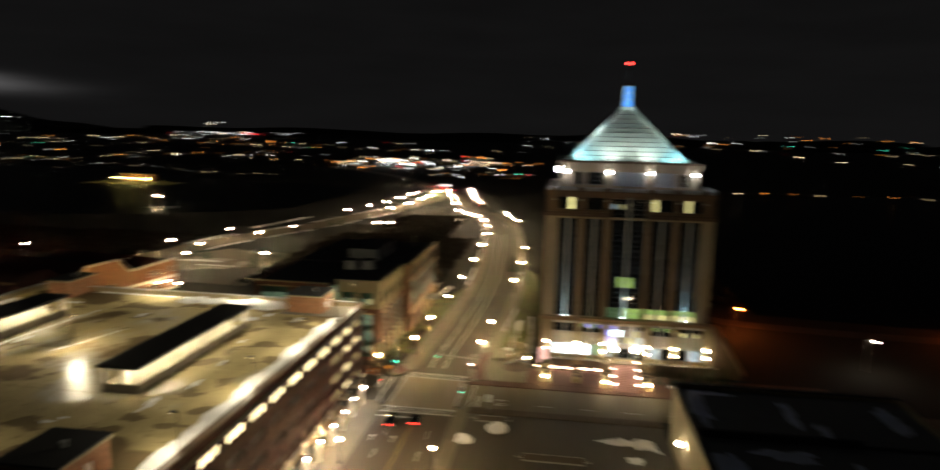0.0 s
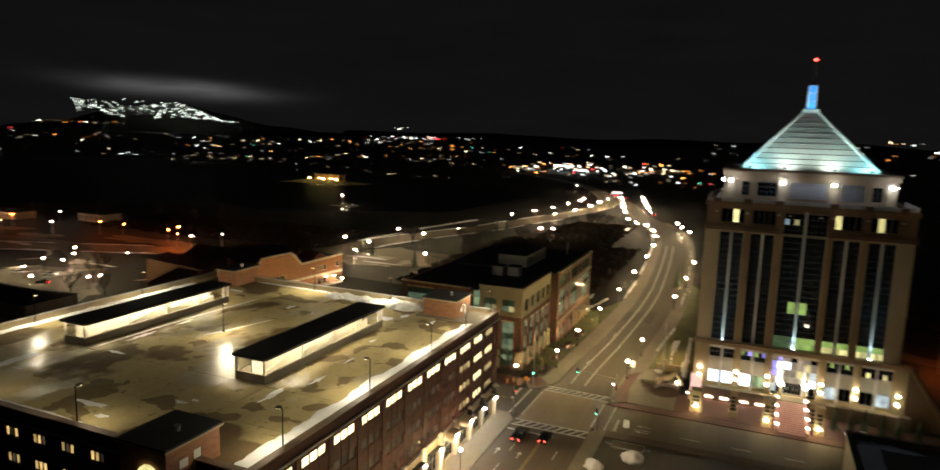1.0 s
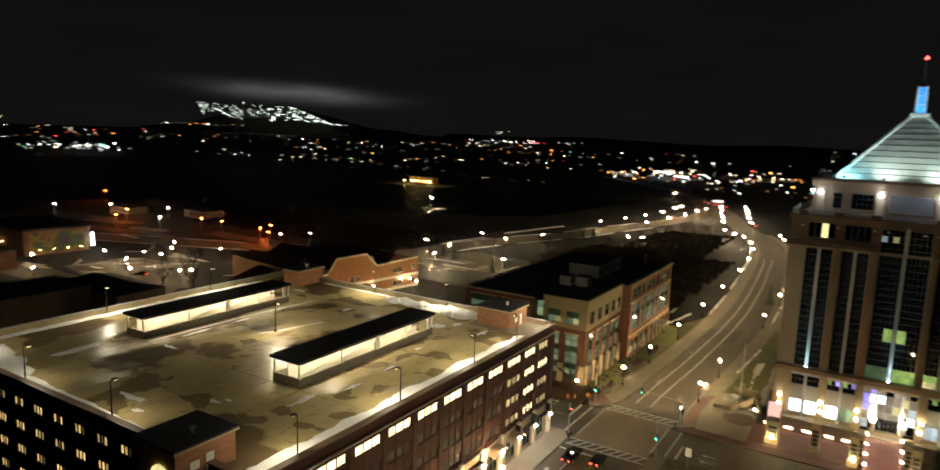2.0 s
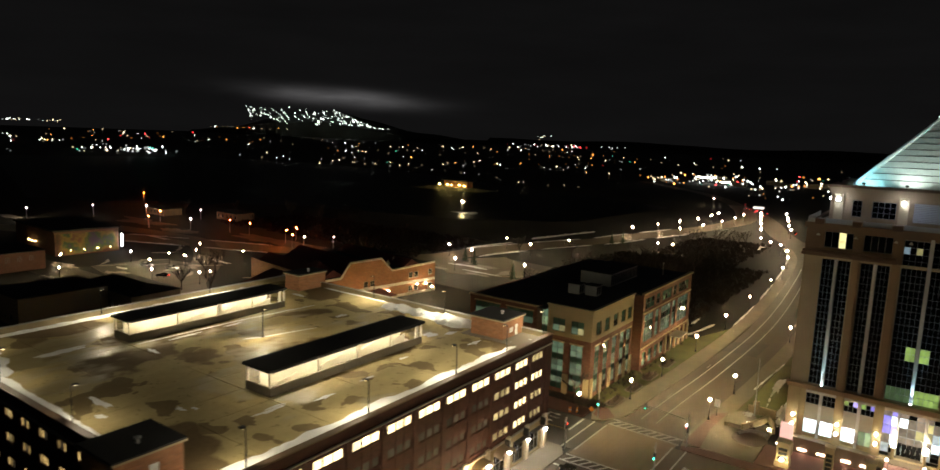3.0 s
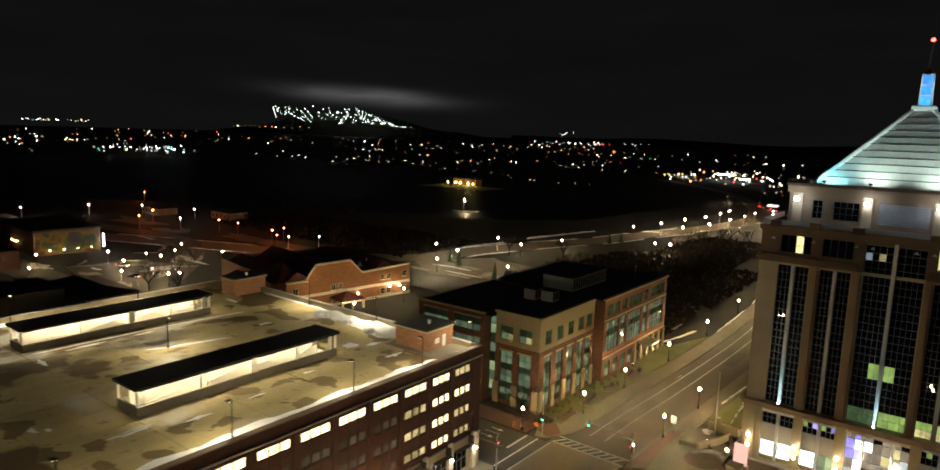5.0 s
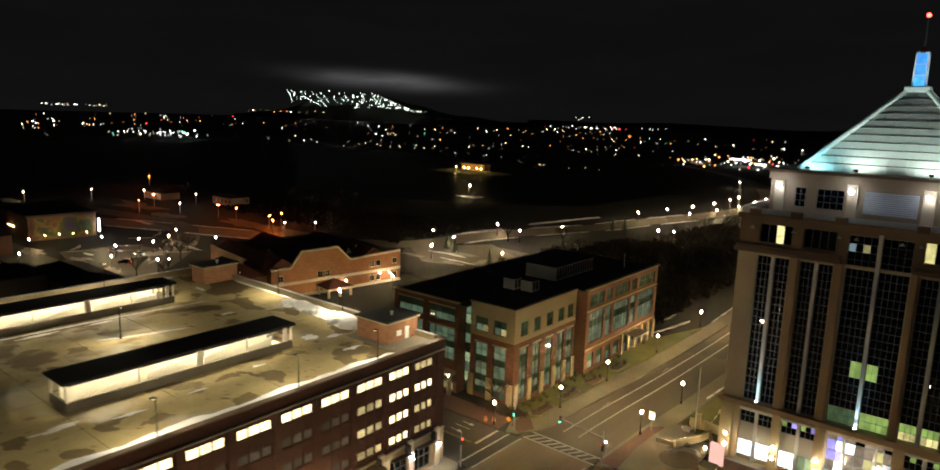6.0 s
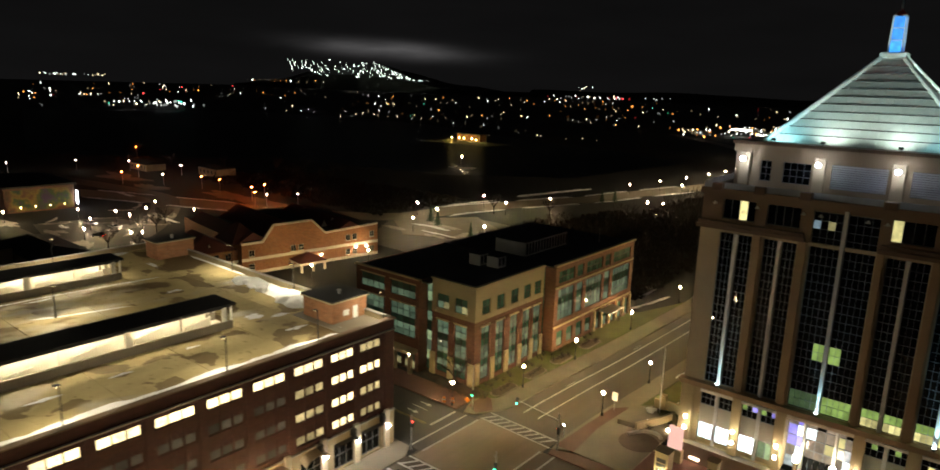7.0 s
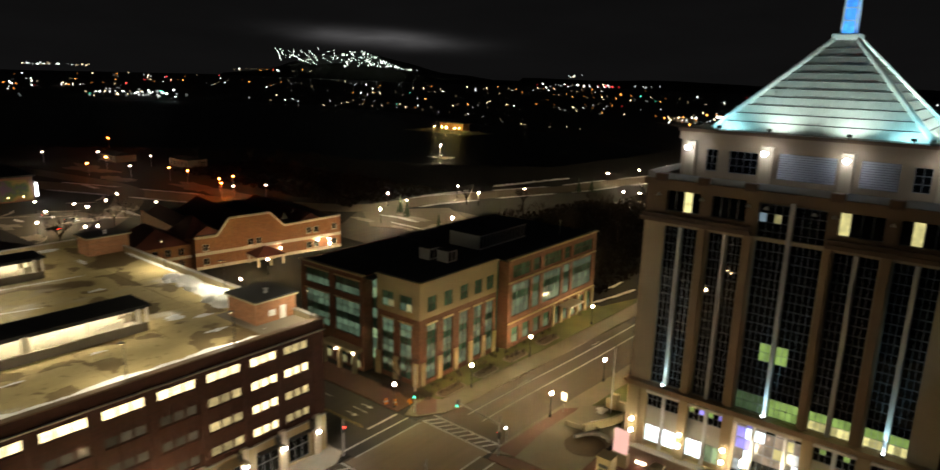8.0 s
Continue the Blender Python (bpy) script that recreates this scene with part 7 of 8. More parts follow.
signal_pole(-37.2, 129.6, (0.0, 0.0), 5, [(0, (1, 0), 0, 4.6)], 5.4)
signal_pole(-38.4, 146.6, (0, 0), 5.2, [(0, (0, -1), 2, 3.4)], 8.6)
signal_pole(-19.6, 145.0, (-9.0, 0.6), 5.4, [(0.95, (0, -1), 2, 5.7), (0, (-1, 0), 0, 3.6)], 6.5)
signal_pole(-20.2, 129.2, (-0.4, 0.0), 5.4, [(0.2, (0, -1), 2, 4.2)], 6.0)
ps = thing("pedestrian_signal", -20.9, 149.0, 0.162, "pedestrian signal with a lit white face on a grey post", "traffic signal")
bm = bmesh.new()
rod(bm, (-20.9, 149.0, 0.16), (-20.9, 149.0, 3.0), 0.07, 0.06, 8)
part("post", bm, "steel", ps)
bm = bmesh.new()
bx(bm, -21.12, -20.68, 148.78, 148.94, 2.5, 2.95)
bmesh.ops.bevel(bm, geom=bm.edges[:], offset=0.03, segments=1, affect="EDGES")
hd = part("signal_head", bm, "metal", ps)
bm = bmesh.new()
bx(bm, -21.04, -20.76, 148.74, 148.785, 2.58, 2.87)
part("face", bm, "led_walk", hd, "lit white walk sign")
for x, y in ((-19.2, 163.6), (-14.5, 128.9)):
    sg = thing("traffic_sign", x, y, 0.15, "white traffic sign on a thin post", "traffic sign")
    bm = bmesh.new()
    rod(bm, (x, y, 0.15), (x, y, 3.0), 0.05)
    part("post", bm, "steel", sg)
    bm = bmesh.new()
    bx(bm, x - 0.55, x + 0.55, y - 0.04, y + 0.04, 2.2, 3.8)
    bmesh.ops.bevel(bm, geom=bm.edges[:], offset=0.02, segments=1, affect="EDGES")
    part("face", bm, "sign_white", sg)
sg = thing("work_sign", -40.2, 147.4, 0.15, "orange cloth roadwork sign on a stand", "traffic sign")
bm = bmesh.new()
v = [bm.verts.new(p) for p in ((-40.2, 147.3, 0.6), (-39.6, 147.3, 1.2), (-40.2, 147.3, 1.8), (-40.8, 147.3, 1.2))]
bm.faces.new(v)
bm.normal_update()
bmesh.ops.solidify(bm, geom=bm.faces[:], thickness=0.04)
part("face", bm, "orange_cloth", sg)
bm = bmesh.new()
rod(bm, (-40.2, 147.36, 0.15), (-40.2, 147.36, 0.7), 0.05)
part("stand", bm, "metal", sg)
for x, y in ((-42.8, 146.2), (-44.2, 145.5)):
    c = thing("traffic_barrel", x, y, 0.147, "orange and white traffic barrel on the pavers", "traffic barrel", "traffic barrels")
    bm = bmesh.new()
    lathe(bm, x, y, [(0.3, 0.147), (0.28, 0.5), (0.24, 1.1), (0.1, 1.15)], 10)
    part("body", bm, "orange_cloth", c)
    bm = bmesh.new()
    lathe(bm, x, y, [(0.3, 0.6), (0.285, 0.8)], 10)
    part("band", bm, "sign_white", c)
fp = thing("flagpole", -12.8, 168.8, 0.15, "tall pale metal flagpole without a flag", "flagpole")
bm = bmesh.new()
rod(bm, (-12.8, 168.8, 0.145), (-12.8, 168.8, 12.5), 0.13, 0.06, 8)
part("pole", bm, "column", fp)
bm = bmesh.new()
bmesh.ops.create_icosphere(bm, subdivisions=1, radius=0.14, matrix=Matrix.Translation((-12.8, 168.8, 12.6)))
part("ball", bm, "cap", fp)
# corner plaza of the tower: raised wedge, stone walls, a curved seat
def line_wall(pts, w, z0, z1, mat, label, name="planter_wall"):
    bm = bmesh.new()
    left, right = [], []
    for i, (x, y) in enumerate(pts):
        a, b = pts[max(0, i - 1)], pts[min(len(pts) - 1, i + 1)]
        d = Vector((b[0] - a[0], b[1] - a[1], 0)).normalized()
        left.append((x - d.y * w / 2, y + d.x * w / 2))
        right.append((x + d.y * w / 2, y - d.x * w / 2))
    prism(bm, right + left[::-1], z0, z1)
    bmesh.ops.bevel(bm, geom=[e for e in bm.edges if e.verts[0].co.z > z1 - 0.01 and e.verts[1].co.z > z1 - 0.01], offset=0.05, segments=1, affect="EDGES")
    solid(name, bm, mat, label, "planter wall", "", "planter walls")


bm = bmesh.new()
prism(bm, [(-17.2, 165.8), (-16.6, 159.8), (-13.5, 160.2), (-11.0, 165.0), (-14.0, 169.2)], 0.1, 1.0)
bmesh.ops.bevel(bm, geom=[e for e in bm.edges if e.verts[0].co.z > 0.9 and e.verts[1].co.z > 0.9], offset=0.06, segments=1, affect="EDGES")
solid("planter", bm, "pave", "raised wedge-shaped concrete planter", "planter", "structure")
line_wall([(-13.2, 160.0), (-10.7, 165.0), (-9.9, 168.4)], 0.5, 0.1, 1.45, "stone", "tan stone planter wall")
line_wall([(-14.4, 170.2), (-11.6, 170.6), (-8.9, 170.4)], 0.5, 0.1, 1.9, "stone", "tan stone planter wall")
line_wall([(-9.9, 168.4), (-8.6, 165.6), (-7.7, 162.0)], 0.5, 0.1, 1.2, "stone", "tan stone planter wall")
line_wall([(-13.3, 157.2), (-12.6, 158.7), (-11.6, 160.0), (-10.4, 160.6), (-9.2, 160.4), (-8.4, 159.6)], 0.45, 0.1, 0.7, "kerb", "pale curved stone seat")
bm = bmesh.new()
bx(bm, -13.4, -12.3, 170.0, 170.9, 0.1, 3.0)
bmesh.ops.bevel(bm, geom=bm.edges[:], offset=0.06, segments=1, affect="EDGES")
solid("stone_pillar", bm, "stone", "square tan stone pillar by the flagpole", "pillar")
bm = bmesh.new()
lathe(bm, -10.9, 156.4, [(3.3, 0.1), (3.3, 0.185), (2.9, 0.2)], 28)
solid("planting_bed", bm, "bed", "bare brown bed inside the curved seat", "planting bed", "structure")
bm = bmesh.new()
patch(bm, -13.6, 167.0, 1.4, 1.8, 1.0, 0.25, 8)
solid("snow_patch", bm, "snow", "melting snow heap on the planter", "snow", "stuff", "", True)
for x, y in ((-12.8, 161.9), (-12.4, 162.8)):
    bm = bmesh.new()
    bmesh.ops.create_icosphere(bm, subdivisions=1, radius=0.16, matrix=Matrix.Translation((x, y, 1.14)))
    solid("spot_lamp", bm, "sconce_soft", "small warm spot lamp on the planter", "lamp", "", "planter lamps", True)
bm = bmesh.new()
bmesh.ops.create_icosphere(bm, subdivisions=1, radius=0.26, matrix=Matrix.Translation((-8.8, 163.2, 0.38)))
solid("ground_lamp", bm, "sconce", "bright low lamp by the planter wall", "lamp", "", "", True)
ks = thing("info_kiosk", -4.3, 154.9, 0.15, "pink-lit information panel on a stone foot", "kiosk")
bm = bmesh.new()
bx(bm, -5.4, -3.2, 154.6, 155.2, 2.3, 5.9)
bmesh.ops.bevel(bm, geom=bm.edges[:], offset=0.05, segments=1, affect="EDGES")
part("panel", bm, "pink_panel", ks)
bm = bmesh.new()
bx(bm, -5.6, -3.0, 154.4, 155.4, 0.15, 2.29)
bmesh.ops.bevel(bm, geom=bm.edges[:], offset=0.06, segments=1, affect="EDGES")
part("foot", bm, "stone", ks)


# ---- vehicles ----
def car(x, y, rz, paint, label, pickup=False):
    c = thing("car", x, y, 0.0, label, "car", "cars on the streets")
    c.matrix_basis = pose(x, y, 0, 0, 0, rz)
    L, W = (5.6, 1.95) if pickup else (4.6, 1.8)
    if pickup:
        low_p = [(-L / 2, 0.45), (L / 2, 0.45), (L / 2, 0.85), (L / 2 - 0.1, 1.1), (0.95, 1.15), (-0.9, 1.15), (-L / 2, 1.15)]
        top_p = [(1.15, 1.15), (0.35, 1.78), (-0.75, 1.82), (-0.95, 1.15)]
    else:
        low_p = [(-L / 2, 0.4), (L / 2, 0.4), (L / 2, 0.7), (L / 2 - 0.15, 0.85), (1.0, 0.98), (-L / 2 + 0.4, 1.0), (-L / 2, 0.9)]
        top_p = [(1.05, 0.97), (0.2, 1.45), (-1.2, 1.45), (-1.95, 1.0)]

    def extrude(prof, w, mat, name, label=""):
        bm = bmesh.new()
        a = [bm.verts.new((-w, yy, z)) for yy, z in prof]
        b = [bm.verts.new((w, yy, z)) for yy, z in prof]
        bm.faces.new(a)
        bm.faces.new(b[::-1])
        for i in range(len(prof)):
            j = (i + 1) % len(prof)
            bm.faces.new((a[i], b[i], b[j], a[j]))
        bmesh.ops.bevel(bm, geom=bm.edges[:], offset=0.06, segments=2, affect="EDGES")
        return part(name, bm, mat, c, label, False)

    extrude(low_p, W / 2, paint, "body")
    extrude(top_p, W / 2 - 0.1, "glass", "cabin_glass", "dark tinted cabin glass")
    extrude([(top_p[1][0] + 0.02, top_p[1][1] - 0.01), (top_p[1][0] - 0.1, top_p[1][1] + 0.05), (top_p[2][0] + 0.1, top_p[2][1] + 0.05), (top_p[2][0] - 0.02, top_p[2][1] - 0.01)], W / 2 - 0.14, paint, "roof")
    for wx in (-W / 2 + 0.08, W / 2 - 0.08):
        for wy in (L / 2 - 0.9, -L / 2 + 0.95):
            bm = bmesh.new()
            rod(bm, (wx - 0.11, wy, 0.34), (wx + 0.11, wy, 0.34), 0.34, 0.34, 14)
            wh = part("wheel", bm, "rubber", c, "", False)
            bm = bmesh.new()
            rod(bm, (wx - 0.12, wy, 0.34), (wx + 0.12, wy, 0.34), 0.2, 0.2, 10)
            part("rim", bm, "steel", wh, "", False)
        sx = 1 if wx > 0 else -1
        bm = bmesh.new()
        bx(bm, sx * (W / 2 - 0.34) - 0.16, sx * (W / 2 - 0.34) + 0.16, -L / 2 - 0.03, -L / 2 + 0.03, 0.72, 0.92)
        part("tail_lamp", bm, "tail", c, "lit red tail lamp", False)
        bm = bmesh.new()
        bx(bm, sx * (W / 2 - 0.34) - 0.17, sx * (W / 2 - 0.34) + 0.17, L / 2 - 0.03, L / 2 + 0.03, 0.55, 0.72)
        part("head_lamp", bm, "head", c, "lit head lamp", False)
    return c


car(-32.6, 120.4, 0, "car_grey", "dark grey pickup truck with red tail lamps lit", True)
car(-28.0, 121.4, 0, "car_black", "black hatchback with red tail lamps lit")
car(-229, 168.5, -62, "car_white", "white car on the side street")
car(-219, 158.5, 118, "car_black", "black car waiting at the crossing")
car(-241, 165.0, -62, "car_white", "white car on the side street, lamps on")
car(26.5, 149.0, 75, "car_white", "pale car parked below the terrace")

# ---- street lamps ----
def street_lamp(x, y, z=0.15, h=4.3, globe="globe", k=1.0):
    p = thing("street_lamp", x, y, z, "ornamental dark street lamp with a glowing warm globe", "street lamp", "street lamps")
    bm = bmesh.new()
    lathe(bm, 0, 0, [(0.24, 0), (0.24, 0.25), (0.15, 0.6), (0.12, 0.75)], 8)
    part("base", bm, "metal", p, "", False)
    bm = bmesh.new()
    lathe(bm, 0, 0, [(0.09, 0.7), (0.065, h - 0.4), (0.14, h - 0.3), (0.2, h - 0.2)], 8)
    part("pole", bm, "metal", p, "", False)
    bm = bmesh.new()
    lathe(bm, 0, 0, [(0.1 * k, h - 0.195), (0.2 * k, h + 0.03), (0.21 * k, h + 0.18), (0.15 * k, h + 0.36), (0.06, h + 0.46)], 8)
    part("globe", bm, globe, p, "", False, True)
    bm = bmesh.new()
    lathe(bm, 0, 0, [(0.2, h + 0.4), (0.12, h + 0.5), (0.03, h + 0.56), (0.01, h + 0.72)], 6)
    part("finial", bm, "metal", p, "", False)
    return p


LAMP = street_lamp(-37.0, 160.4)
LINE_L = [(-36.6, 179.4), (-36.2, 205.0), (-36.0, 234.0), (-36.6, 267.0), (-37.2, 303.5), (-38.2, 331), (-41.5, 361), (-45.8, 382), (-52.2, 401), (-59, 410), (-66.5, 423), (-76, 465), (-82, 494), (-87.4, 518), (-93, 545), (-98.3, 569)]
LINE_R = [(-20.0, 160.6), (-19.6, 179.2), (-17.5, 233), (-17.2, 266), (-17.3, 301), (-27, 387), (-33, 405.5), (-37, 422), (-60.5, 475), (-66, 500), (-71.6, 528), (-76, 550), (-82.2, 579)]
LINE_B = [(-171.9, 273), (-149.1, 246.5), (-155.3, 267.4), (-163.6, 310), (-145.3, 302.5), (-120.1, 254.4), (-137.8, 327.6), (-134.9, 404.6), (-129.1, 432), (-112.6, 423.5), (-124.6, 460), (-121.4, 489), (-107.7, 454), (-120.4, 517), (-121.5, 539), (-104.5, 485), (-104.1, 516), (-104.4, 543.5), (-101.3, 354.5), (-94.4, 356.8), (-159.4, 663)]
LINE_T = [(-253.3, 165.4), (-232.1, 161.3), (-215.2, 152.4), (-239.9, 174), (-231.1, 175.3), (-238.8, 185.4), (-250.7, 195), (-197.6, 164.2), (-199.3, 161), (-239.5, 132), (-264.3, 143.5), (-223.7, 197.5)]
for x, y in LINE_L[:5] + LINE_R[:5]:
    copy_thing(LAMP, pose(x, y, 0.15))
LAMP_TOWN = street_lamp(*LINE_T[0], 0.0, 4.3, "globe_town")
for x, y in LINE_T[1:]:
    copy_thing(LAMP_TOWN, pose(x, y, 0.0))
LAMP_FAR = street_lamp(-171.9, 273, -0.06, 5.4, "globe_far", 1.5)
for x, y in LINE_B[1:] + LINE_L[5:] + LINE_R[5:]:
    copy_thing(LAMP_FAR, pose(x, y, -0.06))
for x, y in ((-42.3, 145.5),):
    copy_thing(LAMP, pose(x, y, 0.15))
for x, y in ((-113.7, 162.6), (-124.0, 178.0), (-126.0, 202.0)):
    copy_thing(LAMP, pose(x, y, -0.06))

# lamps along the garage side of the street and beside the parking lot
for x, y in ((-37.0, 102.7), (-37.2, 82.5), (-20.9, 102.4), (-20.6, 82.5), (-20.4, 62.5)):
    copy_thing(LAMP, pose(x, y, 0.15))

def sodium_lamp(x, y, h, mat, label):
    p = thing("street_lamp", x, y, -0.05, label, "street lamp", "tall street lamps")
    bm = bmesh.new()
    rod(bm, (x, y, -0.06), (x, y, h), 0.14, 0.08, 6)
    rod(bm, (x, y, h), (x + 1.4, y - 0.8, h + 0.4), 0.06, 0.05, 6)
    part("pole", bm, "steel", p)
    bm = bmesh.new()
    bx(bm, x + 1.1, x + 1.8, y - 1.1, y - 0.6, h + 0.32, h + 0.5)
    part("head", bm, "metal", p)
    bm = bmesh.new()
    bmesh.ops.create_icosphere(bm, subdivisions=1, radius=0.34, matrix=Matrix.Translation((x + 1.45, y - 0.85, h + 0.2)))
    part("bulb", bm, mat, p, "", True, True)


for x, y in ((-451, 282), (-294, 241), (-279, 242), (-248, 240), (-235, 233), (-251, 249), (-334, 219), (-352, 236), (49.7, 201.0), (119, 207.5)):
    sodium_lamp(x, y, 6.5 if x < 0 else 6.8, "sodium" if x < 0 else "sodium_hot", "tall street lamp glowing sodium orange")
for x, y in ((-382, 245), (-346, 258), (-316, 232), (-402, 223), (-229, 235), (-221, 246), (74.6, 171.6), (-285, 438), (-278, 430), (-410, 190)):
    sodium_lamp(x, y, 6.0 if x < 0 else 7.8, "globe_far" if y > 425 else "globe_yard" if x < 0 else "globe_lot", "tall street lamp glowing white")

# ---- ski hill with its floodlit runs ----
def far_light_mesh(points, name, mat, label, category):
    """Many tiny far lamps, joined: each an eight-sided bulb."""
    bm = bmesh.new()
    for x, y, z, r in points:
        v = [bm.verts.new((x + a * r, y + b * r, z + c * r)) for a, b, c in ((1, 0, 0), (-1, 0, 0), (0, 1, 0), (0, -1, 0), (0, 0, 1), (0, 0, -1))]
        for f in ((0, 2, 4), (2, 1, 4), (1, 3, 4), (3, 0, 4), (2, 0, 5), (1, 2, 5), (3, 1, 5), (0, 3, 5)):
            bm.faces.new([v[i] for i in f])
    return solid(name, bm, mat, label, category, "stuff")


def far_glow(name, color, strength, power=2.6):
    """Far lamps, each of its own brightness."""
    m = glow(name, color, strength)
    n, l = m.node_tree.nodes, m.node_tree.links
    geo, p, mr = n.new("ShaderNodeNewGeometry"), n.new("ShaderNodeMath"), n.new("ShaderNodeMapRange")
    p.operation = "POWER"
    p.inputs[1].default_value = power
    l.new(geo.outputs["Random Per Island"], p.inputs[0])
    mr.inputs["To Min"].default_value, mr.inputs["To Max"].default_value = 0.03 * strength, strength
    l.new(p.outputs[0], mr.inputs[0])
    em = next(x for x in n if x.type == "EMISSION")
    l.new(mr.outputs[0], em.inputs[1])
    m.cycles.emission_sampling = "NONE"
    return m


M["f_white"] = far_glow("far_white_light", (0.95, 1.0, 0.95), 6.5)
M["f_ski"] = far_glow("ski_run_light", (0.90, 1.0, 0.84), 8.0, 0.8)
M["f_warm"] = far_glow("far_warm_light", (1.0, 0.78, 0.45), 6.0)
M["f_orange"] = far_glow("far_orange_light", (1.0, 0.36, 0.07), 5.0)
M["f_red"] = far_glow("far_red_light", (1.0, 0.05, 0.05), 5.0)
M["f_green"] = far_glow("far_green_light", (0.1, 1.0, 0.6), 6.0)

rnd = random.Random(77)
bm = bmesh.new()
prev = None
for i in range(61):
    x = -4100 + i * 35
    t = (x + 3000) / 620
    h = 118 * math.exp(-abs(t) ** 2.6) + 14 * noise.noise((x * 0.004, 0, 0)) + 26
    row = [bm.verts.new((x, 2630, -2)), bm.verts.new((x, 2660, h * 0.6)), bm.verts.new((x, 2760, h)), bm.verts.new((x, 3100, -2))]
    if prev:
        for k in range(3):
            bm.faces.new((prev[k], prev[k + 1], row[k + 1], row[k]))
    prev = row
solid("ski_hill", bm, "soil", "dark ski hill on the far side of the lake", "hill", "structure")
ski = []
tops = [-3440, -3405, -3335, -3300, -3265, -3200, -3130, -3065, -2990, -2930]
for k, xt in enumerate(tops):
    n = 11 if k < 6 else 9
    zt = 150 + rnd.uniform(0, 16)
    zb = (96, 112, 104, 78, 74, 100, 96, 92, 96, 88)[k]
    dx = (60, 90, 130, 150, 190, 90, 80, 120, 110, 120)[k]
    for i in range(n):
        s = i / (n - 1)
        if rnd.random() < 0.12:
            continue
        ski.append((xt + dx * s ** 1.15 + 14 * math.sin(5 * s + k) + rnd.uniform(-9, 9), 2600, zt + (zb - zt) * s ** 0.8 + rnd.uniform(-4, 4), rnd.uniform(2.3, 3.4)))
for i in range(100):
    s = rnd.random()
    x = -2860 + 440 * s
    ztop = 152 - 6 * s if x < -2700 else 152 - (x + 2700) * 0.32
    lane = rnd.random()
    ski.append((x, 2600, 72 + (ztop - 72) * lane + rnd.uniform(-4, 4), rnd.uniform(2.3, 3.4)))
for k in range(14):
    s = k / 13
    ski.append((-2700 + 290 * s, 2600, 150 - 84 * s, rnd.uniform(2.4, 3.4)))
for x in (-2400, -2375, -2362, -2348, -2310):
    ski.append((x, 2600, 62, 2.6))
far_light_mesh(ski, "ski_lights", "f_ski", "rows of white floodlights on ski runs", "lights")

# ---- town lights over the water and beyond ----
bins = {"f_white": [], "f_warm": [], "f_orange": [], "f_red": [], "f_green": []}


KINDS = ("f_white", "f_warm", "f_orange", "f_red", "f_green")


def sow(n, x0, x1, y0, y1, z0, z1, mixw, size=(0.0006, 0.0011)):
    for _ in range(n):
        x, y = rnd.uniform(x0, x1), rnd.uniform(y0, y1)
        d = math.hypot(x - 10, y - 10)
        bins[rnd.choices(KINDS, mixw)[0]].append((x, y, rnd.uniform(z0, z1), d * rnd.uniform(*size)))


def sow_fan(n, a0, a1, d0, d1, z0, z1, mixw, size=(0.0006, 0.0011)):
    """Lights over a sector of the town: bearings in degrees from the street, distances in metres. They gather along streets."""
    while n > 0:
        a, d = rnd.uniform(a0, a1), rnd.uniform(d0, d1)
        turn, run = rnd.uniform(-0.4, 0.4), rnd.choice((1, 1, 1, 2, 3, 4))
        for k in range(min(run, n)):
            b = radians(a)
            x, y = 20 + d * math.sin(b) + k * 34 * math.cos(turn), 35 + d * math.cos(b) + k * 34 * math.sin(turn)
            bins[rnd.choices(KINDS, mixw)[0]].append((x, y, rnd.uniform(z0, z1), d * rnd.uniform(*size)))
        n -= run


# the lamps of the road that follows the far shore
shore = smooth_line([(-1010, 752), (-948, 752), (-816, 797), (-617, 772), (-528, 743), (-377, 680), (-259, 657)])
for x, y in along(shore, 0, 23, 0, 60):
    if rnd.random() < 0.86:
        bins["f_warm" if rnd.random() < 0.65 else "f_white"].append((x + rnd.uniform(-6, 6), y + rnd.uniform(-2, 14), rnd.uniform(3, 7), math.hypot(x, y) * rnd.uniform(0.0006, 0.0011)))
# the plant with its white yard lamps, the shops behind it, the streets up the slopes
sow_fan(46, -66.0, -60.6, 1270, 1480, 3, 12, (9, 3, 0.4, 0, 0.2), (0.0006, 0.0016))
sow_fan(14, -64.2, -61.2, 1310, 1400, 3, 9, (1, 0, 0, 0, 0), (0.0013, 0.0022))
sow_fan(30, -71.5, -65.5, 1300, 2000, 3, 14, (6, 4, 1, 0.2, 0.1))
sow_fan(48, -71.5, -55.0, 1700, 3000, 6, 26, (4, 4, 3, 0.4, 0.1))
sow_fan(18, -56.3, -51.0, 2480, 2560, 44, 52, (1, 4, 4, 1.2, 0), (0.0006, 0.0011))
sow_fan(74, -56.0, -33.0, 1050, 2700, 4, 18, (3, 4, 3, 0.25, 0.25))
sow_fan(18, -50.0, -33.0, 900, 1200, 3, 8, (3, 5, 2, 0.2, 0.2))
sow_fan(40, -32.6, -22.2, 2900, 3050, 8, 22, (7, 2, 0.6, 0.9, 0), (0.0006, 0.0013))
sow_fan(5, -28.2, -25.5, 2900, 2960, 14, 20, (0, 0, 0, 1, 0), (0.0012, 0.0018))
sow_fan(7, -29.8, -29.2, 2920, 2960, 40, 62, (3, 2, 0, 0, 0), (0.0006, 0.0010))
sow_fan(56, -32.5, -23.5, 900, 2600, 4, 12, (3, 4, 4, 0.5, 0.2))
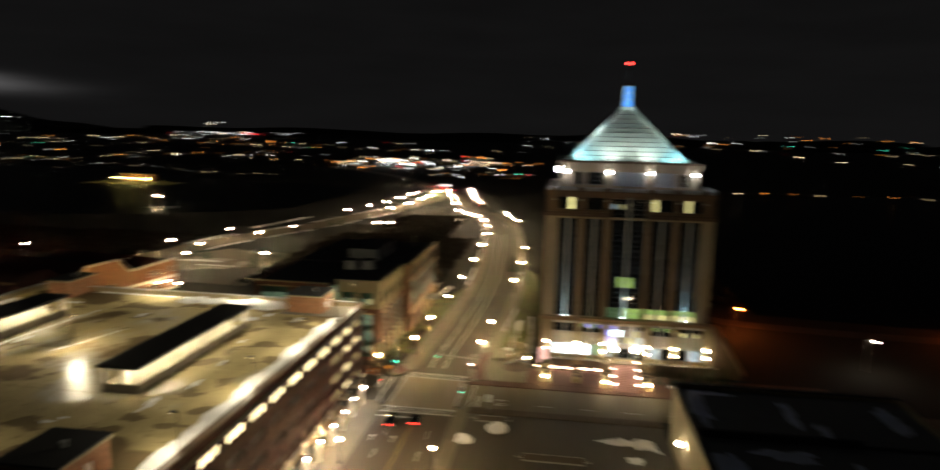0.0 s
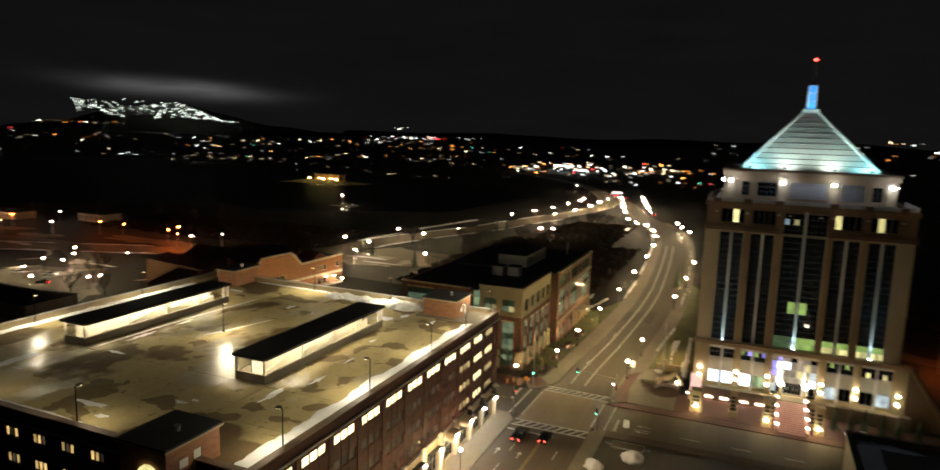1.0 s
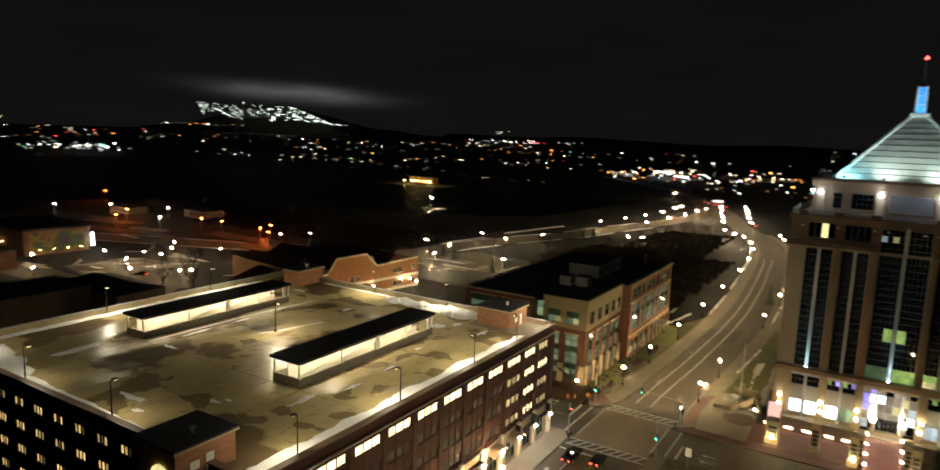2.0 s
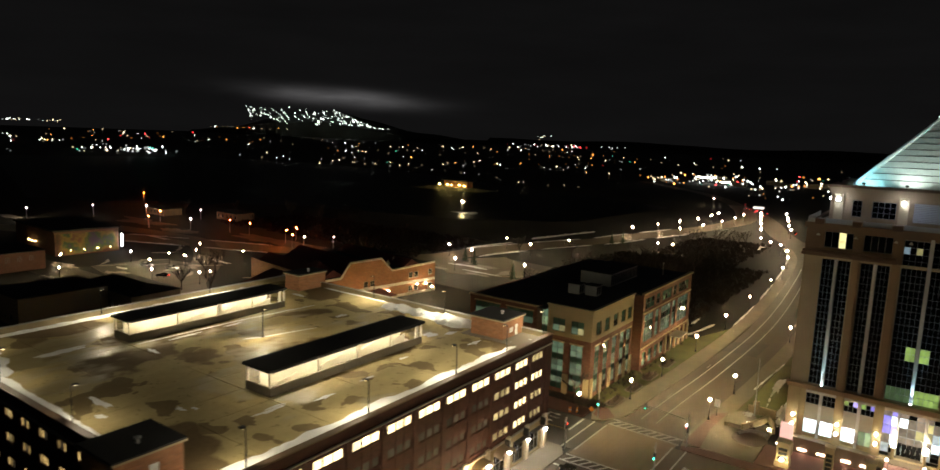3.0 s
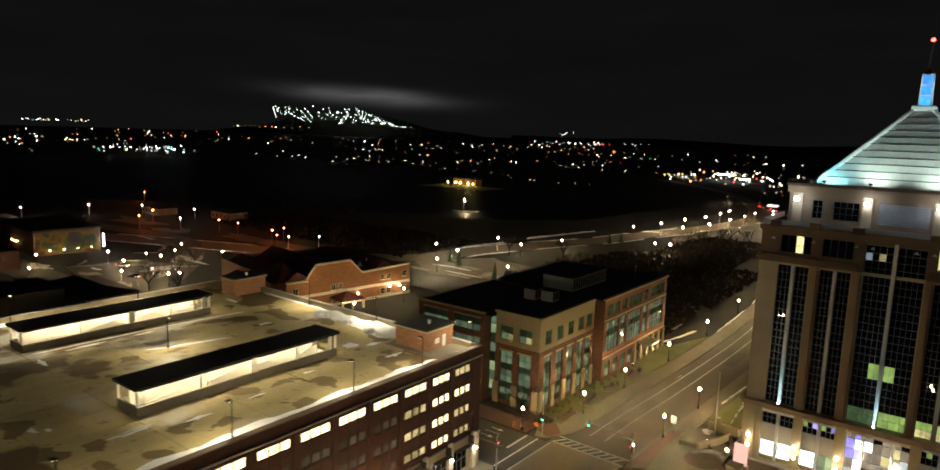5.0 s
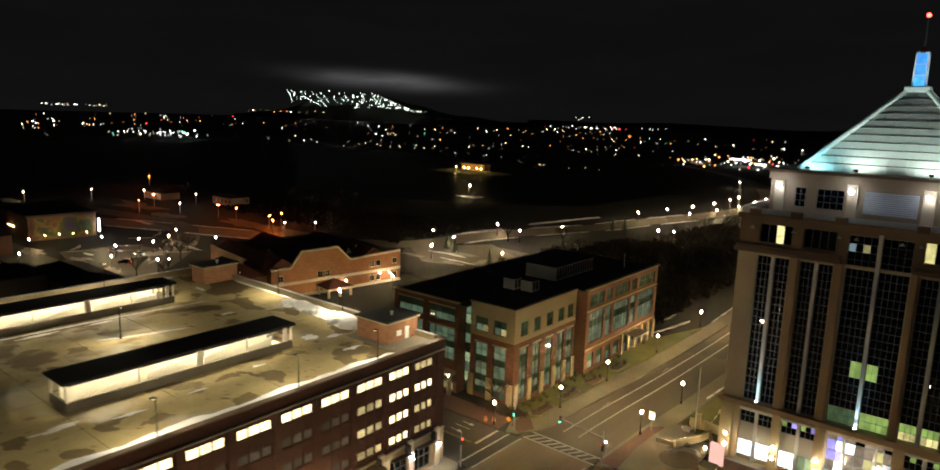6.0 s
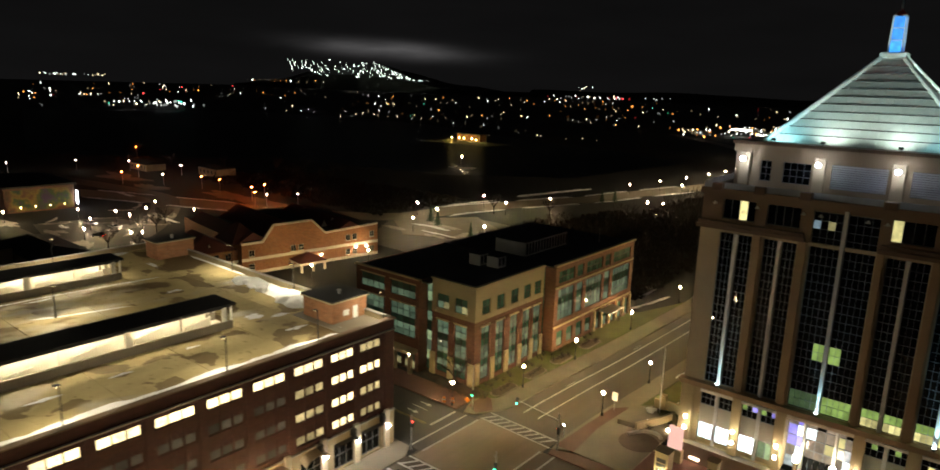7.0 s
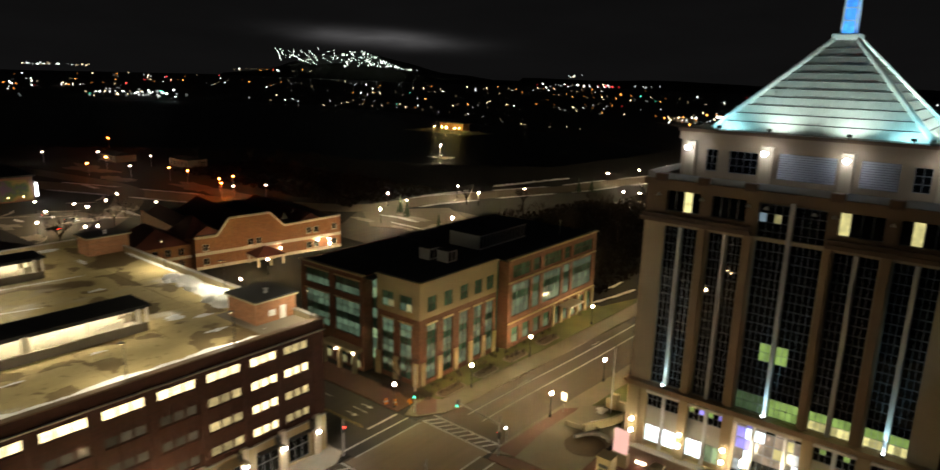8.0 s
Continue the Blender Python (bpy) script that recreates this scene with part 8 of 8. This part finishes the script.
sow_fan(24, -24.0, -12.0, 1200, 2200, 4, 12, (4, 4, 3, 0.4, 0.3), (0.0006, 0.0013))
bins["f_orange"].append((-810, 1793, 10, 4.2))
sow_fan(26, -11.5, -6.0, 900, 1300, 3, 8, (1, 2, 6, 1.5, 0.2), (0.0010, 0.0019))
sow_fan(20, -20.0, -12.0, 780, 1000, 3, 7, (6, 4, 2, 0.6, 0.4), (0.0009, 0.0018))
sow(26, -2810, -2740, 1030, 1260, 43, 50, (6, 4, 0, 0, 0), (0.0007, 0.0011))
sow(90, -330, -120, 860, 1150, 3, 9, (6, 6, 2, 1.2, 0.5), (0.0008, 0.0017))
sow(26, -150, 20, 680, 1000, 3, 8, (3, 3, 5, 2, 0.2), (0.0008, 0.0014))
sow(80, 150, 1100, 900, 2600, 4, 60, (3, 3, 4, 0.5, 0.3), (0.0007, 0.0014))
for k in range(9):
    x = 150 + k * 27 + rnd.uniform(-6, 6)
    bins["f_orange" if k % 3 else "f_warm"].append((x, 640 + rnd.uniform(-8, 8), 5.5, 0.95))
for k in range(9):
    q = rnd.random()
    bins["f_red"].append((-96 - 45 * q + rnd.uniform(-5, 5), 580 + 97 * q, rnd.uniform(0.8, 4.5), rnd.uniform(0.4, 0.75)))
sow(20, -150, 150, 1200, 2400, 6, 40, (3, 3, 3, 0.3, 0.3))
LAB = {"f_white": "far white town lights", "f_warm": "far warm town street lights", "f_orange": "far sodium orange town lights", "f_red": "far red signs and brake lights", "f_green": "far green signal lights"}
for k, pts in bins.items():
    far_light_mesh(pts, "town_lights", k, LAB[k], "lights")
# lit forecourts and signs of the roadside shops
for x0, x1, y0, h, mat, lab in ((-275, -248, 985, 9, "f_sign", "glowing white shop sign and canopy"), (-236, -216, 968, 5, "f_sign", "glowing white forecourt canopy"), (-116, -108, 622, 5, "f_dimsign", "lit filling station canopy")):
    cn = thing("roadside_canopy", (x0 + x1) / 2, y0 + 3, -0.06, lab, "canopy", "roadside shops")
    bm = bmesh.new()
    bx(bm, x0, x1, y0, y0 + 6, h - 1.6, h)
    bmesh.ops.bevel(bm, geom=bm.edges[:], offset=0.3, segments=1, affect="EDGES")
    part("fascia", bm, mat, cn)
    for s in (0.2, 0.8):
        bm = bmesh.new()
        rod(bm, (x0 + (x1 - x0) * s, y0 + 3, -0.06), (x0 + (x1 - x0) * s, y0 + 3, h - 1.6), 0.3)
        part("post", bm, "metal", cn)
for i in range(10):
    x, y = -330 + i * 24 + rnd.uniform(-5, 5), 1010 + rnd.uniform(-60, 90)
    bm = bmesh.new()
    bx(bm, x - 9, x + 9, y, y + 14, -0.06, 5)
    bx(bm, x - 9.3, x + 9.3, y - 0.3, y + 14.3, 5, 5.4)
    solid("shop", bm, "stucco", "low roadside shop at the far junction", "building", "", "roadside shops")

# tail lights far along the street, a few cars
for x, y in ((-122, 640), (-128, 648), (-101, 590), (-62, 500)):
    car(x, y, 20, "car_black", "distant car with red tail lamps on the street")

# low wooded ridges on the horizon
for xa, xb, y, h, s in ((-2600, 1900, 3900, 60, 1), (-2200, -200, 3000, 34, 4), (100, 2400, 2900, 60, 7)):
    bm = bmesh.new()
    prev = None
    k = 90
    for i in range(k + 1):
        x = xa + (xb - xa) * i / k
        hh = h * (0.55 + 0.5 * noise.noise((x * 0.0016, s, 0)) + 0.12 * noise.noise((x * 0.02, s, 3)))
        row = [bm.verts.new((x, y, -2)), bm.verts.new((x, y + 60, hh)), bm.verts.new((x, y + 400, -2))]
        if prev:
            for j in range(2):
                bm.faces.new((prev[j], prev[j + 1], row[j + 1], row[j]))
        prev = row
    solid("wooded_ridge", bm, "soil", "low dark wooded ridge on the horizon", "hill", "structure")


# ---- trees and shrubs ----
def bare_tree(seed, h):
    r = random.Random(seed)
    t = thing("bare_tree", 0, 0, 0, "leafless winter tree with fine spreading branches", "tree", "bare trees")
    bm = bmesh.new()
    lathe(bm, 0, 0, [(0.26, -0.1), (0.19, 0.5), (0.15, h * 0.32)], 7)
    part("trunk", bm, "bark", t, "", False)
    bm = bmesh.new()

    def limb(p, d, length, rad, lv):
        q = p + d * length
        rod(bm, tuple(p), tuple(q), rad, rad * 0.6, 4 if lv else 5)
        if lv >= 3:
            return
        for _ in range(r.choice((3, 4)) if lv < 2 else 3):
            nd = (d + Vector((r.uniform(-1, 1), r.uniform(-1, 1), r.uniform(-0.1, 0.7))) * 0.75).normalized()
            limb(p + d * length * r.uniform(0.5, 1.0), nd, length * r.uniform(0.5, 0.75), rad * 0.55, lv + 1)

    for k in range(5):
        a = 2 * math.pi * k / 5 + r.uniform(-0.4, 0.4)
        limb(Vector((0, 0, h * r.uniform(0.22, 0.32))), Vector((math.cos(a) * 0.7, math.sin(a) * 0.7, 1.0)).normalized(), h * r.uniform(0.26, 0.36), 0.10, 0)
    part("crown", bm, "bark", t, "", False)
    return t


def spruce(seed, h):
    r = random.Random(seed)
    t = thing("spruce_tree", 0, 0, 0, "small dark conical spruce tree", "tree", "spruce trees")
    bm = bmesh.new()
    lathe(bm, 0, 0, [(0.14, -0.1), (0.1, h * 0.5), (0.02, h)], 6)
    part("trunk", bm, "bark", t, "", False)
    bm = bmesh.new()
    n = int(h * 34)
    for i in range(n):
        s = (i + 0.5) / n
        z = h * (0.08 + 0.9 * s)
        a = i * 2.399 + r.uniform(-0.3, 0.3)
        ln = h * 0.27 * (1 - s) * r.uniform(0.7, 1.15) + 0.08
        d, side = Vector((math.cos(a), math.sin(a), -0.25)), Vector((-math.sin(a), math.cos(a), 0))
        c = Vector((0, 0, z))
        for k in range(3):
            w = 0.16 * ln + 0.05
            p, q = c + d * ln * (0.1 + 0.3 * k), c + d * ln * (0.42 + 0.3 * k)
            v = [bm.verts.new(p - side * w), bm.verts.new(p + side * w), bm.verts.new(q + Vector((0, 0, -0.12)))]
            bm.faces.new(v)
    part("crown", bm, "needle", t, "", False)
    return t


def shrub(seed, w, h):
    r = random.Random(seed)
    t = thing("shrub", 0, 0, 0, "low dormant shrub in a mulched bed", "shrub", "shrubs in the beds")
    bm = bmesh.new()
    for _ in range(16):
        a = r.uniform(0, 6.28)
        d = Vector((math.cos(a) * 0.8, math.sin(a) * 0.8, 1.0)) * r.uniform(0.5, 1.0)
        rod(bm, (0, 0, 0), (d.x * w * 0.7, d.y * w * 0.7, d.z * h), 0.025, 0.012, 3)
    part("stem", bm, "bark", t, "", False)
    bm = bmesh.new()
    for _ in range(170):
        a, s, zz = r.uniform(0, 6.28), math.sqrt(r.random()), r.random()
        c = Vector((math.cos(a) * w * s * (1 - 0.4 * zz), math.sin(a) * w * s * (1 - 0.4 * zz), h * (0.15 + 0.9 * zz)))
        e1, e2 = Vector((r.uniform(-1, 1), r.uniform(-1, 1), r.uniform(-1, 1))) * 0.11, Vector((r.uniform(-1, 1), r.uniform(-1, 1), r.uniform(-1, 1))) * 0.11
        bm.faces.new([bm.verts.new(c), bm.verts.new(c + e1), bm.verts.new(c + e1 + e2)])
    part("foliage", bm, "shrub", t, "", False)
    return t


tr = [bare_tree(1, 10.5), bare_tree(2, 9.0), bare_tree(3, 11.5)]
spots = [(-196, 152), (-188, 158), (-206, 168), (-212, 176), (-225, 186), (-150, 300), (-128, 312), (-46, 150.8)]
rw = random.Random(9)
for i in range(30):
    spots.append((rw.uniform(-112, -50), rw.uniform(232, 345)))
for i in range(20):
    spots.append((rw.uniform(-100, -62), rw.uniform(345, 420)))
for i in range(26):
    spots.append((rw.uniform(-9, 60), rw.uniform(235, 420)))
for i in range(22):
    spots.append((rw.uniform(-380, -200), rw.uniform(255, 330)))
for i, (x, y) in enumerate(spots):
    s = rw.uniform(0.75, 1.2)
    if i < 3:
        tr[i].matrix_basis = pose(x, y, 0.0, 0, 0, rw.uniform(0, 360))
        continue
    copy_thing(tr[i % 3], pose(x, y, -0.02, 0, 0, rw.uniform(0, 360)) @ Matrix.Scale(1, 4))
sp = spruce(5, 7.5)
sp.matrix_basis = pose(-122.5, 249.5, 0.1)
for x, y in ((-158, 266.5), (-131, 366), (-127, 372), (-150, 262), (-20.5, 268)):
    copy_thing(sp, pose(x, y, 0.0, 0, 0, x * 7))
sps = spruce(6, 5.2)
sps.matrix_basis = pose(22.4, 151.6, 0.15)
for x, y in ((25.0, 150.4), (27.6, 152.2), (30.4, 150.6), (33.4, 152.0), (36.4, 151.0)):
    copy_thing(sps, pose(x, y, 0.15, 0, 0, x * 31))
sb = shrub(3, 0.8, 0.9)
sb.matrix_basis = pose(-42.2, 152.6, 0.14)
for i in range(34):
    y = 152.6 + (i % 17) * 3.5 + rw.uniform(-0.7, 0.7)
    if 196 < y < 208:
        continue
    copy_thing(sb, pose(-42.6 + (i // 17) * 1.3 + rw.uniform(-0.2, 0.2), y, 0.14, 0, 0, i * 47))
for i in range(26):
    copy_thing(sb, pose(-41.6 - (i % 9) * 0.95, 149.6 + (i // 9) * 1.1 + rw.uniform(-0.3, 0.3), 0.15, 0, 0, i * 53) @ Matrix.Scale(rw.uniform(1.0, 1.5), 4))
for i in range(9):
    copy_thing(sb, pose(-47.0 - i * 0.9, 151.6 + rw.uniform(-0.3, 0.3), 0.147, 0, 0, i * 77))
for x, y in ((-13.0, 161.5), (-12.0, 161.9), (-11.2, 161.2)):
    copy_thing(sb, pose(x, y, 0.145, 0, 0, x * 40))
# leafless undergrowth between the streets and the parkway, massed to shade the ground from lamps
def brush(poly_x, poly_y, n, seed, label):
    r = random.Random(seed)
    bm = bmesh.new()
    for _ in range(n):
        x, y = r.uniform(*poly_x), r.uniform(*poly_y)
        if x > -180 and (-60 + (400 - y) * 0.05 < x < -15 and y > 345 or x < -150 + (y - 240) * 0.27):
            continue
        big = 0.6 + 0.9 * abs(noise.noise((x * 0.06, y * 0.06, seed)))
        for k in range(7):
            a, h, w = r.uniform(0, 6.28), r.uniform(0.7, 1.9) * big, r.uniform(0.12, 0.30)
            px, py = x + r.uniform(-0.8, 0.8), y + r.uniform(-0.8, 0.8)
            dx, dy = math.cos(a), math.sin(a)
            v = [bm.verts.new(p) for p in ((px - dx * w, py - dy * w, -0.08), (px + dx * w, py + dy * w, -0.08), (px + dy * 0.4 * h + dx * w * 1.4, py - dx * 0.4 * h, h), (px + dy * 0.3 * h - dx * w, py - dx * 0.3 * h, h * 0.8))]
            bm.faces.new(v)
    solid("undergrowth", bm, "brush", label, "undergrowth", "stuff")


brush((-118, -46), (224, 344), 2600, 3, "dark leafless undergrowth in the wood by the street")
brush((-104, -62), (344, 430), 900, 4, "dark leafless undergrowth beside the parkway")
brush((-330, -170), (258, 320), 2200, 6, "dark leafless undergrowth along the lake shore")
brush((-6, 60), (228, 420), 1600, 5, "dark leafless undergrowth on the riverbank")
# planting beds with stone edging along the office
bed_rng = random.Random(21)
for y0, y1 in ((153.6, 160.4), (164.2, 170.6), (174.2, 180.6), (186.0, 193.0)):
    cx = -39.0 + (y0 - 154) * 0.01
    for grow, z0, z1, mat, name, label in ((0.0, 0.08, 0.3, "pave", "bed_edging", "low pale stone edging round a bed"), (-0.22, 0.1, 0.34, "bed", "planting_bed", "dark mulched planting bed in stone edging")):
        bm = bmesh.new()
        bx(bm, cx - 1.3 - grow, cx + 1.3 + grow, y0 - grow, y1 + grow, z0, z1)
        bmesh.ops.bevel(bm, geom=[e for e in bm.edges if abs(e.verts[0].co.z - e.verts[1].co.z) > 0.05], offset=0.5, segments=3, affect="EDGES")
        solid(name, bm, mat, label, "planting bed", "structure")
    for k in range(5):
        copy_thing(sb, pose(cx + bed_rng.uniform(-0.6, 0.6), y0 + 0.9 + k * (y1 - y0 - 1.8) / 4, 0.33, 0, 0, k * 71))
# dense dark hedge on the street corner
for k in range(9):
    copy_thing(sb, pose(-42.0 + (k % 5) * 0.62, 149.9 + (k // 5) * 1.0 + (k % 5) * 0.45, 0.15, 0, 0, k * 39) @ Matrix.Scale(bed_rng.uniform(1.2, 1.6), 4))

# ploughed snow along the parkway and the far street
for line, s0, gap, off, cnt, wd, sd in ((BRANCH, 300, 9, 9.4, 22, 2.2, 41), (BRANCH, 290, 9, -9.4, 20, 2.0, 42), (BRANCH, 120, 9, -9.0, 12, 1.6, 43), (BRANCH, 110, 9, 9.2, 14, 1.8, 44), (MAIN, 400, 9, 9.6, 20, 1.4, 45), (MAIN, 395, 9, -9.4, 16, 1.6, 46)):
    pts = along(line, s0, gap, off, cnt)
    for k in range(0, len(pts) - 4, 5):
        bm = bmesh.new()
        lump_strip(bm, pts[k:k + 5], (wd, wd * 0.8), (0.45, 0.4), -0.05, sd + k, 2.0)
        solid("snow_bank", bm, "snow", "grey ploughed snow along the road's edge", "snow", "stuff", "", True)

# snow on the ground
for x, y, rx, ry, s in ((-12.5, 191, 1.3, 9, 1), (-9.0, 176, 0.8, 5, 2), (-13.5, 166.4, 1.2, 1.0, 3), (-50, 228, 1.0, 9, 4), (-46, 236, 0.8, 7, 5), (10, 119.5, 4.0, 1.6, 8), (13, 113, 2.0, 3.0, 9), (-66, 420, 3, 12, 10), (-140, 250, 12, 1.6, 11), (-150, 258, 14, 2.0, 12), (-230, 190, 10, 2, 13), (-244, 156, 6, 1.5, 14), (-266, 418, 15, 10, 15), (-300, 205, 14, 1.5, 16)):
    bm = bmesh.new()
    patch(bm, x, y, rx, ry, 0.15 if x > -60 else 0.17, 0.12, s)
    solid("snow_patch", bm, "snow", "melting snow patch on the ground", "snow", "stuff", "", True)
for path, wd, hg, sd in (([(9, 121), (16, 119), (18.5, 116.5)], (2.6, 2.0), (0.8, 0.6), 33), ([(-16.6, 184), (-14.5, 212)], (1.4, 1.0), (0.3, 0.3), 34), ([(-7.9, 166.5), (-8.3, 180), (-9.4, 204)], (2.6, 1.8), (0.5, 0.3), 35), ([(-11.5, 172), (-13.0, 190)], (1.2, 0.8), (0.2, 0.2), 36), ([(-43.6, 219), (-41.6, 228), (-40.2, 238)], (1.8, 1.2), (0.35, 0.3), 37), ([(-47.5, 219), (-48.5, 230)], (1.2, 0.8), (0.25, 0.2), 38)):
    bm = bmesh.new()
    lump_strip(bm, path, wd, hg, 0.05, sd)
    solid("snow_bank", bm, "snow", "ploughed snow heap beside the lot", "snow", "stuff", "", True)
for x, y, r, h, s in ((-17.6, 115.4, 2.0, 1.3, 61), (-12.0, 121.0, 2.3, 1.5, 62), (15.2, 119.4, 2.6, 0.9, 63)):
    bm = bmesh.new()
    snow_lump(bm, x, y, 0.03, r * 0.85, h, s)
    solid("snow_pile", bm, "snow", "rounded ploughed snow pile in the lot", "snow", "stuff", "", True)
rs = random.Random(23)
for k in range(12):
    x, y, a = rs.uniform(-268, -196), rs.uniform(140, 206), rs.choice((0.75, 0.85, 2.3)) + rs.uniform(-0.15, 0.15)
    bm = bmesh.new()
    lump_strip(bm, [(x, y), (x + 6 * math.cos(a), y + 6 * math.sin(a)), (x + 12 * math.cos(a + 0.2), y + 12 * math.sin(a + 0.2))], (2.6, 1.2), (0.3, 0.2), 0.02, 80 + k)
    solid("snow_bank", bm, "slush", "ploughed snow line by the crossing", "snow", "stuff", "", True)
for x, y, rx, ry, q in ((-262, 143, 11, 4, 21), (-236, 150, 9, 5, 22), (-228, 172, 7, 9, 23), (-240, 190, 10, 5, 24), (-212, 150, 8, 4, 25), (-146, 262, 13, 4, 26), (-158, 246, 9, 3, 27), (-131, 256, 4, 8, 28), (-136, 246, 8, 2.4, 29), (-420, 186, 20, 5, 30)):
    bm = bmesh.new()
    patch(bm, x, y, rx, ry, 0.17, 0.1, q, 40)
    solid("snow_patch", bm, "slush", "trodden snow patch on the town paving", "snow", "stuff", "", True)
for path, wd, hg, sd in (([(-171, 348), (-165, 376), (-158, 404)], (3.4, 2.6), (0.9, 0.8), 51), ([(-178, 300), (-172, 330)], (2.0, 1.6), (0.5, 0.4), 52)):
    bm = bmesh.new()
    lump_strip(bm, path, wd, hg, -0.05, sd)
    solid("snow_bank", bm, "snow", "long snow bank beside the lakeside parkway", "snow", "stuff", "", True)
